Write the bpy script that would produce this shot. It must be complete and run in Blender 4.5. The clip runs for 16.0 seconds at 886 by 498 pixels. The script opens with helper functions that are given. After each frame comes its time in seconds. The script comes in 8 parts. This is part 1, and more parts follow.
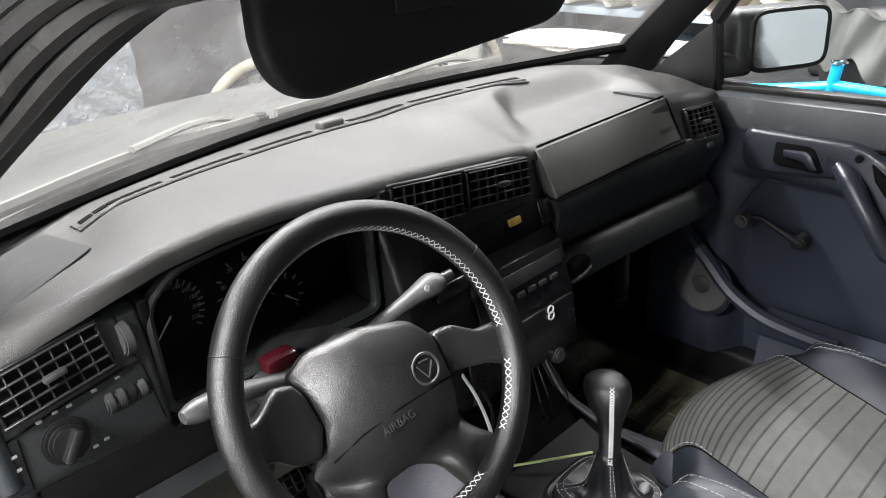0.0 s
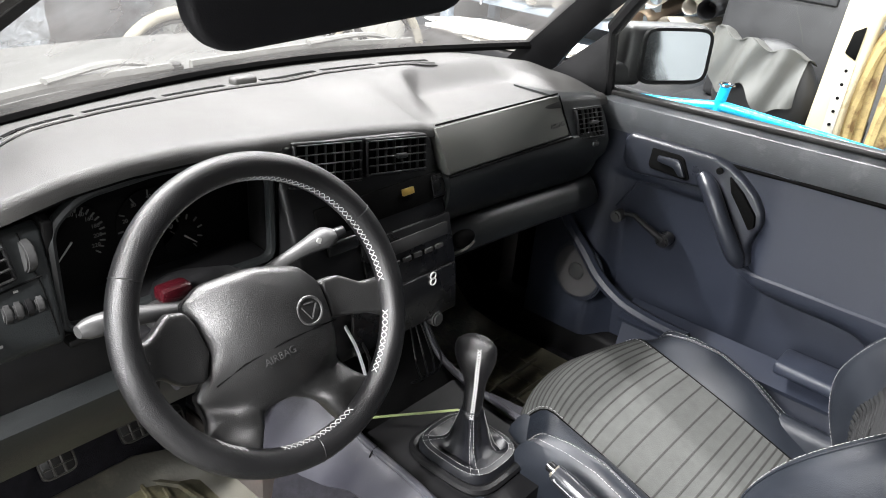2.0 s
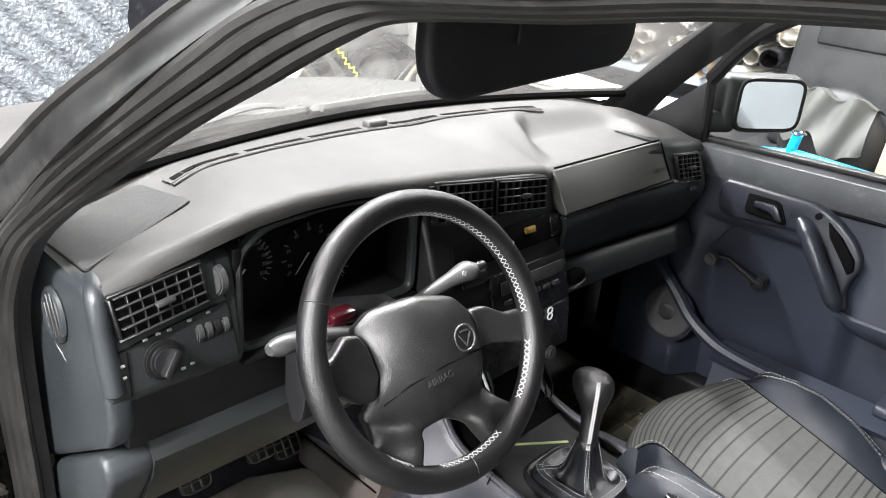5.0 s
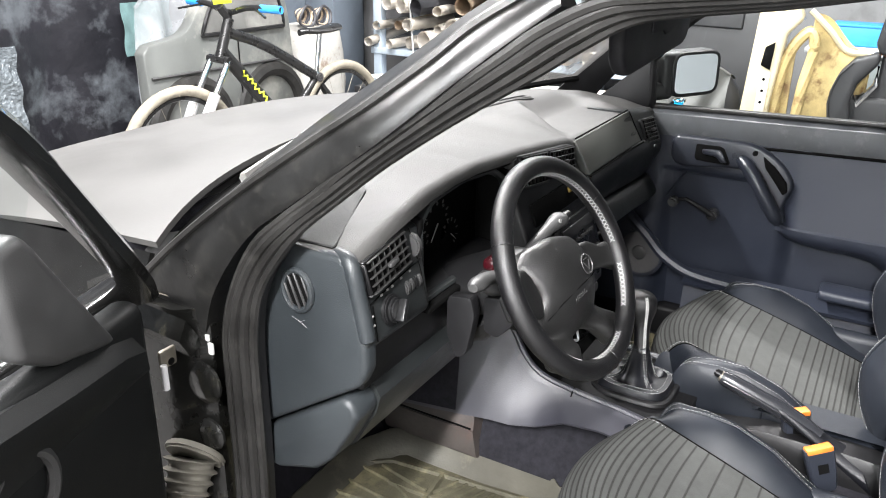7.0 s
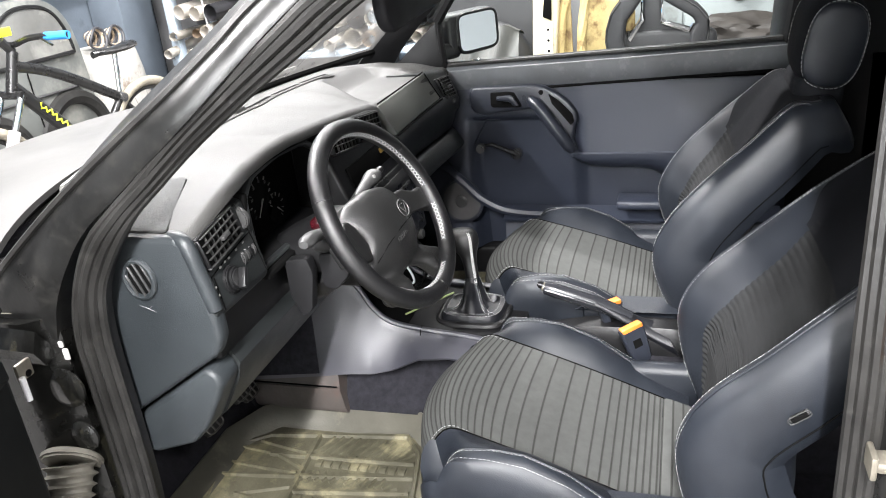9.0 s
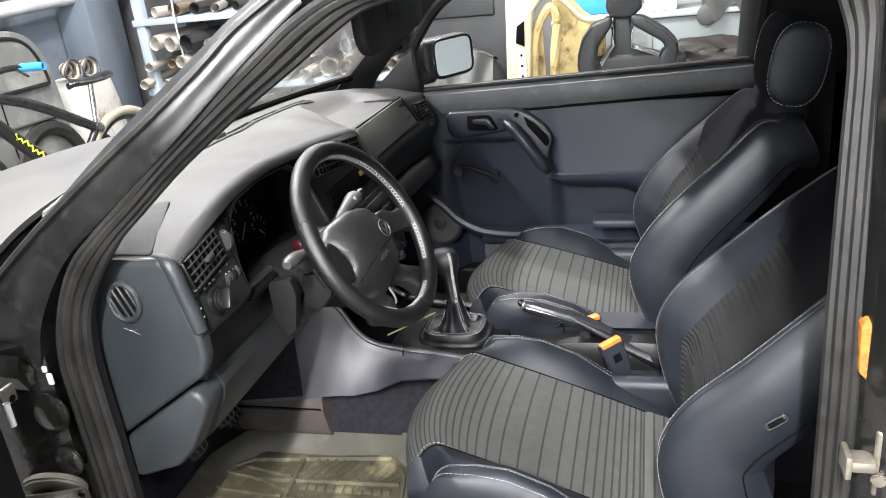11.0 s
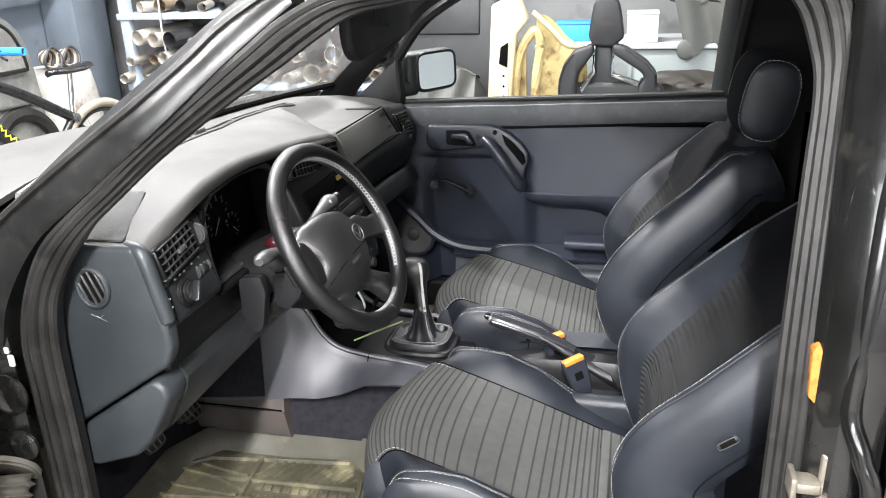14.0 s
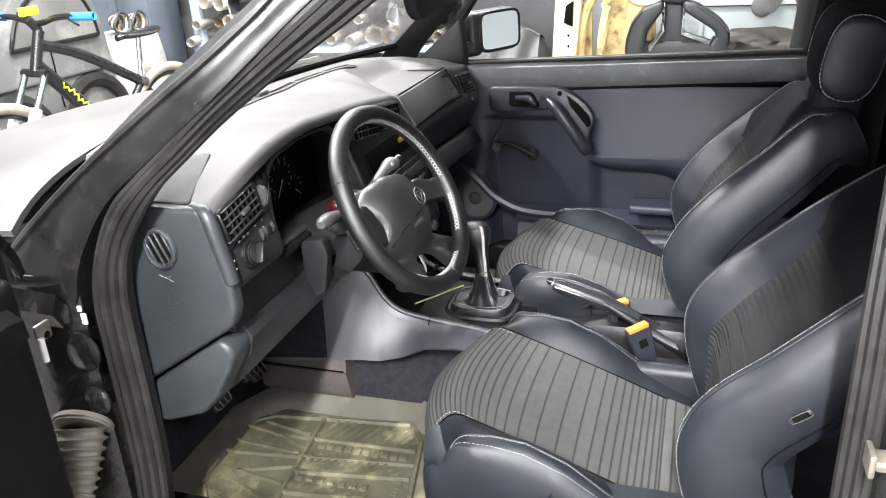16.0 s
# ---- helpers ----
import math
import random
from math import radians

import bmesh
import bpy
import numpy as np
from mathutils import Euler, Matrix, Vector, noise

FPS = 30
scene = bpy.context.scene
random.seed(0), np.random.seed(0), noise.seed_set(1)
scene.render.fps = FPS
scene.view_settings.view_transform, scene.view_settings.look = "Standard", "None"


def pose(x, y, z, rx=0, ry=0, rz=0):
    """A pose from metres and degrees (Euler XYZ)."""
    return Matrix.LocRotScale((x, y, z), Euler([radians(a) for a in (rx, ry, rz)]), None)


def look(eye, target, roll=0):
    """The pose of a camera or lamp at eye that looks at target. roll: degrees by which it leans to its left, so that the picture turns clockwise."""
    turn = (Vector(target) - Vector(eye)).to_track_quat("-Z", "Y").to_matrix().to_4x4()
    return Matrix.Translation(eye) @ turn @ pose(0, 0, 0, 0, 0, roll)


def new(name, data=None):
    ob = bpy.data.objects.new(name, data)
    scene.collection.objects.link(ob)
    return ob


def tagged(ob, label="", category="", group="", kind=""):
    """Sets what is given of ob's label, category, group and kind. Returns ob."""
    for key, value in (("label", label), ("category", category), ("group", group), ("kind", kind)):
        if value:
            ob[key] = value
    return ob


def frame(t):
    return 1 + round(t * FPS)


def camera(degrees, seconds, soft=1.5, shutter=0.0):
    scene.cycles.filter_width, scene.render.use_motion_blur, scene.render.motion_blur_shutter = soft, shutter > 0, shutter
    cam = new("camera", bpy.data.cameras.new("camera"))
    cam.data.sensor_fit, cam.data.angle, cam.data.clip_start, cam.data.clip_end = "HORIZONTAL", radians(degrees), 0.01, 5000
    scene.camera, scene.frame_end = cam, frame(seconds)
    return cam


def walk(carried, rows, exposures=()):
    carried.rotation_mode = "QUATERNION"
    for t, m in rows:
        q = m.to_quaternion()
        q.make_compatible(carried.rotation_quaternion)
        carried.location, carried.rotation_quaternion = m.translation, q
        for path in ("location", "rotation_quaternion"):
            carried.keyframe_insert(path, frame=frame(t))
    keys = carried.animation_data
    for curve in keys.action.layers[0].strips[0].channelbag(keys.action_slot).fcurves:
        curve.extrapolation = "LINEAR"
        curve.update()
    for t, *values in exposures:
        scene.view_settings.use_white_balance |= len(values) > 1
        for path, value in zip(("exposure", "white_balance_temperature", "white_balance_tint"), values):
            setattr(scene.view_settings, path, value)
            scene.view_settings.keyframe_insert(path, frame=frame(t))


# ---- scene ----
cam = camera(59.0, 16.0, 1.0)
PATH = [
    (0, (-0.808, -0.538, 1.322), (0.439, 0.774, 0.472), -3.4),
    (0.5, (-0.83, -0.548, 1.323), (0.436, 0.743, 0.469), -1.7),
    (1, (-0.904, -0.546, 1.357), (0.504, 0.587, 0.5), 1.9),
    (1.5, (-0.895, -0.593, 1.357), (0.514, 0.525, 0.484), 3.4),
    (2, (-0.865, -0.62, 1.341), (0.534, 0.5, 0.453), 5.7),
    (2.5, (-0.853, -0.634, 1.349), (0.523, 0.531, 0.485), 4.9),
    (3, (-0.858, -0.633, 1.347), (0.482, 0.579, 0.491), 4.7),
    (3.5, (-0.874, -0.627, 1.348), (0.393, 0.659, 0.488), 4.5),
    (4, (-0.934, -0.626, 1.363), (0.335, 0.675, 0.528), 4.3),
    (6.5, (-1.303, -0.407, 1.321), (0.273, 0.571, 0.573), 4.7),
    (7, (-1.504, -0.397, 1.357), (0.106, 0.524, 0.608), 1.2),
    (7.5, (-1.595, -0.418, 1.384), (0.094, 0.337, 0.626), 0.2),
    (8, (-1.599, -0.459, 1.344), (0.095, 0.238, 0.541), -2.7),
    (8.5, (-1.629, -0.487, 1.359), (0.102, 0.123, 0.563), -3.9),
    (9, (-1.627, -0.499, 1.345), (0.121, 0.074, 0.56), -6.1),
    (11.5, (-1.662, -0.5, 1.338), (0.136, 0.005, 0.62), -6.0),
    (12, (-1.666, -0.505, 1.332), (0.136, -0.01, 0.619), -5.1),
    (12.5, (-1.667, -0.509, 1.332), (0.138, -0.025, 0.619), -4.4),
    (13, (-1.664, -0.509, 1.333), (0.149, -0.048, 0.626), -3.6),
    (13.5, (-1.669, -0.509, 1.333), (0.147, -0.052, 0.63), -2.4),
    (14, (-1.678, -0.504, 1.334), (0.144, -0.055, 0.64), -2.0),
    (14.5, (-1.67, -0.504, 1.329), (0.112, 0.027, 0.591), -3.0),
    (15, (-1.665, -0.497, 1.327), (0.097, 0.045, 0.55), -2.9),
    (15.5, (-1.663, -0.494, 1.327), (0.101, 0.046, 0.553), -2.6),
    (16, (-1.661, -0.496, 1.328), (0.086, 0.096, 0.554), -3.3),
]
EXPOSURES = [(0, 0.12), (1, 0.38), (4, 0.50), (6.5, 0.30), (7, 0.25), (8, 0.35), (9, 0.42), (11.5, 0.0), (13, 0.20), (14.5, 0.27), (15, 0.38), (16, 0.45)]
walk(cam, [(t, look(eye, target, roll)) for t, eye, target, roll in PATH], EXPOSURES)

# ---- world and light ----
world = bpy.data.worlds.new("garage_air")
scene.world = world
world.use_nodes = True
world.node_tree.nodes["Background"].inputs[0].default_value = (0.9, 0.95, 1.0, 1)
world.node_tree.nodes["Background"].inputs[1].default_value = 0.02
scene.view_settings.exposure = 0.0
WINDOWS = [(-5.2, 0.3, 1.75, 3.4, 1.15, 120)]
LAMPS = [(-3.75, -0.62, 2.4, "x", 860), (-0.3, 1.75, 3.4, "x", 440), (2.2, 0.9, 3.0, "y", 250), (-0.8, -2.8, 2.4, "x", 130)]
DOOR_SWING = -72


# ---- materials ----
def surf(name, col, rough=0.5, metal=0.0, var=0.25, scale=6.0, bump=0.1, bscale=300.0, dist=0.001, coat=0.0, stain=None, stain_amount=0.0, stain_scale=3.0, spec=0.5, sheen=0.0):
    """A principled surface with two scales of colour change, fine relief and, if wanted, blotches of a second colour."""
    m = bpy.data.materials.new(name)
    m.use_nodes = True
    nt = m.node_tree
    b = nt.nodes["Principled BSDF"]
    co = nt.nodes.new("ShaderNodeTexCoord")
    n1 = nt.nodes.new("ShaderNodeTexNoise")
    n1.inputs["Scale"].default_value, n1.inputs["Detail"].default_value, n1.inputs["Roughness"].default_value = scale, 6, 0.6
    nt.links.new(co.outputs["Object"], n1.inputs["Vector"])
    ramp = nt.nodes.new("ShaderNodeMapRange")
    ramp.inputs["From Min"].default_value, ramp.inputs["From Max"].default_value = 0.3, 0.7
    ramp.inputs["To Min"].default_value, ramp.inputs["To Max"].default_value = 1 - var, 1 + var
    nt.links.new(n1.outputs["Fac"], ramp.inputs["Value"])
    mul = nt.nodes.new("ShaderNodeVectorMath")
    mul.operation = "SCALE"
    mul.inputs[0].default_value = col[:3]
    nt.links.new(ramp.outputs[0], mul.inputs["Scale"])
    out = mul.outputs[0]
    if stain:
        n3 = nt.nodes.new("ShaderNodeTexNoise")
        n3.inputs["Scale"].default_value, n3.inputs["Detail"].default_value = stain_scale, 8
        n3.inputs["Roughness"].default_value = 0.65
        nt.links.new(co.outputs["Object"], n3.inputs["Vector"])
        mr = nt.nodes.new("ShaderNodeMapRange")
        mr.inputs["From Min"].default_value, mr.inputs["From Max"].default_value = 0.62 - 0.3 * stain_amount, 0.72 - 0.2 * stain_amount
        nt.links.new(n3.outputs["Fac"], mr.inputs["Value"])
        mix = nt.nodes.new("ShaderNodeMix")
        mix.data_type = "RGBA"
        nt.links.new(mr.outputs[0], mix.inputs["Factor"])
        nt.links.new(out, mix.inputs["A"])
        mix.inputs["B"].default_value = stain
        out = mix.outputs["Result"]
    nt.links.new(out, b.inputs["Base Color"])
    rr = nt.nodes.new("ShaderNodeMapRange")
    rr.inputs["From Min"].default_value, rr.inputs["From Max"].default_value = 0.3, 0.7
    rr.inputs["To Min"].default_value, rr.inputs["To Max"].default_value = max(0.02, rough - 0.08), min(1, rough + 0.08)
    nt.links.new(n1.outputs["Fac"], rr.inputs["Value"])
    nt.links.new(rr.outputs[0], b.inputs["Roughness"])
    b.inputs["Metallic"].default_value = metal
    b.inputs["Specular IOR Level"].default_value = spec
    b.inputs["Coat Weight"].default_value = coat
    b.inputs["Sheen Weight"].default_value = sheen
    if bump:
        n2 = nt.nodes.new("ShaderNodeTexNoise")
        n2.inputs["Scale"].default_value, n2.inputs["Detail"].default_value = bscale, 3
        nt.links.new(co.outputs["Object"], n2.inputs["Vector"])
        bp = nt.nodes.new("ShaderNodeBump")
        bp.inputs["Strength"].default_value, bp.inputs["Distance"].default_value = bump, dist
        nt.links.new(n2.outputs["Fac"], bp.inputs["Height"])
        nt.links.new(bp.outputs[0], b.inputs["Normal"])
    return m


def emitter(name, col, strength):
    m = bpy.data.materials.new(name)
    m.use_nodes = True
    b = m.node_tree.nodes["Principled BSDF"]
    b.inputs["Base Color"].default_value = col
    b.inputs["Emission Color"].default_value = col
    b.inputs["Emission Strength"].default_value = strength
    return m


def glassy(name, tint, rough=0.0):
    """A thin pane: clear, with a little gloss."""
    m = bpy.data.materials.new(name)
    m.use_nodes = True
    nt = m.node_tree
    nt.nodes.remove(nt.nodes["Principled BSDF"])
    o = nt.nodes["Material Output"]
    tr, gl, mx = nt.nodes.new("ShaderNodeBsdfTransparent"), nt.nodes.new("ShaderNodeBsdfGlossy"), nt.nodes.new("ShaderNodeMixShader")
    lw, pw, fr = nt.nodes.new("ShaderNodeLayerWeight"), nt.nodes.new("ShaderNodeMath"), nt.nodes.new("ShaderNodeMath")
    lw.inputs["Blend"].default_value = 0.5
    pw.operation, pw.inputs[1].default_value = "POWER", 4.0
    fr.operation, fr.inputs[1].default_value, fr.inputs[2].default_value = "MULTIPLY_ADD", 0.5, 0.03
    nt.links.new(lw.outputs["Facing"], pw.inputs[0])
    nt.links.new(pw.outputs[0], fr.inputs[0])
    tr.inputs[0].default_value = tint
    gl.inputs["Roughness"].default_value = rough
    nt.links.new(fr.outputs[0], mx.inputs[0])
    nt.links.new(tr.outputs[0], mx.inputs[1])
    nt.links.new(gl.outputs[0], mx.inputs[2])
    nt.links.new(mx.outputs[0], o.inputs[0])
    return m


def dusty_glass(name, tint, dust, amount):
    """A pane with a thin film of dust in streaks."""
    m = glassy(name, tint)
    nt = m.node_tree
    o = nt.nodes["Material Output"]
    first = o.inputs[0].links[0].from_socket
    df, mx = nt.nodes.new("ShaderNodeBsdfDiffuse"), nt.nodes.new("ShaderNodeMixShader")
    df.inputs[0].default_value = dust
    co, ns, mr = nt.nodes.new("ShaderNodeTexCoord"), nt.nodes.new("ShaderNodeTexNoise"), nt.nodes.new("ShaderNodeMapRange")
    ns.inputs["Scale"].default_value, ns.inputs["Detail"].default_value = 5, 8
    nt.links.new(co.outputs["Object"], ns.inputs["Vector"])
    nt.links.new(ns.outputs["Fac"], mr.inputs["Value"])
    mr.inputs["From Min"].default_value, mr.inputs["From Max"].default_value = 0.3, 0.75
    mr.inputs["To Min"].default_value, mr.inputs["To Max"].default_value = amount * 0.4, amount * 1.5
    nt.links.new(mr.outputs[0], mx.inputs[0])
    nt.links.new(first, mx.inputs[1])
    tr, film = nt.nodes.new("ShaderNodeBsdfTranslucent"), nt.nodes.new("ShaderNodeMixShader")
    tr.inputs[0].default_value = dust
    film.inputs[0].default_value = 0.11
    nt.links.new(df.outputs[0], film.inputs[1])
    nt.links.new(tr.outputs[0], film.inputs[2])
    nt.links.new(film.outputs[0], mx.inputs[2])
    nt.links.new(mx.outputs[0], o.inputs[0])
    return m


def striped(name, base, line, half):
    """Woven cloth with darker lines: u counts the lines, v is how many there are to a metre, half is half a line's width."""
    m = surf(name, base, 0.95, 0, 0.12, 40, 0.0, spec=0.2)
    nt = m.node_tree
    b = nt.nodes["Principled BSDF"]
    old = b.inputs["Base Color"].links[0].from_socket
    uv = nt.nodes.new("ShaderNodeUVMap")
    sep = nt.nodes.new("ShaderNodeSeparateXYZ")
    nt.links.new(uv.outputs[0], sep.inputs[0])

    def math1(op, a, bb):
        n = nt.nodes.new("ShaderNodeMath")
        n.operation = op
        for s, v in zip(n.inputs, (a, bb)):
            if isinstance(v, (int, float)):
                s.default_value = v
            else:
                nt.links.new(v, s)
        return n.outputs[0]

    off = math1("ABSOLUTE", math1("SUBTRACT", math1("FRACT", sep.outputs[0], 0), 0.5), 0)
    far = math1("DIVIDE", off, sep.outputs[1])
    mr = nt.nodes.new("ShaderNodeMapRange")
    mr.interpolation_type = "SMOOTHSTEP"
    mr.inputs["From Min"].default_value, mr.inputs["From Max"].default_value = half * 0.5, half * 1.6
    mr.inputs["To Min"].default_value, mr.inputs["To Max"].default_value = 1, 0
    nt.links.new(far, mr.inputs["Value"])
    ns = nt.nodes.new("ShaderNodeTexNoise")
    ns.inputs["Scale"].default_value = 420
    co = nt.nodes.new("ShaderNodeTexCoord")
    nt.links.new(co.outputs["Object"], ns.inputs["Vector"])
    fac = math1("MULTIPLY", mr.outputs[0], math1("ADD", math1("MULTIPLY", ns.outputs["Fac"], 0.7), 0.4))
    mix = nt.nodes.new("ShaderNodeMix")
    mix.data_type = "RGBA"
    nt.links.new(fac, mix.inputs["Factor"])
    nt.links.new(old, mix.inputs["A"])
    mix.inputs["B"].default_value = line
    nt.links.new(mix.outputs["Result"], b.inputs["Base Color"])
    bp = nt.nodes.new("ShaderNodeBump")
    bp.inputs["Strength"].default_value, bp.inputs["Distance"].default_value = 0.6, 0.001
    nt.links.new(math1("SUBTRACT", math1("MULTIPLY", ns.outputs["Fac"], 0.8), mr.outputs[0]), bp.inputs["Height"])
    nt.links.new(bp.outputs[0], b.inputs["Normal"])
    return m


DASH = surf("dash_soft_plastic", (0.039, 0.0385, 0.0365, 1), 0.5, 0, 0.18, 5, 0.7, 700, 0.0012, spec=0.4, stain=(0.05, 0.049, 0.047, 1), stain_amount=0.25, stain_scale=4)
DASH_LOW = surf("dash_lower_plastic", (0.0208, 0.0246, 0.0272, 1), 0.4, 0, 0.15, 6, 0.45, 800, 0.001)
PADCOVER = surf("airbag_cover_plastic", (0.125, 0.128, 0.115, 1), 0.42, 0, 0.12, 5, 0.5, 800, 0.001)
DASH_DARK = surf("dark_dash_plastic", (0.0128, 0.0146, 0.015, 1), 0.42, 0, 0.15, 6, 0.4, 800, 0.001, spec=0.45)
HARD = surf("black_hard_plastic", (0.0075, 0.0075, 0.008, 1), 0.4, 0, 0.2, 12, 0.3, 900, 0.0008, spec=0.35)
GLOSSP = surf("smooth_black_plastic", (0.009, 0.009, 0.0095, 1), 0.28, 0, 0.2, 12, 0.1, 400, 0.0006, spec=0.4)
# Near-black parts and joints; the colour also stands for shade inside recesses.
DARK = surf("near_black_and_recess_shade", (0.0035, 0.0035, 0.0035, 1), 0.85, 0, 0.2, 12, 0.0, spec=0.05)
LEATHER = surf("black_leather", (0.0106, 0.0128, 0.0172, 1), 0.43, 0, 0.2, 10, 0.5, 900, 0.0008, spec=0.4)
RIM = surf("wheel_leather", (0.005, 0.005, 0.0054, 1), 0.38, 0, 0.2, 10, 0.8, 800, 0.0008, spec=0.55)
PAD = surf("airbag_pad_vinyl", (0.0095, 0.0095, 0.0094, 1), 0.36, 0, 0.15, 10, 0.7, 900, 0.0007, spec=0.7)
CLOTH = surf("charcoal_cloth", (0.0105, 0.011, 0.0132, 1), 0.95, 0, 0.25, 30, 0.6, 900, 0.001, spec=0.15)
INSERT = striped("striped_seat_cloth", (0.064, 0.066, 0.063, 1), (0.019, 0.0185, 0.017, 1), 0.0017)
RIBBED = surf("ribbed_back_cloth", (0.0165, 0.017, 0.0175, 1), 0.95, 0, 0.2, 40, 0.5, 900, 0.0008, spec=0.15)
DOORCARD = surf("door_card_vinyl", (0.0165, 0.0202, 0.0310, 1), 0.45, 0, 0.12, 5, 0.4, 900, 0.0008, spec=0.53)
DOORTOP = surf("worn_door_top", (0.048, 0.052, 0.056, 1), 0.45, 0, 0.3, 9, 0.4, 500, 0.001, spec=0.45, stain=(0.075, 0.078, 0.08, 1), stain_amount=0.3, stain_scale=22)
GRIP = surf("door_grip_plastic", (0.0165, 0.019, 0.026, 1), 0.34, 0, 0.15, 8, 0.25, 900, 0.0006, spec=0.6)
CONSOLE = surf("console_plastic", (0.0265, 0.0268, 0.0355, 1), 0.46, 0, 0.22, 8, 0.4, 700, 0.001, stain=(0.06, 0.058, 0.060, 1), stain_amount=0.1, stain_scale=14, spec=0.95)
POST = surf("dirty_post_paint", (0.006, 0.006, 0.0055, 1), 0.24, 0, 0.4, 12, 0.3, 45, 0.004, spec=0.5, stain=(0.03, 0.028, 0.02, 1), stain_amount=0.15, stain_scale=26)
GAITER = surf("glossy_gaiter_leather", (0.0065, 0.007, 0.009, 1), 0.42, 0, 0.2, 14, 0.5, 600, 0.0008, spec=0.5)
CARPET = surf("dark_carpet", (0.0195, 0.0192, 0.0235, 1), 1.0, 0, 0.35, 60, 0.9, 1200, 0.003, spec=0.15)
MATRIM = surf("grey_rubber_rim", (0.066, 0.063, 0.050, 1), 0.5, 0, 0.2, 12, 0.4, 150, 0.001, stain=(0.13, 0.122, 0.09, 1), stain_amount=0.15, stain_scale=7)
MAT = surf("worn_rubber_mat", (0.062, 0.058, 0.039, 1), 0.45, 0, 0.5, 9, 0.5, 120, 0.002, stain=(0.19, 0.172, 0.105, 1), stain_amount=0.38, stain_scale=8)
PAINT = surf("black_car_paint", (0.005, 0.005, 0.0048, 1), 0.22, 0, 0.3, 9, 0.15, 60, 0.002, coat=0.5, spec=0.4, stain=(0.018, 0.017, 0.014, 1), stain_amount=0.1, stain_scale=11)
DOORBLACK = surf("black_door_vinyl", (0.006, 0.0065, 0.0065, 1), 0.5, 0, 0.2, 8, 0.4, 600, 0.001, spec=0.2)
DUSTY = surf("dusty_bonnet_paint", (0.046, 0.045, 0.043, 1), 0.55, 0, 0.12, 4, 0.15, 200, 0.001, stain=(0.058, 0.057, 0.054, 1), stain_amount=0.25, stain_scale=2)
RUBBER = surf("black_door_rubber", (0.0145, 0.014, 0.0132, 1), 0.46, 0, 0.35, 14, 0.3, 300, 0.001, spec=0.38, stain=(0.026, 0.025, 0.023, 1), stain_amount=0.2, stain_scale=30)
BOOT = surf("grey_rubber_bellows", (0.11, 0.103, 0.085, 1), 0.7, 0, 0.25, 14, 0.3, 300, 0.001)
STEEL = surf("worn_steel", (0.24, 0.22, 0.18, 1), 0.45, 0.7, 0.3, 30, 0.3, 200, 0.001)
PEDALMETAL = surf("dull_pedal_metal", (0.075, 0.072, 0.066, 1), 0.45, 0.4, 0.3, 30, 0.3, 200, 0.001)
CHROME = surf("chrome", (0.8, 0.8, 0.8, 1), 0.12, 1.0, 0.05, 20, 0)
THREAD = surf("white_thread", (0.40, 0.40, 0.395, 1), 0.8, 0, 0.15, 100, 0)
PRINT = surf("dim_grey_print", (0.28, 0.28, 0.27, 1), 0.6, 0, 0.1, 50, 0)
DIALPRINT = surf("faint_dial_print", (0.07, 0.07, 0.068, 1), 0.6, 0, 0.1, 50, 0)
WHITE = surf("white_print", (0.6, 0.6, 0.58, 1), 0.6, 0, 0.1, 50, 0)
ORANGE = surf("orange_plastic", (0.62, 0.17, 0.025, 1), 0.4, 0, 0.15, 30, 0.1)
AMBER = surf("amber_reflector", (0.38, 0.135, 0.022, 1), 0.3, 0, 0.25, 60, 0.4, 300, 0.001, coat=0.3)
PALEGREY = surf("dusty_grey_plastic", (0.12, 0.118, 0.11, 1), 0.6, 0, 0.2, 20, 0.2, 500, 0.001)
SLAT = surf("dark_slat_plastic", (0.022, 0.022, 0.0215, 1), 0.35, 0, 0.2, 20, 0.2, 500, 0.001)
GREY = surf("grey_plastic", (0.035, 0.035, 0.035, 1), 0.45, 0, 0.2, 20, 0.2, 500, 0.001)
LEVER = surf("glossy_lever_plastic", (0.02, 0.021, 0.024, 1), 0.22, 0, 0.1, 20, 0.05, 300, 0.0006)
VISOR = surf("black_visor_vinyl", (0.007, 0.007, 0.0085, 1), 0.6, 0, 0.15, 10, 0.4, 700, 0.001, spec=0.3)
RED = surf("dark_red_lens", (0.028, 0.003, 0.005, 1), 0.2, 0, 0.1, 30, 0)
WIRE = surf("yellow_green_cable", (0.3, 0.36, 0.16, 1), 0.5, 0, 0.1, 30, 0)
# Windscreen dust, thickened so that it also paints the reflected haze on the pane.
GLASS = dusty_glass("windscreen_glass", (0.93, 0.96, 0.95, 1), (0.72, 0.70, 0.68, 1), 0.33)
PILLAR = surf("dusty_pillar_paint", (0.0085, 0.0085, 0.0082, 1), 0.33, 0, 0.4, 14, 0.25, 60, 0.002, spec=0.5, stain=(0.018, 0.0175, 0.016, 1), stain_amount=0.3, stain_scale=38)
CONTOP = surf("matt_black_console", (0.0065, 0.0065, 0.0072, 1), 0.6, 0, 0.2, 12, 0.4, 900, 0.0008, spec=0.25)
SIDEGLASS = glassy("side_glass", (0.95, 0.98, 0.97, 1))
MIRROR = surf("mirror_glass", (0.75, 0.8, 0.82, 1), 0.02, 1.0, 0.02, 5, 0)
CONCRETE = surf("garage_concrete", (0.16, 0.155, 0.15, 1), 0.8, 0, 0.3, 2, 0.4, 60, 0.004, stain=(0.06, 0.06, 0.06, 1), stain_amount=0.3, stain_scale=1.2)
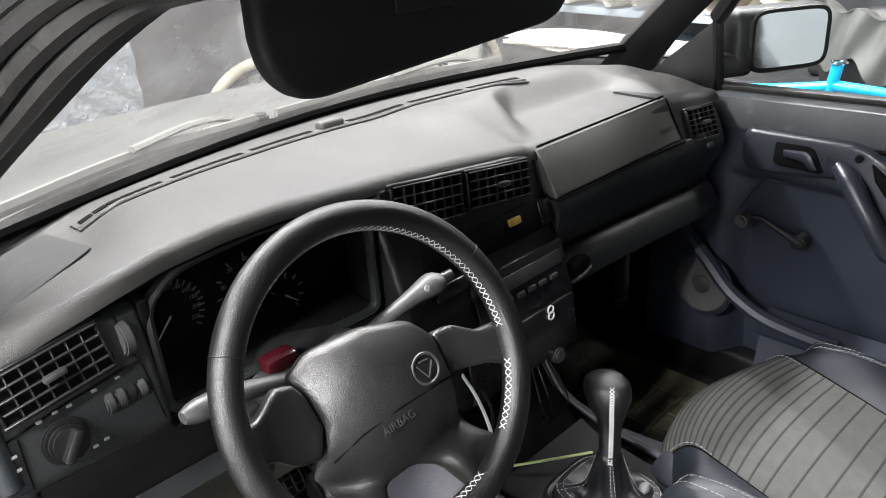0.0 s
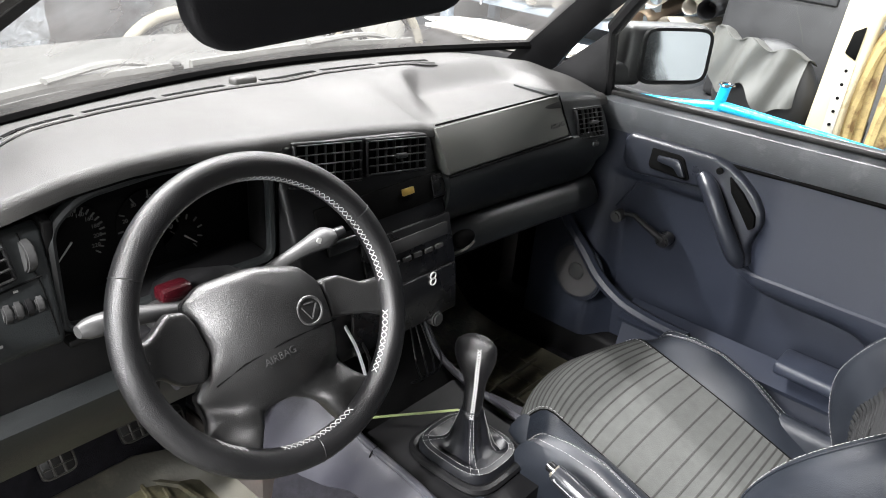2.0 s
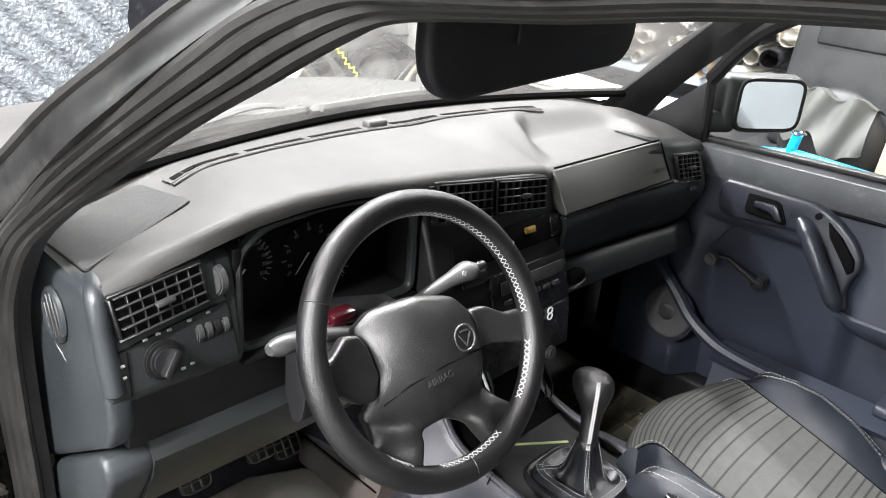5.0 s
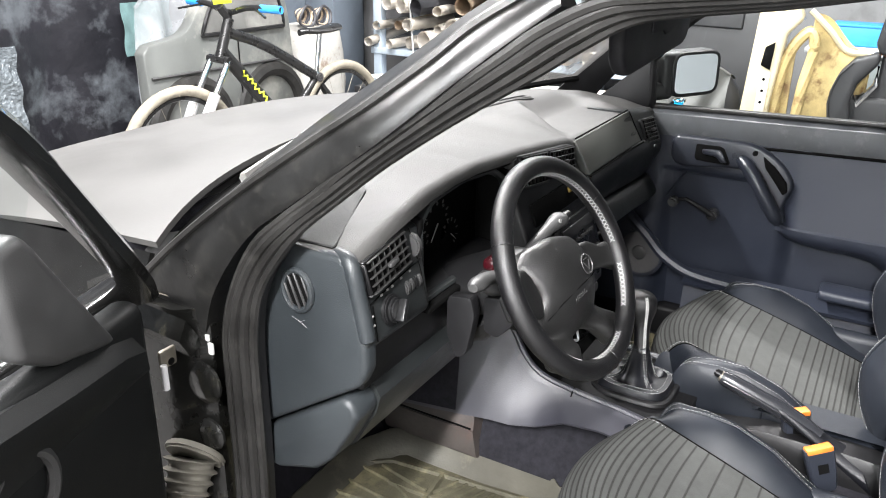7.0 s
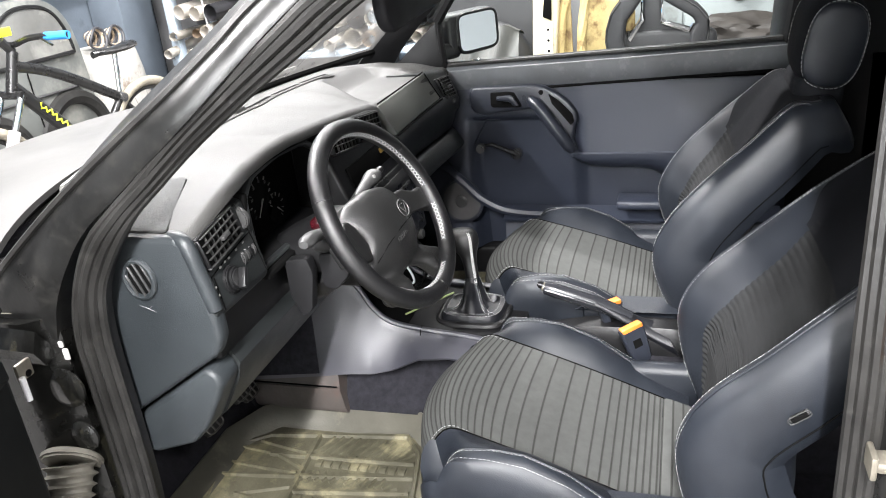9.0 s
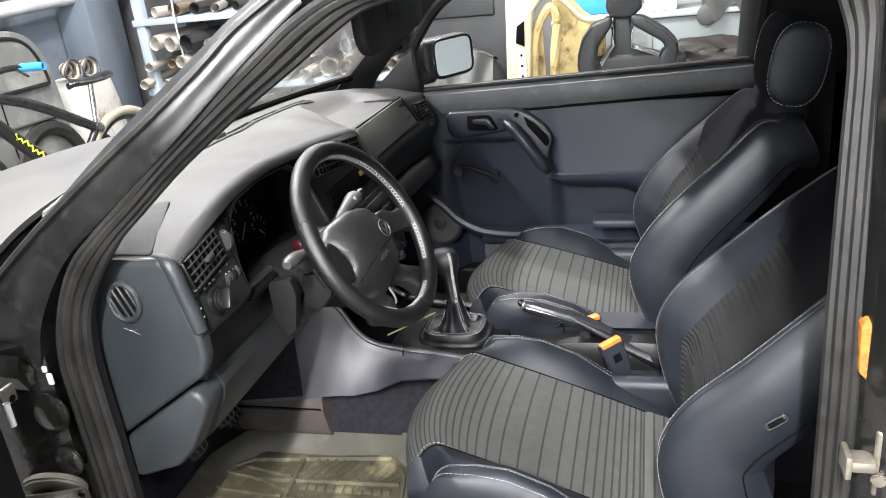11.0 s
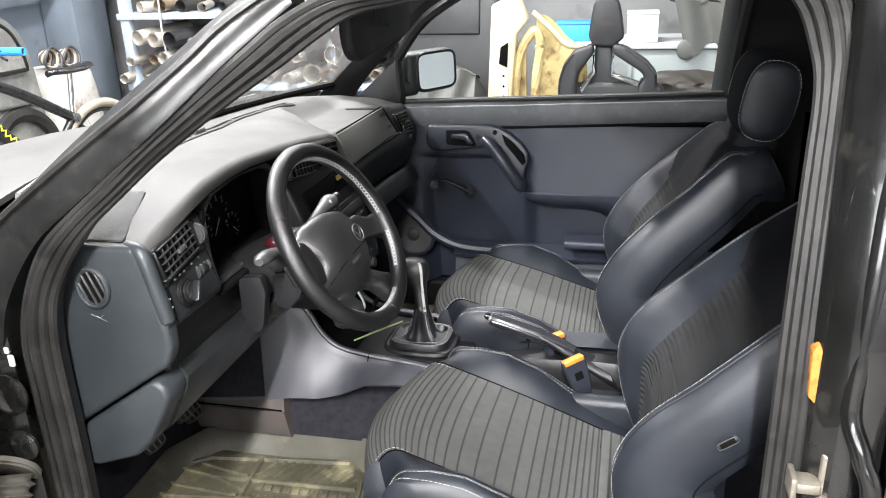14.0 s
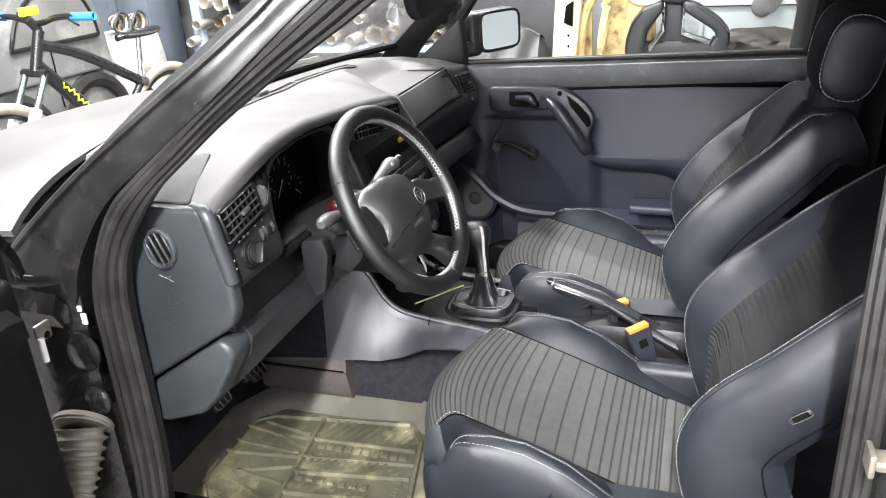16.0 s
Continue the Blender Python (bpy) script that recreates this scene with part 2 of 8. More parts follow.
GREYWALL = surf("grimy_grey_plaster", (0.17, 0.17, 0.172, 1), 0.85, 0, 0.2, 2, 0.4, 40, 0.004, stain=(0.09, 0.09, 0.09, 1), stain_amount=0.25, stain_scale=1.5)
PLASTER = surf("whitewashed_plaster", (0.43, 0.44, 0.45, 1), 0.85, 0, 0.1, 3, 0.4, 40, 0.004)
BLUEGREY = surf("blue_grey_wall_paint", (0.13, 0.155, 0.185, 1), 0.6, 0, 0.2, 3, 0.3, 60, 0.003, stain=(0.05, 0.055, 0.065, 1), stain_amount=0.3, stain_scale=1.6)
SOOT = surf("sooty_dark_wall", (0.010, 0.010, 0.013, 1), 0.45, 0, 0.4, 2.5, 0.5, 30, 0.006, spec=0.4, stain=(0.07, 0.077, 0.085, 1), stain_amount=0.28, stain_scale=2.6)
CREAM = surf("cream_car_paint", (0.60, 0.52, 0.35, 1), 0.35, 0, 0.12, 5, 0.1, 90, 0.001, stain=(0.36, 0.28, 0.14, 1), stain_amount=0.15, stain_scale=9)
SHELL = surf("black_shell_seat", (0.02, 0.02, 0.0215, 1), 0.5, 0, 0.2, 8, 0.4, 500, 0.001)
TUBE = surf("black_bike_paint", (0.01, 0.01, 0.01, 1), 0.3, 0, 0.2, 20, 0)
CYAN = surf("cyan_bike_paint", (0.01, 0.42, 0.75, 1), 0.3, 0, 0.1, 20, 0, coat=0.4)
TYRE = surf("tan_tyre", (0.2, 0.18, 0.14, 1), 0.85, 0, 0.25, 20, 0.5, 200, 0.002)
YELLOW = surf("yellow_print", (0.75, 0.85, 0.03, 1), 0.4, 0, 0.05, 20, 0)
BLUE = surf("blue_rubber_grip", (0.03, 0.25, 0.7, 1), 0.5, 0, 0.1, 40, 0.3, 300, 0.001)
FORK = surf("white_fork_paint", (0.75, 0.75, 0.76, 1), 0.3, 0, 0.05, 20, 0)
SACK = surf("white_woven_sack", (0.42, 0.41, 0.38, 1), 0.85, 0, 0.15, 6, 0.6, 60, 0.006, stain=(0.22, 0.17, 0.13, 1), stain_amount=0.15, stain_scale=9)
PAPER = surf("pale_rolled_paper", (0.68, 0.64, 0.58, 1), 0.8, 0, 0.12, 8, 0.2, 60, 0.002)
TAN = surf("tan_rolled_board", (0.42, 0.33, 0.24, 1), 0.8, 0, 0.2, 8, 0.2, 60, 0.002)
DARKROLL = surf("dark_rolled_vinyl", (0.05, 0.05, 0.055, 1), 0.55, 0, 0.2, 8, 0.2, 60, 0.002)
SHELFPAINT = surf("pale_blue_shelf_paint", (0.36, 0.42, 0.48, 1), 0.5, 0, 0.12, 6, 0.2, 80, 0.001)
HIDE = surf("grey_vinyl_hide", (0.082, 0.082, 0.077, 1), 0.55, 0, 0.15, 6, 0.4, 200, 0.002)
OLIVE = surf("grey_green_car_paint", (0.1, 0.105, 0.1, 1), 0.4, 0, 0.2, 3, 0.1, 60, 0.001, stain=(0.22, 0.22, 0.2, 1), stain_amount=0.25, stain_scale=2.5)
LAMP = emitter("lamp_tube", (0.95, 0.98, 1.0, 1), 1.0)


# ---- mesh helpers ----
def link(name, verts, faces, mat, parent=None, label="", smooth=True, uv=None):
    me = bpy.data.meshes.new(name)
    me.from_pydata([tuple(v) for v in verts], [], faces)
    if uv:
        layer = me.uv_layers.new(name="UVMap")
        for l in me.loops:
            layer.data[l.index].uv = uv[l.vertex_index]
    me.materials.append(mat)
    me.polygons.foreach_set("use_smooth", [smooth] * len(me.polygons))
    me.validate()
    me.update()
    ob = new(name, me)
    return attach(ob, parent, label)


def attach(ob, parent, label=""):
    if parent:
        ob.parent = parent
        up = parent
        m = Matrix()
        while up:
            m = (up.matrix_parent_inverse @ up.matrix_basis if up.parent else up.matrix_basis) @ m
            up = up.parent
        ob.matrix_parent_inverse = m.inverted()
    if label:
        ob["label"] = label
    return ob


def part(name, bm, mat, parent=None, label="", smooth=True):
    """Links a bmesh as one mesh object under a thing or a part."""
    me = bpy.data.meshes.new(name)
    bmesh.ops.recalc_face_normals(bm, faces=bm.faces)
    bm.to_mesh(me)
    bm.free()
    me.materials.append(mat)
    me.polygons.foreach_set("use_smooth", [smooth] * len(me.polygons))
    if smooth:
        me.set_sharp_from_angle(angle=radians(38))
    return attach(new(name, me), parent, label)


def thing(name, at, label, category, group="", kind=""):
    e = new(name)
    e.empty_display_size = 0.05
    e.location = at
    return tagged(e, label, category, group, kind)


def rbox(x0, x1, y0, y1, z0, z1, bev=0.004, seg=2, bm=None):
    """A box with rounded edges."""
    b = bmesh.new()
    bmesh.ops.create_cube(b, size=1)
    for v in b.verts:
        v.co = Vector(((x0 + x1) / 2 + v.co.x * (x1 - x0), (y0 + y1) / 2 + v.co.y * (y1 - y0), (z0 + z1) / 2 + v.co.z * (z1 - z0)))
    bev = min(bev, 0.45 * min(abs(x1 - x0), abs(y1 - y0), abs(z1 - z0)))
    if bev > 0:
        bmesh.ops.bevel(b, geom=b.edges[:], offset=bev, segments=seg, affect="EDGES", profile=0.5)
    return join(bm, b)


def join(bm, b):
    if bm is None:
        return b
    me = bpy.data.meshes.new("tmp")
    b.to_mesh(me)
    b.free()
    bm.from_mesh(me)
    bpy.data.meshes.remove(me)
    return bm


def moved(b, m):
    bmesh.ops.transform(b, matrix=m, verts=b.verts)
    return b


def prism(poly, axis, a, b_, bev=0.004, seg=2, bm=None):
    """A polygon in the two other axes, pushed from a to b_ along axis ('x', 'y' or 'z'), with rounded edges."""
    b = bmesh.new()

    def at(p, s):
        return {"x": (s, p[0], p[1]), "y": (p[0], s, p[1]), "z": (p[0], p[1], s)}[axis]

    lo = [b.verts.new(at(p, a)) for p in poly]
    hi = [b.verts.new(at(p, b_)) for p in poly]
    b.faces.new(lo)
    b.faces.new(hi[::-1])
    n = len(poly)
    for i in range(n):
        b.faces.new((lo[i], hi[i], hi[(i + 1) % n], lo[(i + 1) % n]))
    bmesh.ops.recalc_face_normals(b, faces=b.faces)
    if bev > 0:
        bmesh.ops.bevel(b, geom=b.edges[:], offset=bev, segments=seg, affect="EDGES", profile=0.5, clamp_overlap=True)
    return join(bm, b)


def spline(pts, n):
    """A smooth line through the points, n steps a stretch."""
    p = [Vector(q) for q in pts]
    p = [2 * p[0] - p[1]] + p + [2 * p[-1] - p[-2]]
    out = []
    for i in range(1, len(p) - 2):
        for k in range(n):
            t = k / n
            a, b, c, d = p[i - 1], p[i], p[i + 1], p[i + 2]
            out.append(0.5 * (2 * b + (c - a) * t + (2 * a - 5 * b + 4 * c - d) * t * t + (3 * b - a - 3 * c + d) * t ** 3))
    return out + [p[-2]]


def tube(pts, r, sides=10, closed=False, bm=None, flat=1.0, up=(0, 0, 1), caps=True):
    """A pipe along the points; r is one radius or one for each point; flat squeezes it along up."""
    b = bmesh.new()
    p = [Vector(q) for q in pts]
    n = len(p)
    rr = r if isinstance(r, (list, tuple)) else [r] * n
    rings = []
    for i in range(n):
        d = (p[(i + 1) % n] - p[i - 1]) if closed else (p[min(i + 1, n - 1)] - p[max(i - 1, 0)])
        d.normalize()
        s = d.cross(Vector(up))
        s = s.normalized() if s.length > 1e-4 else d.orthogonal().normalized()
        w = s.cross(d)
        rings.append([b.verts.new(p[i] + rr[i] * (math.cos(t) * s + flat * math.sin(t) * w)) for t in (2 * math.pi * k / sides for k in range(sides))])
    for i in range(n if closed else n - 1):
        j = (i + 1) % n
        for k in range(sides):
            b.faces.new((rings[i][k], rings[i][(k + 1) % sides], rings[j][(k + 1) % sides], rings[j][k]))
    if not closed and caps:
        b.faces.new(rings[0][::-1])
        b.faces.new(rings[-1])
    return join(bm, b)


def loft(rings, closed_ring=True, caps=True, bm=None):
    b = bmesh.new()
    vs = [[b.verts.new(q) for q in ring] for ring in rings]
    n = len(rings[0])
    for i in range(len(vs) - 1):
        for k in range(n if closed_ring else n - 1):
            b.faces.new((vs[i][k], vs[i][(k + 1) % n], vs[i + 1][(k + 1) % n], vs[i + 1][k]))
    if caps and closed_ring:
        b.faces.new(vs[0][::-1])
        b.faces.new(vs[-1])
    return join(bm, b)


def sheet(fn, nu, nv, thick=0.0, bm=None):
    """A surface fn(u, v), u and v from 0 to 1, given a thickness by its normals."""
    b = bmesh.new()
    vs = [[b.verts.new(fn(i / nu, j / nv)) for j in range(nv + 1)] for i in range(nu + 1)]
    for i in range(nu):
        for j in range(nv):
            b.faces.new((vs[i][j], vs[i + 1][j], vs[i + 1][j + 1], vs[i][j + 1]))
    if thick:
        bmesh.ops.recalc_face_normals(b, faces=b.faces)
        bmesh.ops.solidify(b, geom=b.faces[:], thickness=thick)
    return join(bm, b)


def disc(c, n, r, depth, sides=24, bev=0.0, bm=None):
    """A short cylinder with its base at c, rising along n."""
    b = bmesh.new()
    bmesh.ops.create_cone(b, cap_ends=True, segments=sides, radius1=r, radius2=r, depth=depth)
    moved(b, Matrix.Translation((0, 0, depth / 2)))
    if bev:
        bmesh.ops.bevel(b, geom=[e for e in b.edges if e.calc_face_angle(0) > 1], offset=bev, segments=2, affect="EDGES")
    moved(b, Matrix.Translation(c) @ Vector(n).to_track_quat("Z", "Y").to_matrix().to_4x4())
    return join(bm, b)


def ball(c, rx, ry, rz, bm=None, seg=16, rings=10):
    b = bmesh.new()
    bmesh.ops.create_uvsphere(b, u_segments=seg, v_segments=rings, radius=1)
    moved(b, Matrix.Translation(c) @ Matrix.Diagonal((rx, ry, rz, 1)))
    return join(bm, b)


def stitches(pts, length, gap, r, out, bm=None):
    """Short threads along a line, lifted along out."""
    b = bm or bmesh.new()
    p = [Vector(q) for q in pts]
    acc, step = 0.0, length + gap
    o = Vector(out)
    for i in range(len(p) - 1):
        seg = p[i + 1] - p[i]
        l = seg.length
        if l < 1e-6:
            continue
        d = seg / l
        s = (step - acc) if acc else 0.0
        while s + length < l + 0.5 * length:
            a = p[i] + d * s
            tube([a, a + d * length * 0.5 + o * r * 0.6, a + d * length], r, 4, bm=b, caps=False)
            s += step
        acc = max(0.0, l - (s - step)) if s > 0 else 0.0
        acc = min(acc, step)
    return b


def rounded(pts, r, n=5):
    """A polygon with its corners rounded."""
    out = []
    for i, p in enumerate(pts):
        p, a, b = Vector(p), Vector(pts[i - 1]), Vector(pts[(i + 1) % len(pts)])
        p0, p1 = p + (a - p).normalized() * r, p + (b - p).normalized() * r
        out += [p0 * (1 - t) ** 2 + p * 2 * t * (1 - t) + p1 * t * t for t in (k / n for k in range(n + 1))]
    return out


def lerp(a, b, t):
    return a + (b - a) * t


def table(x, rows):
    return float(np.interp(x, [r[0] for r in rows], [r[1] for r in rows]))


def smooth01(t):
    t = min(1.0, max(0.0, t))
    return t * t * (3 - 2 * t)


# ---- garage ----
def slab(name, x0, x1, y0, y1, z0, z1, mat, label, cat="structure"):
    ob = part(name, rbox(x0, x1, y0, y1, z0, z1, 0.003, 1), mat, None, "", False)
    return tagged(ob, label, cat, "", "structure")


GX0, GX1, GY0, GY1, GZ = -5.2, 4.2, -4.5, 3.7, 3.1
slab("floor", GX0 - 0.2, GX1 + 0.2, GY0 - 0.2, GY1 + 0.2, -0.2, 0, CONCRETE, "grey stained concrete garage floor", "floor")
slab("ceiling", GX0 - 0.2, GX1 + 0.2, GY0 - 0.2, GY1 + 0.2, GZ, GZ + 0.2, GREYWALL, "grey plastered garage ceiling", "ceiling")
slab("wall_left", GX0 - 0.2, GX0, GY0, GY1, 0, GZ, GREYWALL, "grimy grey plastered garage wall", "wall")
slab("wall_right", GX1, GX1 + 0.2, GY0, GY1, 0, GZ, GREYWALL, "grimy grey plastered garage wall", "wall")
slab("wall_back", GX0, GX1, GY0 - 0.2, GY0, 0, GZ, PLASTER, "pale plastered garage wall", "wall")
slab("wall_front", GX0, GX1, GY1, GY1 + 0.2, 0, GZ, BLUEGREY, "blue-grey painted garage wall with dark smears", "wall")


def ceiling_lamp(x, y, length, along, power):
    e = thing("ceiling_lamp", (x, y, GZ), "long white tube lamp fixed to the garage ceiling", "lamp", "ceiling lamps")
    dx, dy = (length / 2, 0.06) if along == "x" else (0.06, length / 2)
    part("housing", rbox(x - dx, x + dx, y - dy, y + dy, GZ - 0.05, GZ - 0.001, 0.006), PLASTER, e)
    part("tube", rbox(x - dx * 0.97, x + dx * 0.97, y - dy * 0.8, y + dy * 0.8, GZ - 0.075, GZ - 0.051, 0.01), LAMP, e, "glowing white tube")
    lamp = bpy.data.lights.new("tube_light", "AREA")
    lamp.shape, lamp.size, lamp.size_y, lamp.energy = "RECTANGLE", 2 * dx, 2 * dy, power
    lamp.color = (1.0, 0.985, 0.99)
    ob = new("tube_light", lamp)
    ob.location = (x, y, GZ - 0.08)


def daylit_window(x, y, z, width, height, power):
    """A wide frosted window in the left wall, behind the viewer."""
    e = thing("window_1", (x, y, z), "wide frosted garage window bright with daylight", "window", "", "structure")
    for k in range(4):
        y0 = y - width / 2 + width * k / 4
        part("pane", rbox(x + 0.002, x + 0.012, y0 + 0.03, y0 + width / 4 - 0.03, z - height / 2 + 0.03, z + height / 2 - 0.03, 0.0), LAMP, e, "frosted pane")
    for k in range(5):
        y0 = y - width / 2 + width * k / 4
        part("window_frame", rbox(x, x + 0.05, y0 - 0.03, y0 + 0.03, z - height / 2, z + height / 2, 0.004), PLASTER, e)
    for dz in (-height / 2, height / 2):
        part("window_frame", rbox(x, x + 0.05, y - width / 2, y + width / 2, z + dz - 0.03, z + dz + 0.03, 0.004), PLASTER, e)
    lamp = bpy.data.lights.new("window_light", "AREA")
    lamp.shape, lamp.size, lamp.size_y, lamp.energy = "RECTANGLE", width - 0.1, height - 0.1, power
    lamp.color = (0.95, 0.98, 1.0)
    ob = new("window_light", lamp)
    ob.matrix_world = Matrix.Translation((x + 0.06, y, z)) @ Matrix(((0, 0, -1, 0), (1, 0, 0, 0), (0, -1, 0, 0), (0, 0, 0, 1)))


for row in WINDOWS:
    daylit_window(*row)
for lx, ly, ll, la, lp in LAMPS:
    ceiling_lamp(lx, ly, ll, la, lp)


# ---- the car: shell ----
car = thing("car_body", (0, 0.2, 0), "black hatchback body shell with dusty paint and an open door", "car")


def tumble(z):
    """The side's outward place at a height, without its sign."""
    return 0.75 - 0.30 * max(0.0, z - 0.95)


SCREEN_EDGE = [(-0.74, 0.62, 0.80), (-0.722, 0.583, 0.838), (-0.677, 0.444, 0.965), (-0.629, 0.301, 1.103), (-0.597, 0.177, 1.196), (-0.563, 0.048, 1.292), (-0.53, -0.08, 1.36)]
DOOR_EDGE = [(-0.765, 0.42, 0.78), (-0.758, 0.40, 0.85), (-0.738, 0.358, 0.945), (-0.692, 0.252, 1.055), (-0.657, 0.14, 1.152), (-0.622, 0.01, 1.252), (-0.603, -0.12, 1.315)]


def pillar(flip, mat, name, label, inset=0.06, lift=0.0):
    rings = []
    s, d = spline(SCREEN_EDGE, 5), spline(DOOR_EDGE, 5)
    for a, b in zip(s, d):
        a, b = a.copy(), b.copy()
        mid = (a + b) / 2 + Vector((-0.012, 0.0, 0.012))
        ins = Vector((inset, 0.0, -0.012))
        ring = [a, a.lerp(mid, 0.55) + Vector((-0.004, 0, 0.006)), mid, b.lerp(mid, 0.5) + Vector((-0.004, 0, 0.004)), b, b + ins * 0.8, (a + b) / 2 + ins * 1.1, a + ins * 0.5]
        if flip:
            ring = [Vector((-q.x, q.y, q.z)) for q in ring]
        rings.append(ring)
    return part(name, loft(rings), mat, car, label)


A_OUT = [(-0.775, 0.56, 0.845), (-0.77, 0.48, 0.918), (-0.765, 0.36, 1.012), (-0.755, 0.235, 1.10), (-0.747, 0.15, 1.157), (-0.716, 0.078, 1.215), (-0.683, 0.028, 1.262), (-0.64, -0.05, 1.315)]
A_DOOR = [(-0.775, 0.43, 0.79), (-0.775, 0.40, 0.87), (-0.772, 0.33, 0.965), (-0.768, 0.24, 1.035), (-0.762, 0.122, 1.124), (-0.729, 0.05, 1.189), (-0.70, -0.003, 1.237), (-0.665, -0.06, 1.285)]
A_GLASS = [(-0.735, 0.60, 0.82), (-0.715, 0.56, 0.86), (-0.677, 0.444, 0.965), (-0.64, 0.33, 1.075), (-0.615, 0.245, 1.145), (-0.59, 0.15, 1.215), (-0.572, 0.08, 1.265), (-0.545, -0.02, 1.33)]
near = []
for a, b, c in zip(spline(A_OUT, 5), spline(A_DOOR, 5), spline(A_GLASS, 5)):
    near.append([a, a.lerp(b, 0.15) + Vector((-0.004, 0, 0.003)), a.lerp(b, 0.5) + Vector((-0.006, 0, 0.005)), a.lerp(b, 0.85) + Vector((-0.004, 0, 0.002)), b, b + Vector((0.05, 0.0, -0.004)), b.lerp(c, 0.7) + Vector((0, 0, -0.01)), c, c.lerp(a, 0.5) + Vector((0, 0.012, 0.010))])
part("front_pillar", loft(near), PILLAR, car, "glossy black pillar with dust")
pillar(True, HARD, "front_pillar_trim", "black trim over the far pillar", 0.03)
part("pillar_edge_strip", tube(spline([tuple(Vector(p) + Vector((-0.002, 0.003, 0.003))) for p in A_OUT], 5), 0.006, 6, up=(1, 0, 0)), RUBBER, car, "rubber strip along the windscreen")

# roof with its lining, rails over the doors
part("roof", sheet(lambda u, v: (lerp(-0.61, 0.61, u), lerp(0.06, -2.1, v), 1.335 + 0.05 * math.sin(math.pi * u) ** 0.5 + 0.045 * smooth01(v * 5) - 0.05 * v * v), 20, 24, 0.012), PAINT, car, "black roof skin")
part("roof_lining", sheet(lambda u, v: (lerp(-0.53, 0.53, u), lerp(0.04, -2.05, v), 1.312 + 0.05 * math.sin(math.pi * u) ** 0.5 + 0.042 * smooth01(v * 5) - 0.05 * v * v), 16, 16, 0.008), CLOTH, car, "dark cloth roof lining")
for sx in (-1, 1):
    rail = [(sx * 0.645, -0.07, 1.322), (sx * 0.632, -0.2, 1.343), (sx * 0.628, -0.4, 1.368), (sx * 0.625, -0.75, 1.375), (sx * 0.61, -1.3, 1.36), (sx * 0.58, -2.05, 1.28)]
    part("roof_rail", tube(spline(rail, 5), 0.036, 10, flat=0.85), PAINT if sx < 0 else HARD, car)
    # middle pillar, trimmed far back on the passenger side
    wide = 0.3 if sx > 0 else 0.0
    part("middle_pillar", loft([[(sx * (tumble(z) + 0.016), y0, z), (sx * (tumble(z) + 0.03), y0 - 0.008, z), (sx * (tumble(z) + 0.055), y0 - 0.032, z), (sx * (tumble(z) + 0.06), y0 - 0.07, z), (sx * (tumble(z) + 0.02), y1, z), (sx * (tumble(z) - 0.07), y1, z), (sx * (tumble(z) - 0.07), y0 - 0.03, z), (sx * (tumble(z) - 0.05), y0 - 0.014, z)] for z, y0, y1 in ((0.28, -0.728, -0.98 - wide), (0.6, -0.728, -0.98 - wide), (0.9, -0.730, -0.96 - wide), (1.1, -0.738, -0.92 - wide), (1.33, -0.748, -0.88 - wide))]), PAINT if sx < 0 else HARD, car, "glossy black pillar between the doors")
    part("rear_side", loft([[(sx * (tumble(z) + 0.08 * min(1, max(0, (0.95 - z) * 6))), -0.981, z), (sx * (tumble(z) + 0.08 * min(1, max(0, (0.95 - z) * 6))), -2.1, z), (sx * (tumble(z) - 0.07), -2.1, z), (sx * (tumble(z) - 0.07), -0.981, z)] for z in (0.25, 0.6, 0.88, 0.95)]), PAINT, car)
    part("door_sill", rbox(sx * 0.675, sx * 0.8, -0.76, 0.46, 0.22, 0.325, 0.015, 3), PAINT if sx < 0 else HARD, car, "black painted sill")
part("rear_closing_panel", rbox(-0.7, 0.7, -2.12, -2.05, 0.3, 1.25, 0.02), HARD, car)
part("floor_pan", rbox(-0.70, 0.70, -2.05, 0.75, 0.20, 0.235, 0.01), CARPET, car, "dark carpet floor")
part("bulkhead", rbox(-0.735, 0.735, 0.66, 0.72, 0.21, 0.88, 0.02), CARPET, car, "dark carpet bulkhead")
part("toe_board", moved(rbox(-0.72, 0.72, -0.02, 0.02, -0.25, 0.25, 0.01), pose(0, 0.60, 0.37, -40)), CARPET, car)
part("tunnel", loft([[(-0.235, y, 0.22), (-0.20, y, z - 0.06), (-0.14, y, z), (-0.08, y, z + 0.03), (0.08, y, z + 0.03), (0.14, y, z), (0.2, y, z - 0.06), (0.235, y, 0.22)] for y, z in ((0.68, 0.42), (0.3, 0.38), (-0.2, 0.36), (-1.1, 0.34), (-1.6, 0.3))]), CARPET, car)

# hinge post of the driver's side, front wing, cowl and bonnet
part("hinge_post", loft([[(-0.768, 0.425, z), (-0.80, 0.47, z), (-0.80, 0.66, z), (-0.70, 0.66, z), (-0.70, 0.43, z)] for z in (0.24, 0.4, 0.6, 0.79, 0.83)]), POST, car, "dirty black hinge post")
part("hinge_post", loft([[(0.768, 0.425, z), (0.80, 0.47, z), (0.80, 0.66, z), (0.70, 0.66, z), (0.70, 0.43, z)] for z in (0.24, 0.6, 0.83)]), HARD, car)
for sx in (-1, 1):
    part("front_wing", sheet(lambda u, v: (sx * (0.82 - 0.10 * smooth01((v - 0.75) * 4) - 0.03 * u * u), lerp(0.60, 1.62, u), lerp(0.3, 0.865 - 0.10 * u ** 1.6, v)), 14, 14, 0.01), PAINT, car, "black front wing")
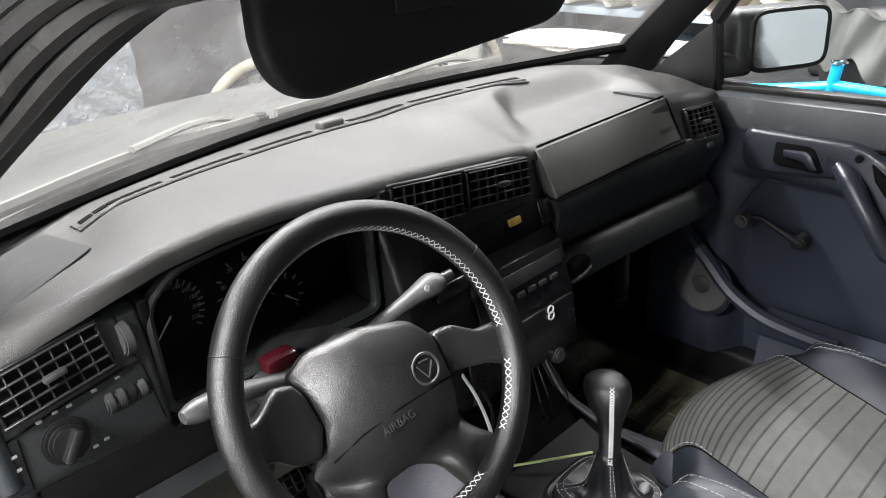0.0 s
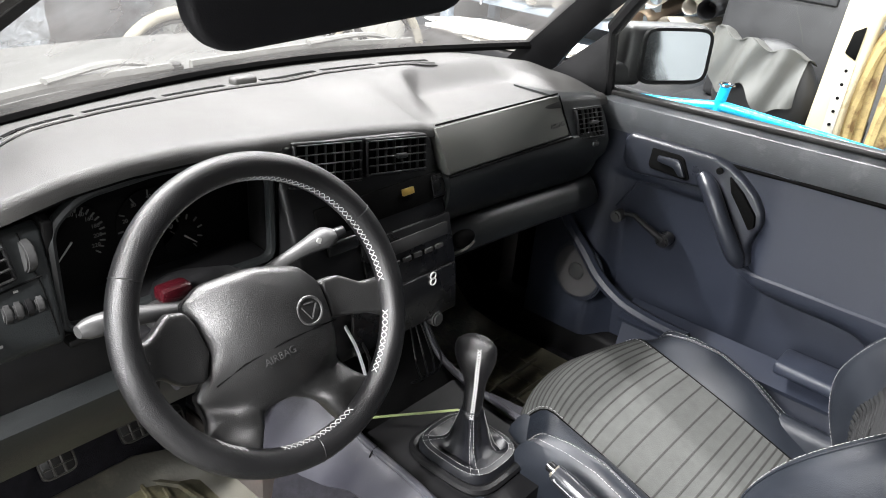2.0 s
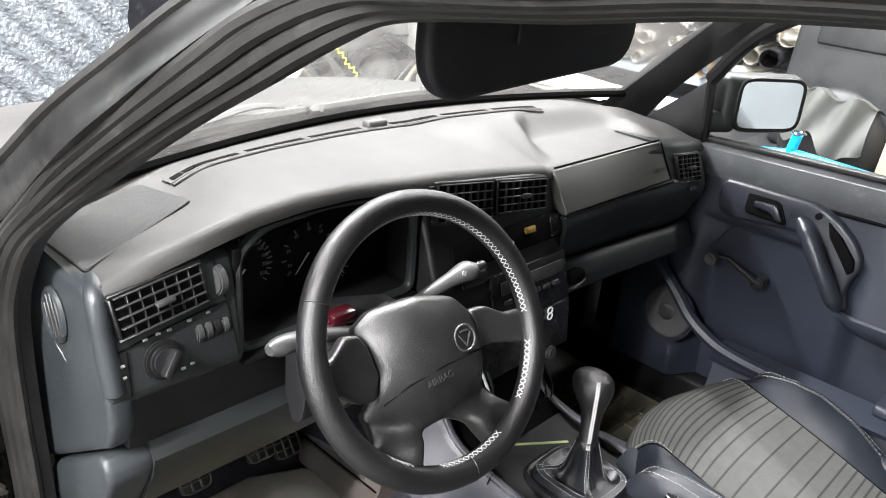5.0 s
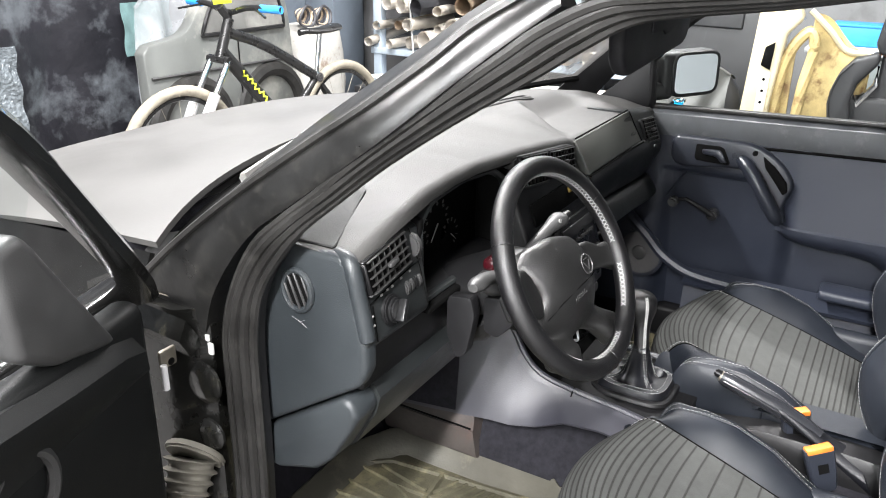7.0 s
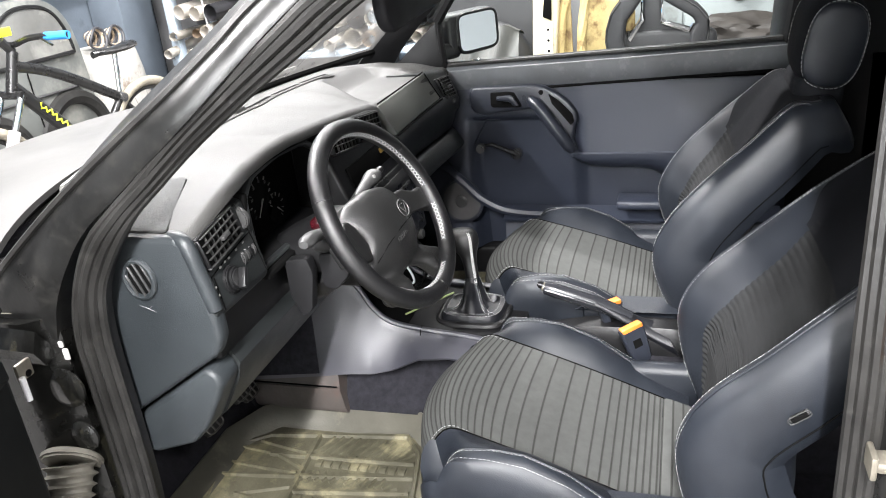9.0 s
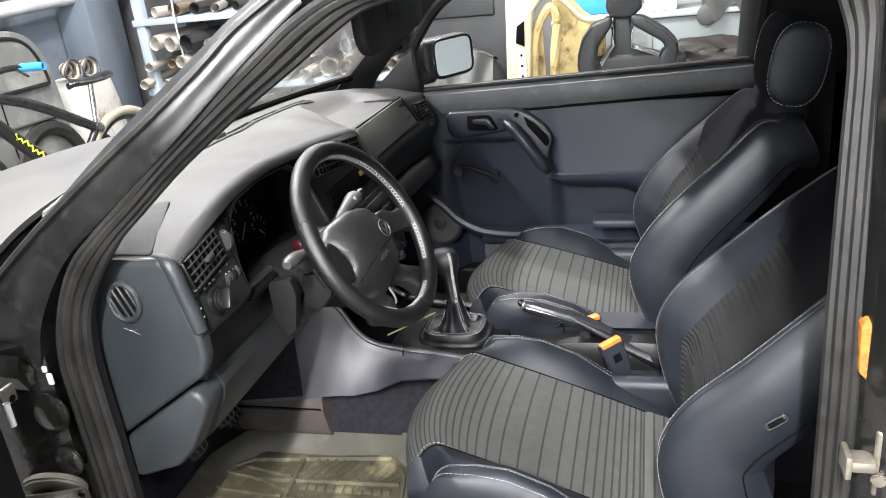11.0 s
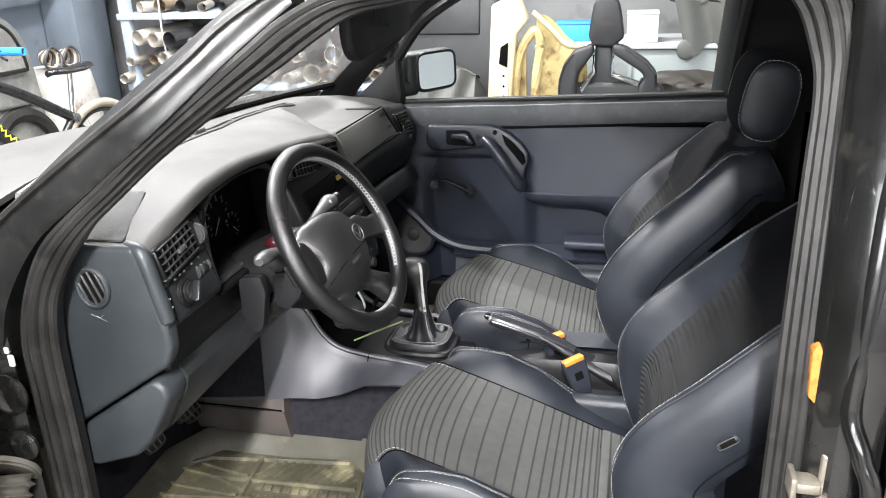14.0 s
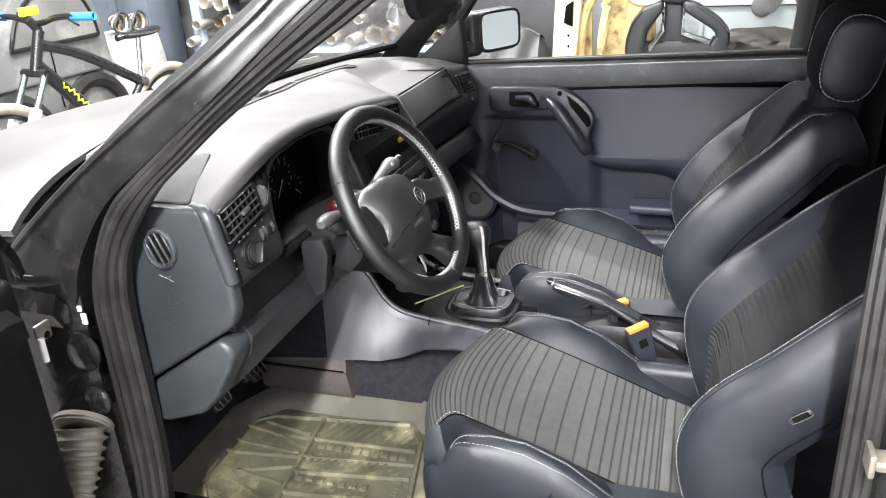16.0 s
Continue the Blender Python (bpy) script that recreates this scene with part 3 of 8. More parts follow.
part("bonnet", sheet(lambda u, v: (lerp(-0.715, 0.715, u), lerp(0.765 - 0.175 * (2 * u - 1) ** 2, 1.62 - 0.16 * (2 * u - 1) ** 4, v), 0.922 - 0.03 * (2 * u - 1) ** 6 - 0.008 * (2 * u - 1) ** 2 - 0.045 * v - 0.12 * v ** 3), 30, 24, 0.012), DUSTY, car, "bonnet grey with dust")
part("cowl", sheet(lambda u, v: (lerp(-0.70, 0.70, u), lerp(0.565, 0.80, v) - 0.165 * (2 * u - 1) ** 2, 0.948 - 0.05 * math.sin(v * math.pi) ** 0.6 - 0.06 * v - 0.03 * (2 * u - 1) ** 2), 24, 8, 0.006), GREY, car, "dusty dark cowl below the windscreen")
# near-black sheet that paints the shade in the gap behind the bonnet
part("bonnet_gap_shade", sheet(lambda u, v: (lerp(-0.69, 0.69, u), lerp(0.705, 0.775, v) - 0.172 * (2 * u - 1) ** 2, 0.908 - 0.02 * v - 0.03 * (2 * u - 1) ** 4), 28, 3, 0.006), DARK, car, "near-black sheet for the shaded gap under the bonnet edge")
part("front_grille", rbox(-0.66, 0.66, 1.5, 1.66, 0.3, 0.74, 0.03), HARD, car)


def screen(u, v):
    a = Vector((-0.69, 0.42, 0.963)).lerp(Vector((0.69, 0.42, 0.963)), u)
    a.y += 0.14 * math.sin(math.pi * u)
    a.z += 0.004 * math.sin(math.pi * u)
    b = Vector((-0.56, 0.03, 1.315)).lerp(Vector((0.56, 0.03, 1.315)), u)
    b.y += 0.05 * math.sin(math.pi * u)
    b.z += 0.03 * math.sin(math.pi * u)
    return a.lerp(b, v)


pane = part("windscreen", sheet(screen, 16, 8), GLASS, car, "dusty windscreen with a painted reflection haze")
pane.visible_shadow = False
# foot rubber set inward and near-black so that it draws the shadow gap
part("windscreen_seal_shade", tube([screen(i / 20, 0) + Vector((0, -0.016, 0.014)) for i in range(21)], 0.014, 8, flat=0.8), DARK, car, "black rubber and painted shadow gap at the foot of the windscreen")


# door rubber of the driver's opening: ridges side by side between an outer and an inner line
SEAL_OUT = [(-0.754, 0.425, 0.36), (-0.756, 0.413, 0.455), (-0.758, 0.409, 0.585), (-0.762, 0.405, 0.70), (-0.765, 0.398, 0.80), (-0.768, 0.369, 0.882), (-0.769, 0.323, 0.958), (-0.768, 0.27, 1.004), (-0.764, 0.215, 1.048), (-0.757, 0.147, 1.107), (-0.726, 0.065, 1.175), (-0.701, -0.004, 1.231), (-0.685, -0.045, 1.263), (-0.66, -0.10, 1.292), (-0.655, -0.16, 1.301), (-0.652, -0.28, 1.313), (-0.65, -0.40, 1.331), (-0.65, -0.56, 1.341), (-0.652, -0.665, 1.331), (-0.655, -0.73, 1.295), (-0.66, -0.752, 1.23), (-0.672, -0.748, 1.17), (-0.705, -0.742, 1.073), (-0.757, -0.733, 0.895), (-0.768, -0.733, 0.787), (-0.77, -0.733, 0.65), (-0.77, -0.733, 0.40)]
SEAL_IN = [(-0.74, 0.375, 0.36), (-0.745, 0.359, 0.484), (-0.75, 0.352, 0.634), (-0.752, 0.351, 0.72), (-0.753, 0.348, 0.80), (-0.755, 0.332, 0.871), (-0.756, 0.297, 0.929), (-0.755, 0.248, 0.989), (-0.742, 0.195, 1.037), (-0.712, 0.138, 1.089), (-0.687, 0.05, 1.153), (-0.664, -0.035, 1.208), (-0.645, -0.085, 1.243), (-0.622, -0.13, 1.271), (-0.615, -0.19, 1.284), (-0.612, -0.28, 1.297), (-0.61, -0.40, 1.317), (-0.61, -0.55, 1.327), (-0.613, -0.64, 1.312), (-0.62, -0.69, 1.276), (-0.63, -0.715, 1.22), (-0.655, -0.722, 1.17), (-0.69, -0.714, 1.073), (-0.735, -0.703, 0.895), (-0.75, -0.70, 0.787), (-0.75, -0.70, 0.65), (-0.75, -0.70, 0.40)]
so, si = spline(SEAL_OUT, 4), spline(SEAL_IN, 4)
for f, r, lift in ((0.08, 0.0075, 0.0), (0.36, 0.0085, 0.004), (0.66, 0.0085, 0.003), (0.92, 0.008, 0.0)):
    part("door_seal", tube([a.lerp(b, f) + Vector((-lift, 0, 0)) for a, b in zip(so, si)], r, 8, up=(1, 0, 0)), RUBBER, car, "black ridged rubber door seal")
part("seal_flange", loft([[a + Vector((0.006, 0, 0)), b + Vector((0.006, 0, 0)), b + Vector((0.02, 0, 0)), a + Vector((0.02, 0, 0))] for a, b in zip(so, si)]), HARD, car, "black flange under the door seal")


# ---- dashboard ----
dash = thing("dashboard", (-0.05, 0.3, 0.6), "dark grey grained dashboard with black vents and switches", "dashboard")
BROW = [(-0.73, 0.935), (-0.704, 0.948), (-0.65, 0.966), (-0.58, 0.981), (-0.517, 0.994), (-0.445, 1.0), (-0.366, 1.0), (-0.278, 0.992), (-0.18, 0.984), (-0.066, 0.971), (0.03, 0.958), (0.07, 0.953), (0.085, 0.947), (0.10, 0.944), (0.46, 0.936), (0.62, 0.926)]


def back_line(x):
    return 0.552 - 0.36 * (x + 0.03) ** 2


def dash_top(u, v):
    x = lerp(-0.718, 0.625, u)
    yb = back_line(x) - 0.004
    yf = 0.19 if x < 0.1 else lerp(0.192, 0.178, min(1, (x - 0.1) / 0.36))
    if x > 0.46:
        yf = lerp(0.178, 0.166, (x - 0.46) / 0.165)
    zf = table(x, BROW)
    zb = 0.972 - 0.025 * smooth01((abs(x + 0.03) - 0.45) / 0.25)
    if v < 0.86:
        t = v / 0.86
        y = lerp(yb, yf + 0.018, t)
        crest = 0.986 - 0.09 * max(0, x - 0.2)
        high = zf if x < -0.05 else lerp(zf, lerp(crest, zf, smooth01((t - 0.5) / 0.5)), smooth01((x + 0.05) / 0.12))
        left = smooth01((-0.47 - x) / 0.1)
        z = lerp(zb, high, smooth01(t * 0.95) ** (1 + 1.3 * left) if high > zb else t) + 0.010 * (1 - 0.8 * left) * math.sin(math.pi * t) * (1 - 0.4 * smooth01((x + 0.1) / 0.3))
        # the scooped shelf on the far side, with a slanting near bank and a soft bank behind
        bank = x - (0.07 + 0.60 * (y - 0.19) + 0.9 * max(0.0, y - 0.33) ** 2 * 8)
        inx = smooth01(bank / 0.06)
        iny = smooth01((0.418 - 0.05 * max(0, x - 0.3) - y) / 0.085)
        low = lerp(0.936, zf - 0.002, smooth01(t))
        z = lerp(z, low, inx * iny * (1 - 0.55 * smooth01((x - 0.47) / 0.06)))
        edge = smooth01((t - 0.94) / 0.06)
        z = lerp(z, zf, edge if x > 0.03 else 0)
        return (x, y, z)
    a = (v - 0.86) / 0.14 * math.pi / 2
    return (x, yf + 0.018 - 0.02 * math.sin(a), zf - 0.02 * (1 - math.cos(a)))


part("dash_top", sheet(dash_top, 170, 64, 0.006), DASH, dash, "grained dashboard top, pale with dust")

def on_top(x, y):
    """The height of the dash top near a place."""
    u = (x + 0.718) / 1.343
    row = [dash_top(u, k / 120) for k in range(104)]
    for a, b in zip(row, row[1:]):
        if min(a[1], b[1]) <= y <= max(a[1], b[1]) and a[1] != b[1]:
            return lerp(a[2], b[2], (y - a[1]) / (b[1] - a[1]))
    return min((abs(p[1] - y), p[2]) for p in row)[1]


# end cap of the dash at the driver's door
cap = [(0.40, 0.93), (0.31, 0.945), (0.215, 0.947), (0.195, 0.937), (0.188, 0.90), (0.181, 0.854), (0.171, 0.811), (0.171, 0.775), (0.185, 0.745), (0.208, 0.73), (0.38, 0.615), (0.42, 0.62), (0.42, 0.88)]
part("end_panel", prism(cap, "x", -0.722, -0.69, 0.015, 5), DASH_LOW, dash, "grey plastic end panel")
cap2 = [(0.38, 0.609), (0.215, 0.72), (0.197, 0.71), (0.19, 0.69), (0.205, 0.66), (0.24, 0.60), (0.272, 0.568), (0.35, 0.541), (0.385, 0.545)]
part("knee_end_panel", prism(cap2, "x", -0.722, -0.66, 0.012, 3), DASH_LOW, dash, "grey plastic lower end panel")
part("knee_bolster", loft([[(x, 0.20, 0.722), (x, 0.187, 0.70), (x, 0.195, 0.67), (x, 0.235, 0.60), (x, 0.27, 0.572), (x, 0.36, 0.56), (x, 0.36, 0.70)] for x in (-0.665, -0.5, -0.3, -0.235)]), DASH_DARK, dash, "grey padded knee bolster")
part("knee_recess", prism([(0.188, 0.805), (0.20, 0.72), (0.34, 0.70), (0.34, 0.82)], "x", -0.69, -0.235, 0.004), HARD, dash, "black panel below the switches")

# driver's vent and switch panel
part("switch_panel", prism([(0.215, 0.95), (0.195, 0.945), (0.170, 0.815), (0.177, 0.803), (0.205, 0.80)], "x", -0.7185, -0.548, 0.010, 4), DASH_DARK, dash, "dark grey vent and switch panel")
part("panel_joint", tube([(-0.7185, 0.195, 0.868), (-0.712, 0.1795, 0.868), (-0.64, 0.1815, 0.882), (-0.56, 0.1835, 0.893)], 0.0012, 5), DARK, dash)
part("panel_joint", tube([(-0.694, 0.1695, 0.815), (-0.692, 0.179, 0.868)], 0.001, 5), DARK, dash)
part("panel_joint", tube([(-0.556, 0.171, 0.82), (-0.562, 0.182, 0.88), (-0.575, 0.1945, 0.945)], 0.001, 5), DARK, dash)


def facing(o, ex, ez):
    """A frame on a face: local x along ex, local z along ez, y into the face."""
    ex, ez = Vector(ex).normalized(), Vector(ez).normalized()
    ey = ez.cross(ex).normalized()
    ez = ex.cross(ey)
    m = Matrix((ex, ey, ez)).transposed().to_4x4()
    m.translation = Vector(o)
    return m


def vent(m, w, h, cols, rows, parent, label="", knob=True):
    """An air vent w by h, centred on m: a frame, a dark duct, upright fins behind and level slats in front."""
    b = bmesh.new()
    t = 0.0045
    for x0, x1, z0, z1 in ((-w / 2 - t, w / 2 + t, h / 2, h / 2 + t), (-w / 2 - t, w / 2 + t, -h / 2 - t, -h / 2), (-w / 2 - t, -w / 2, -h / 2, h / 2), (w / 2, w / 2 + t, -h / 2, h / 2)):
        rbox(x0, x1, -0.0045, 0.012, z0, z1, 0.0015, 1, b)
    fr = part("vent", moved(b, m), HARD, parent, label or "black air vent with crossed slats")
    # flat plate: the duct's depth is only shade put into its colour
    part("duct", moved(rbox(-w / 2, w / 2, -0.0008, 0.004, -h / 2, h / 2, 0), m @ Matrix.Translation((0, -0.0006, 0))), DARK, fr)
    for i in range(1, cols):
        x = -w / 2 + w * i / cols
        part("fin", moved(rbox(x - 0.0008, x + 0.0008, -0.0065, -0.001, -h / 2, h / 2, 0.0004, 1), m), SLAT, fr)
    for j in range(rows + 1):
        z = -h / 2 + h * (j + 0.0) / rows
        part("slat", moved(rbox(-w / 2, w / 2, -0.0085, -0.004, z - 0.0008, z + 0.0008, 0.0004, 1), m), SLAT, fr)
    if knob:
        part("slider", moved(rbox(-0.012, 0.012, -0.016, -0.008, -0.004, 0.004, 0.003), m), GREY, fr, "grey thumb slider")
    return fr


vent(facing((-0.646, 0.1865, 0.917), (1, 0.06, 0.12), (0.0, 0.19, 1)), 0.106, 0.048, 7, 4, dash)
part("thumbwheel", moved(disc((0, 0, -0.006), (0, 0, 1), 0.02, 0.012, 20, 0.002), facing((-0.570, 0.192, 0.918), (1, 0.05, 0), (0, 0.25, 1)) @ pose(0, 0.004, 0, 0, 90, 0)), GREY, dash, "grey ribbed thumbwheel")
# rotary lamp switch, rollers and symbols
pm = facing((-0.654, 0.173, 0.848), (1, 0.04, 0), (0, 0.18, 1))
ring = part("lamp_switch", moved(disc((0, 0.004, 0), (0, -1, 0), 0.0235, 0.008, 28, 0.002), pm), GLOSSP, dash, "black rotary lamp switch")
part("knob", moved(disc((0, -0.003, 0), (0, -1, 0), 0.019, 0.010, 24, 0.003), pm), GLOSSP, ring, "black knob face")
part("grip", moved(moved(rbox(-0.005, 0.005, -0.026, -0.012, -0.017, 0.017, 0.003), pose(0, 0, 0, 0, 35, 0)), pm), GLOSSP, ring)
for k, mt in enumerate((GREY, GREY, HARD, GREY)):
    part("dimmer_roller", moved(disc((0.046 + 0.0115 * k, 0.010, 0.014), (1, 0, 0), 0.014, 0.010, 18, 0.002), pm), mt, dash, "ribbed dimmer roller")


def marks(m, spots, parent, w=0.0058, h=0.0034):
    for x, z in spots:
        b = rbox(x - w / 2, x + w / 2, -0.0012, 0.001, z - h / 2, z + h / 2, 0.0006, 1)
        part("symbol", moved(b, m), PRINT, parent, "small pale printed symbol")


marks(pm @ Matrix.Translation((0, 0.002, 0)), ((-0.016, 0.029), (0, 0.031), (0.014, 0.031), (0.024, -0.021), (0.036, -0.019), (-0.046, 0.008), (-0.046, -0.006), (0.04, 0.034), (0.065, 0.036)), dash)

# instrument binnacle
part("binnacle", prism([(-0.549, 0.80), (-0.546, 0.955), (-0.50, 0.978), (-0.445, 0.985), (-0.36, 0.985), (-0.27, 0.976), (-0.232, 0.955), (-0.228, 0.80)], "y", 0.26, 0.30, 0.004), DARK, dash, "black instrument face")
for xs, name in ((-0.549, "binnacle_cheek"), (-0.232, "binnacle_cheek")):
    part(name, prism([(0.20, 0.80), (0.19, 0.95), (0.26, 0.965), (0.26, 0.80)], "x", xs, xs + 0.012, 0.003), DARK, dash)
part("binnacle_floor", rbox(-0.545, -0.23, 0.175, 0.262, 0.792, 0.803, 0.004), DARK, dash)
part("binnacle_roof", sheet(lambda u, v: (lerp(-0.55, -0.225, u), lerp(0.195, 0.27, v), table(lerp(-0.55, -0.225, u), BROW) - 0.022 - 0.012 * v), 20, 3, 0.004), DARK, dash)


FRAME = rounded([(-0.541, 0.806), (-0.541, 0.938), (-0.50, 0.966), (-0.40, 0.974), (-0.29, 0.966), (-0.240, 0.938), (-0.238, 0.806)], 0.02)
part("binnacle_frame", tube([(p.x, 0.196 + 0.12 * max(0.0, p.y - 0.90), p.y) for p in FRAME], 0.0065, 8, True, up=(0, 1, 0), flat=1.3), DASH_DARK, dash, "grey rounded frame of the instruments")


def dial(cx, cz, r, n, a0, a1, needle):
    c = Vector((cx, 0.2575, cz))
    d = part("dial", disc(c, (0, -1, 0), r, 0.002, 32), DARK, dash, "round black dial with pale ticks")
    for k in range(n):
        a = radians(lerp(a0, a1, k / (n - 1)))
        p = c + Vector((math.cos(a), 0, math.sin(a))) * r * 0.88
        part("tick", moved(rbox(-0.0035, 0.0035, -0.001, 0.001, -0.0008, 0.0008, 0), Matrix.Translation(p + Vector((0, -0.003, 0))) @ Matrix.Rotation(-a, 4, "Y")), DIALPRINT, d)
    a = radians(needle)
    part("needle", tube([c + Vector((0, -0.006, 0)), c + Vector((math.cos(a) * r * 0.8, -0.006, math.sin(a) * r * 0.8))], [0.0014, 0.0007], 5), PRINT, d, "pale needle")


def numerals(cx, cz, r, words, a0, a1, size):
    for k, wd in enumerate(words):
        c_ = bpy.data.curves.new("numeral", "FONT")
        c_.body, c_.size, c_.extrude, c_.align_x, c_.align_y = wd, size, 0.0003, "CENTER", "CENTER"
        o_ = new("numeral", c_)
        me = bpy.data.meshes.new_from_object(o_.evaluated_get(bpy.context.evaluated_depsgraph_get()))
        bpy.data.objects.remove(o_)
        a = radians(lerp(a0, a1, k / (len(words) - 1)))
        me.transform(Matrix.Translation((cx + r * math.cos(a), 0.2545, cz + r * math.sin(a))) @ pose(0, 0, 0, 90))
        me.materials.append(DIALPRINT)
        attach(new("numeral", me), dash, "pale dial numeral")


numerals(-0.494, 0.887, 0.034, [str(v) for v in range(20, 221, 20)], 201, -26, 0.0075)
numerals(-0.39, 0.885, 0.034, [str(v) for v in range(10, 71, 10)], 205, -30, 0.0075)
dial(-0.494, 0.887, 0.046, 23, 212, -37, 229)
dial(-0.39, 0.885, 0.046, 9, 220, -40, 232)
dial(-0.342, 0.85, 0.03, 7, 140, -50, -40)

# centre stack
part("centre_panel", prism([(0.22, 0.94), (0.190, 0.928), (0.176, 0.892), (0.146, 0.815), (0.120, 0.73), (0.106, 0.655), (0.12, 0.622), (0.30, 0.62), (0.30, 0.965)], "x", -0.229, 0.090, 0.010, 3), HARD, dash, "black centre console panel")
part("vent_bezel", prism([(-0.228, 0.972), (-0.13, 0.966), (0.03, 0.947), (0.066, 0.939), (0.082, 0.925), (0.088, 0.885), (-0.226, 0.885)], "y", 0.184, 0.22, 0.006, 3), HARD, dash, "black bezel round the centre vents")
vent(facing((-0.149, 0.180, 0.936), (1, 0, -0.13), (0, 0.2, 1)), 0.122, 0.056, 7, 4, dash, knob=False)
vent(facing((-0.008, 0.179, 0.919), (1, 0, -0.13), (0, 0.2, 1)), 0.128, 0.050, 7, 4, dash)
sm = facing((-0.047, 0.160, 0.855), (1, 0, 0), (0, 0.035, 0.1))
# the heater slot is a solid block, its inner shade given by near-black colour
part("heater_slot", moved(rbox(-0.14, 0.135, -0.004, 0.004, -0.024, 0.022, 0.003), sm), DARK, dash, "open black slot with bare wiring")
part("heater_bezel", moved(rbox(0.105, 0.135, -0.007, 0.004, -0.02, 0.018, 0.003), sm), GLOSSP, dash)
part("connector", moved(rbox(0.035, 0.06, -0.009, -0.003, 0.0, 0.011, 0.0015), sm), surf("brass_contact", (0.5, 0.33, 0.08, 1), 0.4, 0.3, 0.2, 90, 0), dash, "small brass plug contact")
part("rocker_switch", moved(rbox(-0.135, -0.075, -0.010, 0.0, -0.052, -0.03, 0.008, 3), sm), GLOSSP, dash, "black oval rocker switch")
part("radio", moved(rbox(-0.07, 0.135, -0.006, 0.004, -0.135, -0.045, 0.006), facing((-0.047, 0.155, 0.853), (1, 0, 0), (0, 0.030, 0.1))), GLOSSP, dash, "black radio front with small buttons")
rm = facing((-0.047, 0.153, 0.853), (1, 0, 0), (0, 0.030, 0.1))
part("radio_window", moved(rbox(-0.05, 0.12, -0.0085, -0.005, -0.08, -0.058, 0.002), rm), GREY, dash)
for k in range(6):
    part("radio_button", moved(rbox(-0.045 + 0.026 * k, -0.026 + 0.026 * k, -0.009, -0.004, -0.098, -0.09, 0.0015, 1), rm), GREY, dash)
lm = facing((-0.06, 0.105, 0.70), (1, 0, 0), (0, 0.012, 0.1))
part("lower_panel", moved(rbox(-0.10, 0.14, -0.004, 0.004, -0.055, 0.03, 0.006), lm), GLOSSP, dash)
for dz in (0.014, 0.0245):
    part("symbol", moved(tube([(0.078 + 0.0065 * math.cos(a), -0.006, dz + 0.0058 * math.sin(a)) for a in (2 * math.pi * k / 16 for k in range(16))], 0.0014, 5, True, up=(0, 1, 0)), lm), WHITE, dash, "small pale ring mark")
part("stack_knob", disc((0.028, 0.108, 0.64), (0, -1, 0.1), 0.013, 0.02, 18, 0.003), GREY, dash, "small grey round knob")

# passenger side: airbag pad, glovebox, tray, vent
part("airbag_pad", prism([(0.193, 0.940), (0.189, 0.941), (0.148, 0.872), (0.152, 0.868), (0.21, 0.868), (0.21, 0.915)], "x", 0.094, 0.462, 0.004, 2), PADCOVER, dash, "smooth dark grey airbag cover")
wm = facing((0.40, 0.156, 0.892), (1, -0.03, 0), (0, 0.05, 0.08))
fc = bpy.data.curves.new("letters", "FONT")
fc.body, fc.size, fc.extrude = "AIRBAG", 0.013, 0.0003
fo = new("letters", fc)
dg = bpy.context.evaluated_depsgraph_get()
tm = bpy.data.meshes.new_from_object(fo.evaluated_get(dg))
bpy.data.objects.remove(fo)


def lettering(m, parent, mat, scale=1.0):
    me = tm.copy()
    me.materials.clear()
    me.materials.append(mat)
    me.transform(m @ pose(0, 0, 0, 90) @ Matrix.Scale(scale, 4))
    attach(new("lettering", me), parent, "word AIRBAG in raised letters")


lettering(wm @ Matrix.Translation((0, -0.002, 0)), dash, GREY)
def strip(name, rows, mat, label):
    """A moulding along the far dash: rows of (z offset, y offset) swept from the stack to the door, turning in at its end."""
    rings = []
    for x, y0, dz in ((0.088, 0.150, 0.0), (0.2, 0.150, -0.004), (0.3, 0.149, -0.008), (0.4, 0.147, -0.012), (0.48, 0.144, -0.016), (0.54, 0.142, -0.018), (0.58, 0.146, -0.02), (0.60, 0.156, -0.02), (0.615, 0.175, -0.02)):
        rings.append([(x, y0 + dy, z + dz * f) for z, dy, f in rows])
    return part(name, loft(rings), mat, dash, label)


strip("glovebox", [(0.868, 0.004, 0), (0.866, -0.004, 0), (0.858, -0.009, 0), (0.845, -0.010, 0.2), (0.825, -0.008, 0.4), (0.80, -0.002, 0.7), (0.785, 0.006, 0.9), (0.775, 0.014, 1), (0.775, 0.09, 1), (0.868, 0.09, 0)], DASH_DARK, "smooth black glovebox front")
strip("lower_shelf", [(0.772, 0.02, 1), (0.770, 0.006, 1), (0.760, -0.006, 1), (0.745, -0.017, 1), (0.733, -0.023, 1), (0.725, -0.024, 1), (0.718, -0.018, 1), (0.712, 0.0, 1), (0.71, 0.08, 1), (0.772, 0.08, 1)], DASH_DARK, "grey sloping shelf below the glovebox")
part("glovebox_joint", tube([(0.09, 0.1452, 0.8685), (0.2, 0.1452, 0.8685), (0.3, 0.1442, 0.8685), (0.4, 0.1422, 0.8685), (0.462, 0.14, 0.8685)], 0.0022, 5), DARK, dash)
part("pad_top_joint", tube([(0.096, 0.1905, 0.9452), (0.28, 0.1905, 0.9452), (0.46, 0.1905, 0.9452)], 0.002, 5), DARK, dash)
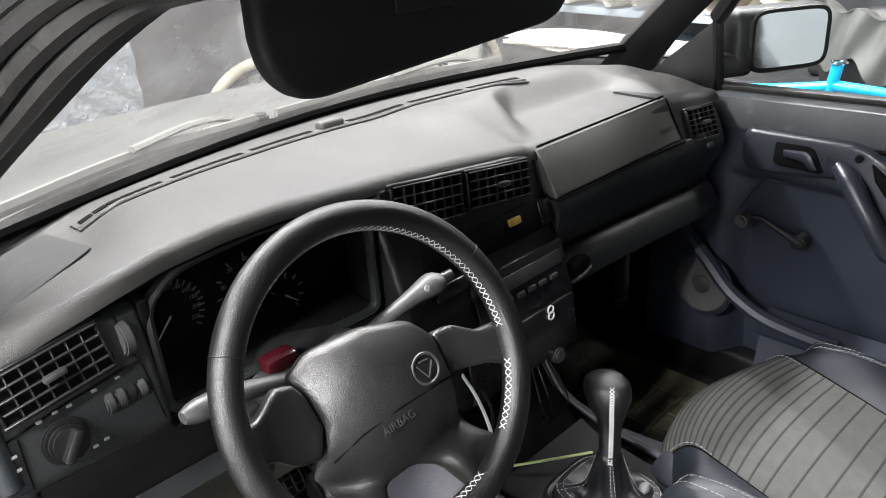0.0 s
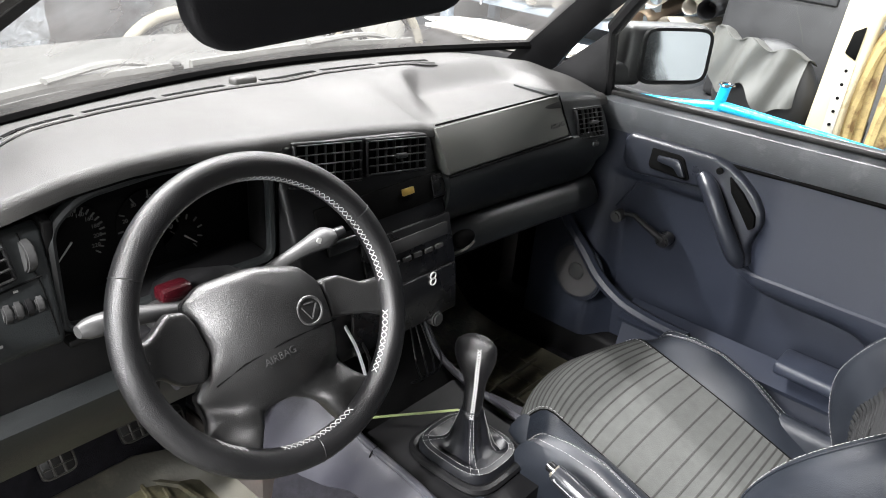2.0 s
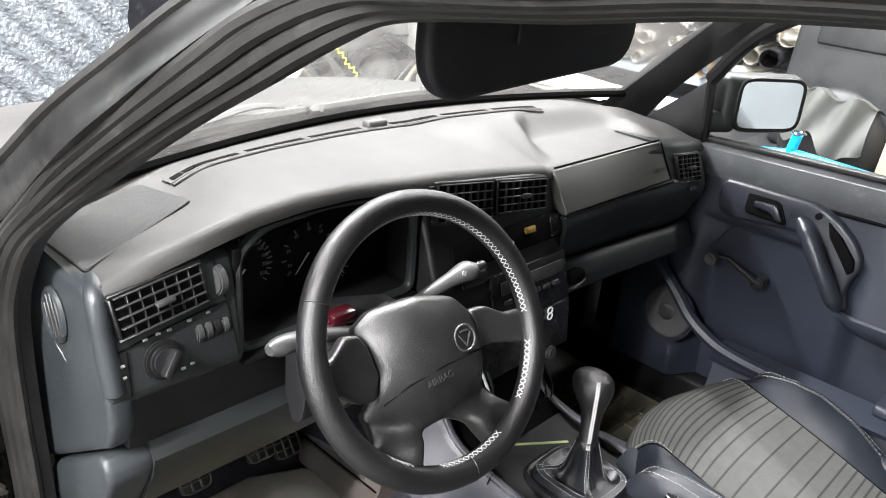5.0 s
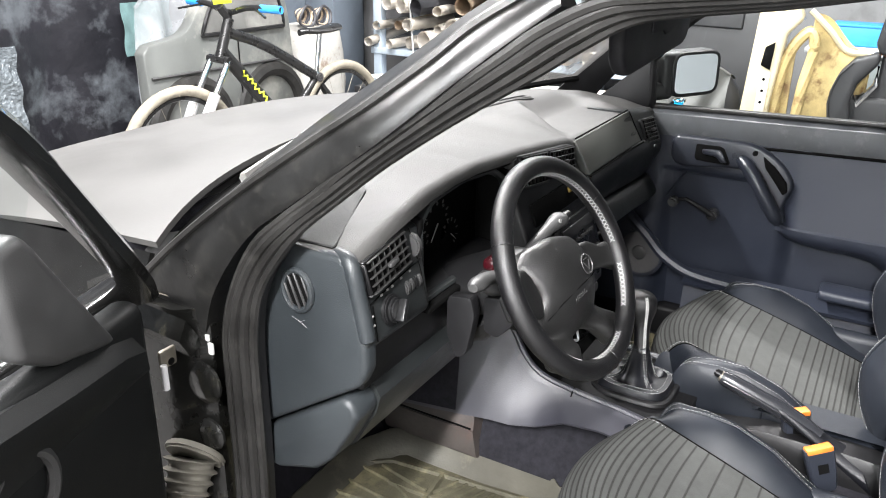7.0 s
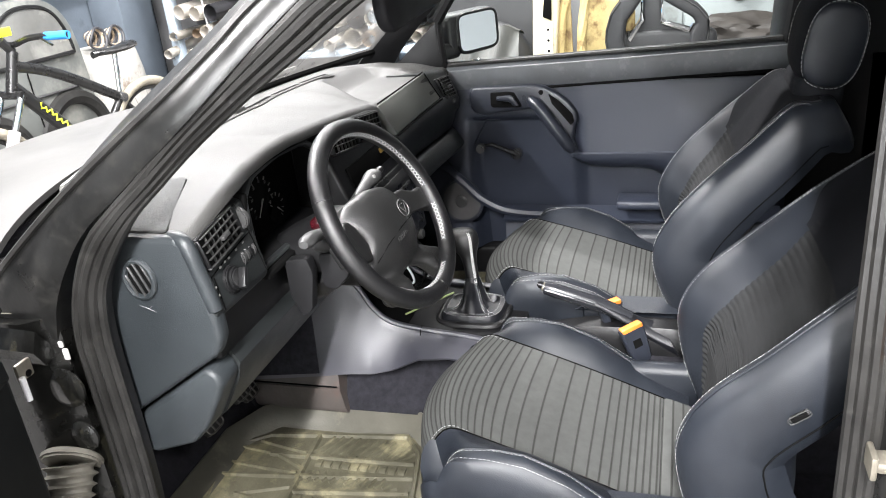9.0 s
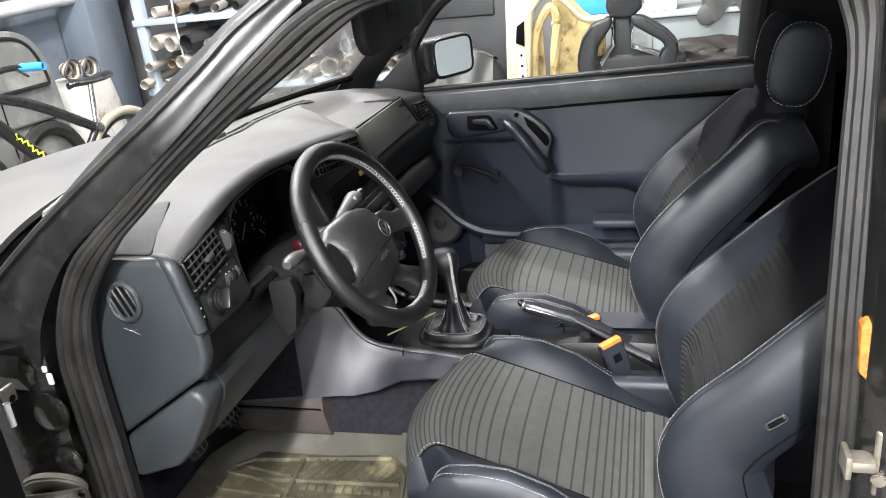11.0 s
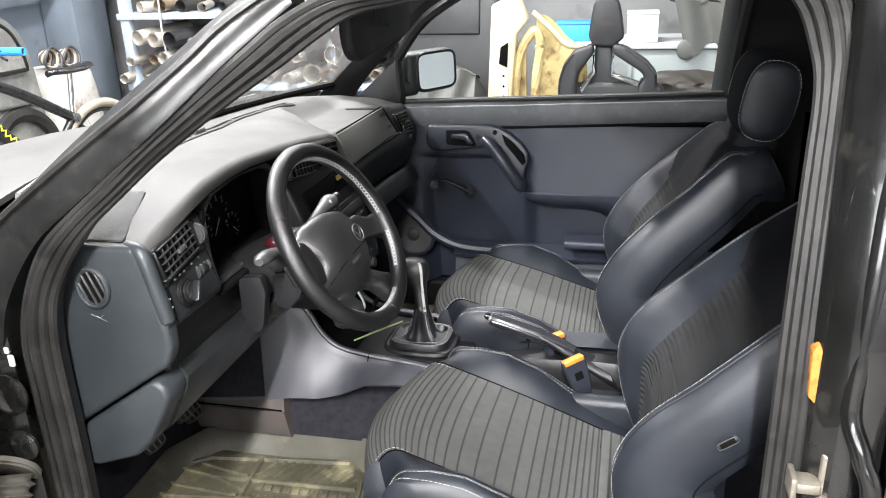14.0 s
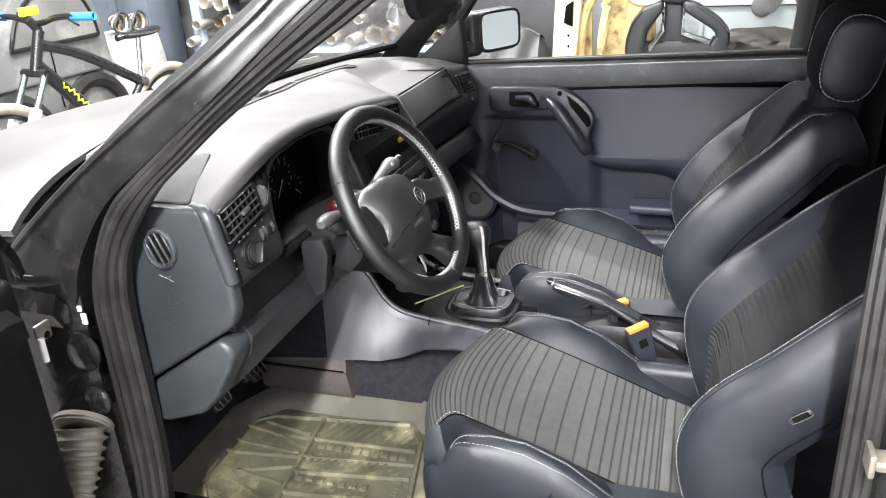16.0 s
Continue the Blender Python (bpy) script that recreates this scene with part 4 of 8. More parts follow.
part("pad_joint", tube([(0.462, 0.146, 0.872), (0.4625, 0.166, 0.905), (0.463, 0.187, 0.942)], 0.0014, 5), DARK, dash)
# solid ball, coloured near-black for the shade inside the pocket
part("pocket", ball((0.128, 0.133, 0.748), 0.03, 0.014, 0.016, None, 20, 12), DARK, dash, "dark open pocket")
part("pocket_lip", tube(spline([(0.098, 0.126, 0.731), (0.125, 0.122, 0.733), (0.148, 0.122, 0.742)], 5), 0.003, 6), PALEGREY, dash, "pale pocket lip")


def corner_ring(x):
    """A cut through the vent end of the dash at x: it follows the airbag cover and turns away at the door."""
    k = (x - 0.463) / 0.157
    away = 0.05 * smooth01((x - 0.592) / 0.03)
    yt = lerp(0.182, 0.168, k) + away
    zt = lerp(0.938, 0.926, k) - 0.4 * away
    return [(x, yt + 0.012, zt + 0.001), (x, yt + 0.003, zt - 0.002), (x, yt - 0.004, zt - 0.010), (x, yt - 0.022, 0.892), (x, yt - 0.036, 0.862), (x, yt - 0.042, 0.842), (x, yt - 0.040, 0.815), (x, yt - 0.022, 0.79), (x, yt + 0.02, 0.776), (x, 0.3, 0.776), (x, 0.3, zt)]


part("corner_panel", loft([corner_ring(x) for x in (0.464, 0.48, 0.50, 0.52, 0.54, 0.56, 0.58, 0.592, 0.60, 0.607, 0.614, 0.62)]), DASH_DARK, dash, "rounded grey vent surround")
vent(facing((0.533, 0.1485, 0.884), (1, -0.09, -0.06), (0.0, 0.42, 1)), 0.078, 0.058, 5, 6, dash, "small black side vent")
part("vent_lever", moved(rbox(-0.010, 0.010, -0.008, 0.0, -0.005, 0.005, 0.003), facing((0.541, 0.1345, 0.842), (1, -0.09, -0.06), (0.0, 0.2, 1))), GREY, dash)
# filler boxes, near-black in place of the deep shade under the dash
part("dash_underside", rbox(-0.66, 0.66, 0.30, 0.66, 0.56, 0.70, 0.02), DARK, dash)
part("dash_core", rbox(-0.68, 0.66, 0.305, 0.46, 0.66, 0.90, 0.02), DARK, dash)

# demister slots, sensor, loudspeaker lid, round side vent
def demist(x):
    return 0.446 - 0.27 * (x + 0.03) ** 2


def demist_strip(dy, lift):
    return [(x, demist(x) + dy, on_top(x, demist(x) + dy) + lift) for x in np.linspace(-0.532, 0.325, 30)]


part("demister_frame", loft([[a, b, c, e] for a, b, c, e in zip(demist_strip(-0.014, -0.002), demist_strip(-0.010, 0.003), demist_strip(0.012, 0.003), demist_strip(0.016, -0.002))], closed_ring=False), DASH, dash, "pale grey frame round the demister slots")
# solid blocks instead of holes: their dark colour is the slots' inner shade
for xa, xb in ((-0.525, -0.402), (-0.388, -0.268), (-0.254, -0.138), (-0.066, 0.052), (0.066, 0.186), (0.200, 0.318)):
    for i in range(6):
        x0, x1 = lerp(xa, xb, i / 6), lerp(xa, xb, (i + 0.88) / 6)
        ring = []
        for x in (x0, x1):
            za, zb = on_top(x, demist(x) - 0.010), on_top(x, demist(x) + 0.012)
            ring.append([(x, demist(x) + d, lerp(za, zb, (d + 0.010) / 0.022) + h) for d, h in ((-0.0055, 0.0038), (0.0065, 0.0038), (0.0065, 0.0), (-0.0055, 0.0))])
        part("demister_slot", loft(ring), DARK, dash, "", False)
part("demister_rail", tube(demist_strip(-0.017, 0.002), 0.0028, 6, flat=0.7), DASH, dash)
part("corner_roll", tube(spline([(-0.700, 0.235, 0.938), (-0.7095, 0.206, 0.936), (-0.7125, 0.195, 0.918), (-0.7125, 0.188, 0.885), (-0.7115, 0.181, 0.85), (-0.710, 0.176, 0.818)], 6), [0.006] + [0.0125] * 29 + [0.006], 12), DASH_LOW, dash, "rounded corner of the end panel")
part("sensor", rbox(-0.124, -0.078, 0.436, 0.458, on_top(-0.1, 0.447) - 0.004, on_top(-0.1, 0.447) + 0.014, 0.006, 3), DASH, dash, "small grey sensor bump")


LID = rounded([(-0.712, 0.372), (-0.706, 0.232), (-0.545, 0.292), (-0.558, 0.415)], 0.008)
lc = sum(LID, Vector((0, 0))) / len(LID)
lid_rings = [[(q.x, q.y, on_top(max(q.x, -0.716), q.y) + h) for q in (lc + (p - lc) * f for p in LID)] for f, h in ((1.0, -0.002), (0.995, 0.0028), (0.97, 0.0035), (0.75, 0.0035), (0.5, 0.0035), (0.2, 0.0035))]
part("speaker_lid", loft(lid_rings), surf("speaker_mesh", (0.036, 0.037, 0.036, 1), 0.55, 0, 0.1, 20, 1.0, 1500, 0.002), dash, "flat dark loudspeaker lid with fine holes")
part("lid_rim", tube([(q[0], q[1], q[2] + 0.0012) for q in lid_rings[0]], 0.0016, 5, True), DARK, dash, "thin dark gap round the lid")
rv = Vector((-0.724, 0.288, 0.878))
sv = part("side_vent", tube([rv + Vector((0, 0.0255 * math.cos(a), 0.031 * math.sin(a))) for a in (2 * math.pi * k / 28 for k in range(28))], 0.005, 8, True, up=(1, 0, 0)), DASH_LOW, dash, "round grey side vent with slanted blades")
part("duct", disc(rv + Vector((0.003, 0, 0)), (-1, 0, 0), 0.027, 0.003, 28), DARK, sv)
for k in range(4):
    o = -0.018 + 0.012 * k
    hl = math.sqrt(max(0, 0.031 ** 2 - o * o))
    part("blade", moved(rbox(-0.004, 0.0, o - 0.0018, o + 0.0018, -hl, hl, 0.001, 1), Matrix.Translation(rv) @ pose(0, 0, 0, -22)), GREY, sv)
part("scuff", tube([rv + Vector((0.003, y, z)) for y, z in ((0.015, -0.047), (0.0, -0.052), (-0.008, -0.047), (-0.012, -0.058), (0.004, -0.05))], 0.0012, 4), WHITE, dash, "pale scratches")

# steering column and stalks
column = thing("steering_column", (-0.39, 0.12, 0.7), "dark plastic steering column cover with two stalks", "steering column")
part("cover", loft([[(-0.381 + w * math.cos(a), y + 0.02 * math.sin(a), z + h * math.sin(a)) for a in (2 * math.pi * k / 16 for k in range(16))] for y, z, w, h in ((0.07, 0.82, 0.045, 0.048), (0.11, 0.805, 0.062, 0.06), (0.18, 0.77, 0.066, 0.062), (0.26, 0.73, 0.06, 0.055))]), HARD, column, "black column cover")
part("lower_cover", loft([[(-0.381 + w * math.cos(a), y, z + h * math.sin(a)) for a in (2 * math.pi * k / 12 for k in range(12))] for y, z, w, h in ((0.09, 0.765, 0.05, 0.03), (0.14, 0.735, 0.062, 0.045), (0.24, 0.70, 0.06, 0.05))]), HARD, column, "black lower cover")
part("indicator_stalk", tube(spline([(-0.40, 0.10, 0.83), (-0.47, 0.095, 0.852), (-0.53, 0.088, 0.868), (-0.572, 0.084, 0.872)], 4), [0.011, 0.011, 0.0115, 0.012, 0.012, 0.0125, 0.013, 0.0135, 0.014, 0.0145, 0.0145, 0.013, 0.008], 12, flat=0.8), GREY, column, "grey indicator stalk")
part("wiper_stalk", tube(spline([(-0.36, 0.11, 0.83), (-0.30, 0.10, 0.855), (-0.25, 0.09, 0.874), (-0.222, 0.084, 0.88)], 4), [0.009, 0.0095, 0.010, 0.0105, 0.011, 0.0115, 0.0125, 0.014, 0.0165, 0.0185, 0.019, 0.017, 0.011], 14, flat=0.7), GREY, column, "grey wiper stalk with a flared end")
part("stalk_tip", tube([(-0.226, 0.085, 0.879), (-0.208, 0.080, 0.884)], [0.011, 0.008], 12, flat=0.7), GLOSSP, column, "dark turning tip")
part("symbol", disc((-0.252, 0.079, 0.881), (-0.1, -1, 0.55), 0.004, 0.003, 12), PRINT, column, "small pale printed symbol")
part("hazard_switch", rbox(-0.465, -0.425, 0.10, 0.125, 0.853, 0.872, 0.006, 2), RED, column, "dark red warning switch")
part("ignition_barrel", disc((-0.30, 0.10, 0.74), (0.4, -1, 0.1), 0.016, 0.03, 18, 0.003), GREY, column)
part("hanging_cover", prism(rounded([(0.178, 0.80), (0.134, 0.806), (0.126, 0.775), (0.140, 0.70), (0.160, 0.688), (0.178, 0.73)], 0.008, 3), "x", -0.482, -0.458, 0.007, 3), CONTOP, column, "black hanging column flap")
part("hanging_cover", prism(rounded([(0.120, 0.805), (0.060, 0.812), (0.066, 0.765), (0.094, 0.735), (0.118, 0.742)], 0.008, 3), "x", -0.462, -0.425, 0.009, 3), CONTOP, column, "black hanging column flap")
part("stalk_root", tube(spline([(-0.42, 0.104, 0.815), (-0.45, 0.112, 0.828), (-0.475, 0.118, 0.842)], 5), [0.02, 0.021, 0.022, 0.0225, 0.0225, 0.022, 0.021, 0.02, 0.0185, 0.0165, 0.012], 14), GREY, column, "grey ribbed stalk root")
part("clamp", tube([(-0.448, 0.111 + 0.023 * math.cos(a), 0.827 + 0.023 * math.sin(a)) for a in (2 * math.pi * q / 20 for q in range(20))], 0.003, 6, True, up=(1, 0, 0)), HARD, column)

# ---- steering wheel ----
WC, WT, WY = Vector((-0.381, 0.008, 0.857)), 0.505, -0.09
wn = Vector((math.sin(WY) * math.cos(WT), -math.cos(WY) * math.cos(WT), math.sin(WT)))
wu = Vector((0, 0, 1)).cross(wn).normalized()
wv = wn.cross(wu)
WM = Matrix((wu, wv, wn)).transposed().to_4x4()
WM.translation = WC
wheel = thing("steering_wheel", WC, "black leather steering wheel with white stitching and airbag pad", "steering wheel")
R, TR = 0.171, 0.017
part("rim", moved(tube([(R * math.cos(a), R * math.sin(a), 0) for a in (2 * math.pi * k / 72 for k in range(72))], TR, 14, True), WM), RIM, wheel, "thick black leather rim")
for deg in (152, 29, 272):
    a = radians(deg)
    c = Vector((R * math.cos(a), R * math.sin(a), 0))
    e = Vector((math.cos(a), math.sin(a), 0))
    part("leather_seam", moved(tube([c + (TR + 0.0002) * (math.cos(t) * e + math.sin(t) * Vector((0, 0, 1))) for t in (2 * math.pi * k / 20 for k in range(20))], 0.0007, 4, True), WM), HARD, wheel)
for a0, a1, th in ((148, 84, 0.00030), (84, -4, 0.00062), (-18, -48, 0.00062), (-68, -106, 0.00062), (238, 224, 0.0006)):
    n = max(2, int(abs(a1 - a0) * 0.36))
    st = bmesh.new()
    for k in range(n):
        a = radians(lerp(a0, a1, k / n))
        da = radians((a1 - a0) / n)
        for s in (1, -1):
            p = [Vector(((R - TR * math.cos(q)) * math.cos(a + s * da * f), (R - TR * math.cos(q)) * math.sin(a + s * da * f), TR * math.sin(q))) for q, f in ((0.08, -0.42), (0.33, 0.0), (0.58, 0.42))]
            tube(p, th, 4, bm=st, caps=False)
    part("stitching", moved(st, WM), THREAD, wheel, "white cross stitching")


hubpts = [(-0.083, 0.016), (-0.092, 0.034), (-0.063, 0.053), (-0.002, 0.056), (0.056, 0.042), (0.078, 0.017), (0.083, -0.036), (0.088, -0.075), (0.098, -0.106), (0.118, -0.125), (0.104, -0.148), (0.062, -0.166), (0.052, -0.15), (0.036, -0.121), (0.005, -0.106), (-0.035, -0.110), (-0.05, -0.135), (-0.058, -0.162), (-0.10, -0.142), (-0.116, -0.128), (-0.096, -0.099), (-0.10, -0.07), (-0.089, -0.055), (-0.076, -0.023)]


def hub_height(x, y):
    """How far the wheel's middle stands above the plane of the rim."""
    d = math.hypot((x - 0.005) / 0.105, (y + 0.018) / 0.095)
    low = smooth01((-0.085 - y) / 0.04)
    return lerp(0.010 - 0.040 * min(1.1, d) ** 2.4, -0.014 + 0.010 * math.exp(-((abs(x) - 0.055) / 0.02) ** 2), low)


def domed(pts, depth, fn, bev=0.006):
    b = prism(pts, "z", -depth, 0.0, bev, 3)
    bmesh.ops.triangulate(b, faces=[f for f in b.faces if len(f.verts) > 4])
    bmesh.ops.subdivide_edges(b, edges=[e for e in b.edges if e.calc_length() > 0.012], cuts=3, use_grid_fill=True)
    for v in b.verts:
        v.co.z += fn(v.co.x, v.co.y) * (1 if v.co.z > -depth * 0.5 else 0.6)
    return b


def spoke_height(x, y):
    return lerp(-0.016, -0.004, smooth01((abs(x) - 0.09) / 0.07))


part("airbag_pad", moved(domed(hubpts, 0.035, hub_height, 0.011), WM), PAD, wheel, "grained black airbag pad and lower spokes")
part("spoke", moved(domed([(-0.172, 0.012), (-0.142, 0.014), (-0.114, 0.034), (-0.094, 0.030), (-0.085, 0.014), (-0.078, -0.023), (-0.091, -0.053), (-0.118, -0.048), (-0.14, -0.03), (-0.172, -0.03)], 0.028, spoke_height), WM), PAD, wheel, "black left spoke cover")
part("spoke", moved(domed([(0.172, -0.004), (0.135, -0.002), (0.108, 0.016), (0.08, 0.016), (0.085, -0.034), (0.112, -0.038), (0.14, -0.044), (0.172, -0.06)], 0.028, spoke_height), WM), PAD, wheel, "black right spoke cover")
part("pad_groove", moved(tube([(x, y, hub_height(x, y) + 0.0005) for x, y in ((-0.08, -0.062), (-0.05, -0.046), (0.0, -0.036), (0.05, -0.034), (0.084, -0.036))], 0.0011, 5), WM), DARK, wheel)
part("hub", moved(disc((0, -0.02, -0.11), (0, 0, 1), 0.06, 0.07, 24, 0.004), WM), HARD, wheel)
bm = tube([(0.042 + 0.0165 * math.cos(a), -0.012 + 0.0165 * math.sin(a), 0.0) for a in (2 * math.pi * k / 28 for k in range(28))], 0.0018, 6, True)
for q in (((-0.010, 0.006), (0, -0.010), (0.010, 0.006)), ((-0.006, 0.009), (0.006, 0.009))):
    tube([(0.042 + x, -0.012 + y, 0.0003) for x, y in q], 0.0013, 5, bm=bm)
part("badge", moved(bm, WM @ Matrix.Translation((0, 0, 0.0078))), GREY, wheel, "round black raised badge")
lettering(WM @ Matrix.Translation((-0.032, -0.056, 0.0085)) @ pose(0, 0, 0, -90, 0, 6), wheel, GREY, 0.95)


# ---- seats ----
def seat(name, cx, y_front, z_front, y_back, z_back, crest, head_at, label):
    """A bolstered front seat: cx its middle, the cushion from front to back, crest the (y, z) line of the back bolsters."""
    e = thing(name, (cx, (y_front + y_back) / 2, 0.235), label, "car seat", "front seats")
    L = y_front - y_back
    HIGH = ((0, -0.045), (0.07, -0.018), (0.16, 0.006), (0.3, 0.030), (0.45, 0.047), (0.62, 0.044), (0.76, 0.022), (0.9, 0.006), (1.1, 0.0))

    def cush(s, x):
        """The cushion's top at s (0 front .. 1 back) and x from its middle."""
        ax = abs(x)
        y = y_front - L * s - 0.045 * min(1.6, (ax / 0.165) ** 2) * max(0, 1 - s) ** 3
        z = lerp(z_front, z_back, s) + 0.01 * math.sin(math.pi * min(1, s))
        drop = 0.05 * max(0, 1 - s / 0.14) ** 2
        bol = 0.0
        if ax > 0.165:
            q = (ax - 0.165) / 0.088
            bol = table(s, HIGH) * (math.sin(q / 0.74 * math.pi / 2) if q < 0.74 else 1 - 0.5 * ((q - 0.74) / 0.26) ** 2)
        dish = -0.006 * math.cos(ax / 0.165 * math.pi / 2) * math.sin(min(1, s * 1.2) * math.pi) if ax <= 0.165 else 0
        return Vector((cx + x, y, z - drop + bol + dish))

    def lines(s):
        """How many lines lie before s, and how many there are to a metre there."""
        return 28 * s + 16 / (2 * math.pi) * math.sin(2 * math.pi * s), (28 + 16 * math.cos(2 * math.pi * s)) / L

    nu, nv = 26, 56
    vs, fs, uv = [], [], []
    for i in range(nu + 1):
        for j in range(nv + 1):
            s, x = lerp(-0.12, 0.93, j / nv), lerp(-0.166, 0.166, i / nu)
            q = cush(max(0, s), x)
            if s < 0:
                q = q + Vector((0, 0.022 * math.sin(-s / 0.12 * math.pi / 2), -0.065 * (1 - math.cos(-s / 0.12 * math.pi / 2))))
            vs.append(q)
            uv.append(lines(s))
    for i in range(nu):
        for j in range(nv):
            a = i * (nv + 1) + j
            fs.append((a, a + nv + 1, a + nv + 2, a + 1))
    link("seat_insert", vs, fs, INSERT, e, "grey cloth insert with fine dark stripes", True, uv)
    vs, fs, uv = [], [], []
    for i in range(nu + 1):
        for j in range(9):
            s, x = lerp(0.932, 1.1, j / 8), lerp(-0.166, 0.166, i / nu)
            vs.append(cush(s, x) + Vector((0, 0, 0.005 * math.sin(math.pi * j / 8) ** 0.5)))
            uv.append((0.5 + 4 * j / 8, 55))
    for i in range(nu):
        for j in range(8):
            a = i * 9 + j
            fs.append((a, a + 9, a + 10, a + 1))
    link("rear_band", vs, fs, INSERT, e, "grey cloth band at the back of the cushion", True, uv)
    part("front_face", loft([[cush(0, x) + Vector((0, dy, dz)) for dy, dz in ((0.0, -0.005), (0.0215, -0.062), (0.018, -0.085), (0.01, -0.12), (-0.06, -0.14), (-0.12, -0.14), (-0.12, -0.02))] for x in np.linspace(-0.172, 0.172, 14)]), LEATHER, e, "black leather front edge")
    for sx in (-1, 1):
        part("stitching", stitches([cush(s, sx * 0.160) + Vector((0, 0.002, 0.0008)) for s in np.linspace(0.0, 0.2, 12)], 0.005, 0.003, 0.0004, (0, 0, 1)), THREAD, e, "pale stitching")
        rings = []
        for j in range(25):
            s = lerp(0.012, 1.04, j / 24)
            ring = [cush(s, sx * x) for x in (0.166, 0.173, 0.182, 0.193, 0.204, 0.215, 0.226, 0.236, 0.245, 0.252)]
            o = ring[-1]
            ring += [o + Vector((sx * 0.006, 0, -0.016)), o + Vector((sx * 0.008, 0, -0.04)), o + Vector((sx * 0.007, 0, -0.10)), o + Vector((-sx * 0.01, 0, -0.15)), cush(s, sx * 0.166) + Vector((0, 0, -0.10))]
            rings.append(ring)
        # the front end closes in a rounded nose
        first = rings[0]
        m = sum(first, Vector()) / len(first)
        for k, (f, dy) in enumerate(((0.96, 0.012), (0.86, 0.022), (0.68, 0.030), (0.4, 0.035))):
            rings.insert(0, [m + (q - m) * f + Vector((0, dy, -0.004 * k)) for q in first])
        b = part("side_bolster", loft(rings), LEATHER, e, "black leather side bolster")
        for off in (0.222, 0.226, 0.244):
            line = [cush(s, sx * off) + Vector((0, 0, 0.0005)) for s in np.linspace(0.014, 0.97, 60)]
            if off == 0.222:
                part("piping", tube(line, 0.0013, 5), LEATHER, b)
            else:
                part("stitching", stitches(line, 0.005, 0.0022, 0.00034, (0, 0, 1)), THREAD, b, "pale stitching")
        part("welt", tube([cush(s, sx * 0.1655) for s in np.linspace(0.0, 0.98, 30)], 0.0018, 5), DARK, b)
    part("seat_base", rbox(cx - 0.21, cx + 0.21, y_back + 0.02, y_front - 0.06, z_back - 0.11, z_back - 0.03, 0.03, 3), HARD, e)
    for x in (-0.20, 0.17):
        part("seat_rail", rbox(cx + x, cx + x + 0.03, y_back - 0.05, y_front - 0.04, 0.236, 0.29, 0.005), STEEL, e)

    for sx in (-1, 1):
        part("side_cover", rbox(cx + sx * 0.205, cx + sx * 0.248, y_back - 0.16, y_back + 0.20, 0.30, z_back + 0.06, 0.02, 3), LEATHER, e, "black cover over the seat hinge")
    # backrest along the crest line
    line = spline([(0, y, z) for y, z in crest], 8)
    run = [0.0]
    for a, b in zip(line, line[1:]):
        run.append(run[-1] + (b - a).length)
    H = run[-1]

    def at(h):
        k = h * H
        i = max(0, min(len(line) - 2, int(np.searchsorted(run, k)) - 1))
        f = (k - run[i]) / max(1e-6, run[i + 1] - run[i])
        p = line[i].lerp(line[i + 1], f)
        lo, hi = line[max(0, i - 5)], line[min(len(line) - 1, i + 6)]
        d = (hi - lo).normalized()
        return p, d, Vector((0, d.z, -d.y))

    def wid(h):
        return table(h, ((0, 0.94), (0.2, 1.0), (0.55, 1.0), (0.75, 0.95), (0.9, 0.86), (1, 0.76)))

    def rest(h, x):
        p, d, n = at(h)
        ax = abs(x)
        q = min(1.0, max(0.0, (0.215 - ax) / 0.085))
        deep = table(h, ((0, 0.02), (0.15, 0.055), (0.4, 0.075), (0.6, 0.06), (0.8, 0.022), (0.92, 0.006), (1, 0.0)))
        r = deep * smooth01(q) + 0.012 * smooth01((0.15 - ax) / 0.15) * smooth01(h * 3) * (1 - smooth01((h - 0.7) / 0.2))
        if ax > 0.215:
            r += 0.020 * ((ax - 0.215) / 0.033) ** 2
        r += 0.03 * smooth01((h - 0.9) / 0.1) ** 2
        return Vector((cx + x * wid(h), p.y, p.z)) - n * r

    # pleated insert: the pleats stand up at its edges and fade to the middle
    vs, fs = [], []
    nv = 200
    for i in range(nu + 1):
        for j in range(nv + 1):
            h, x = j / nv * 0.72, lerp(-0.150, 0.150, i / nu)
            rib = abs(math.sin(math.pi * h * H / 0.0145)) ** 0.6
            vs.append(rest(h, x) + at(h)[2] * (0.001 + 0.0042 * rib * (0.12 + 0.88 * (abs(x) / 0.15) ** 3)))
    for i in range(nu):
        for j in range(nv):
            a = i * (nv + 1) + j
            fs.append((a, a + nv + 1, a + nv + 2, a + 1))
    link("back_insert", vs, fs, RIBBED, e, "dark pleated cloth insert")
    part("back_upper", sheet(lambda u, v: rest(lerp(0.69, 1.0, v), lerp(-0.200, 0.200, u) * lerp(0.8, 1.0, smooth01(v * 3))) + at(lerp(0.69, 1.0, v))[2] * 0.004, 24, 16, 0.003), CLOTH, e, "charcoal cloth upper back")
    for sx in (-1, 1):
        rings = []
        for j in range(37):
            h = j / 36
            p, d, n = at(h)
            ring = [rest(h, sx * x) for x in (0.145, 0.155, 0.165, 0.175, 0.186, 0.197, 0.208, 0.219, 0.230, 0.240, 0.248)]
            o = ring[-1]
            thick = lerp(0.15, 0.10, h)
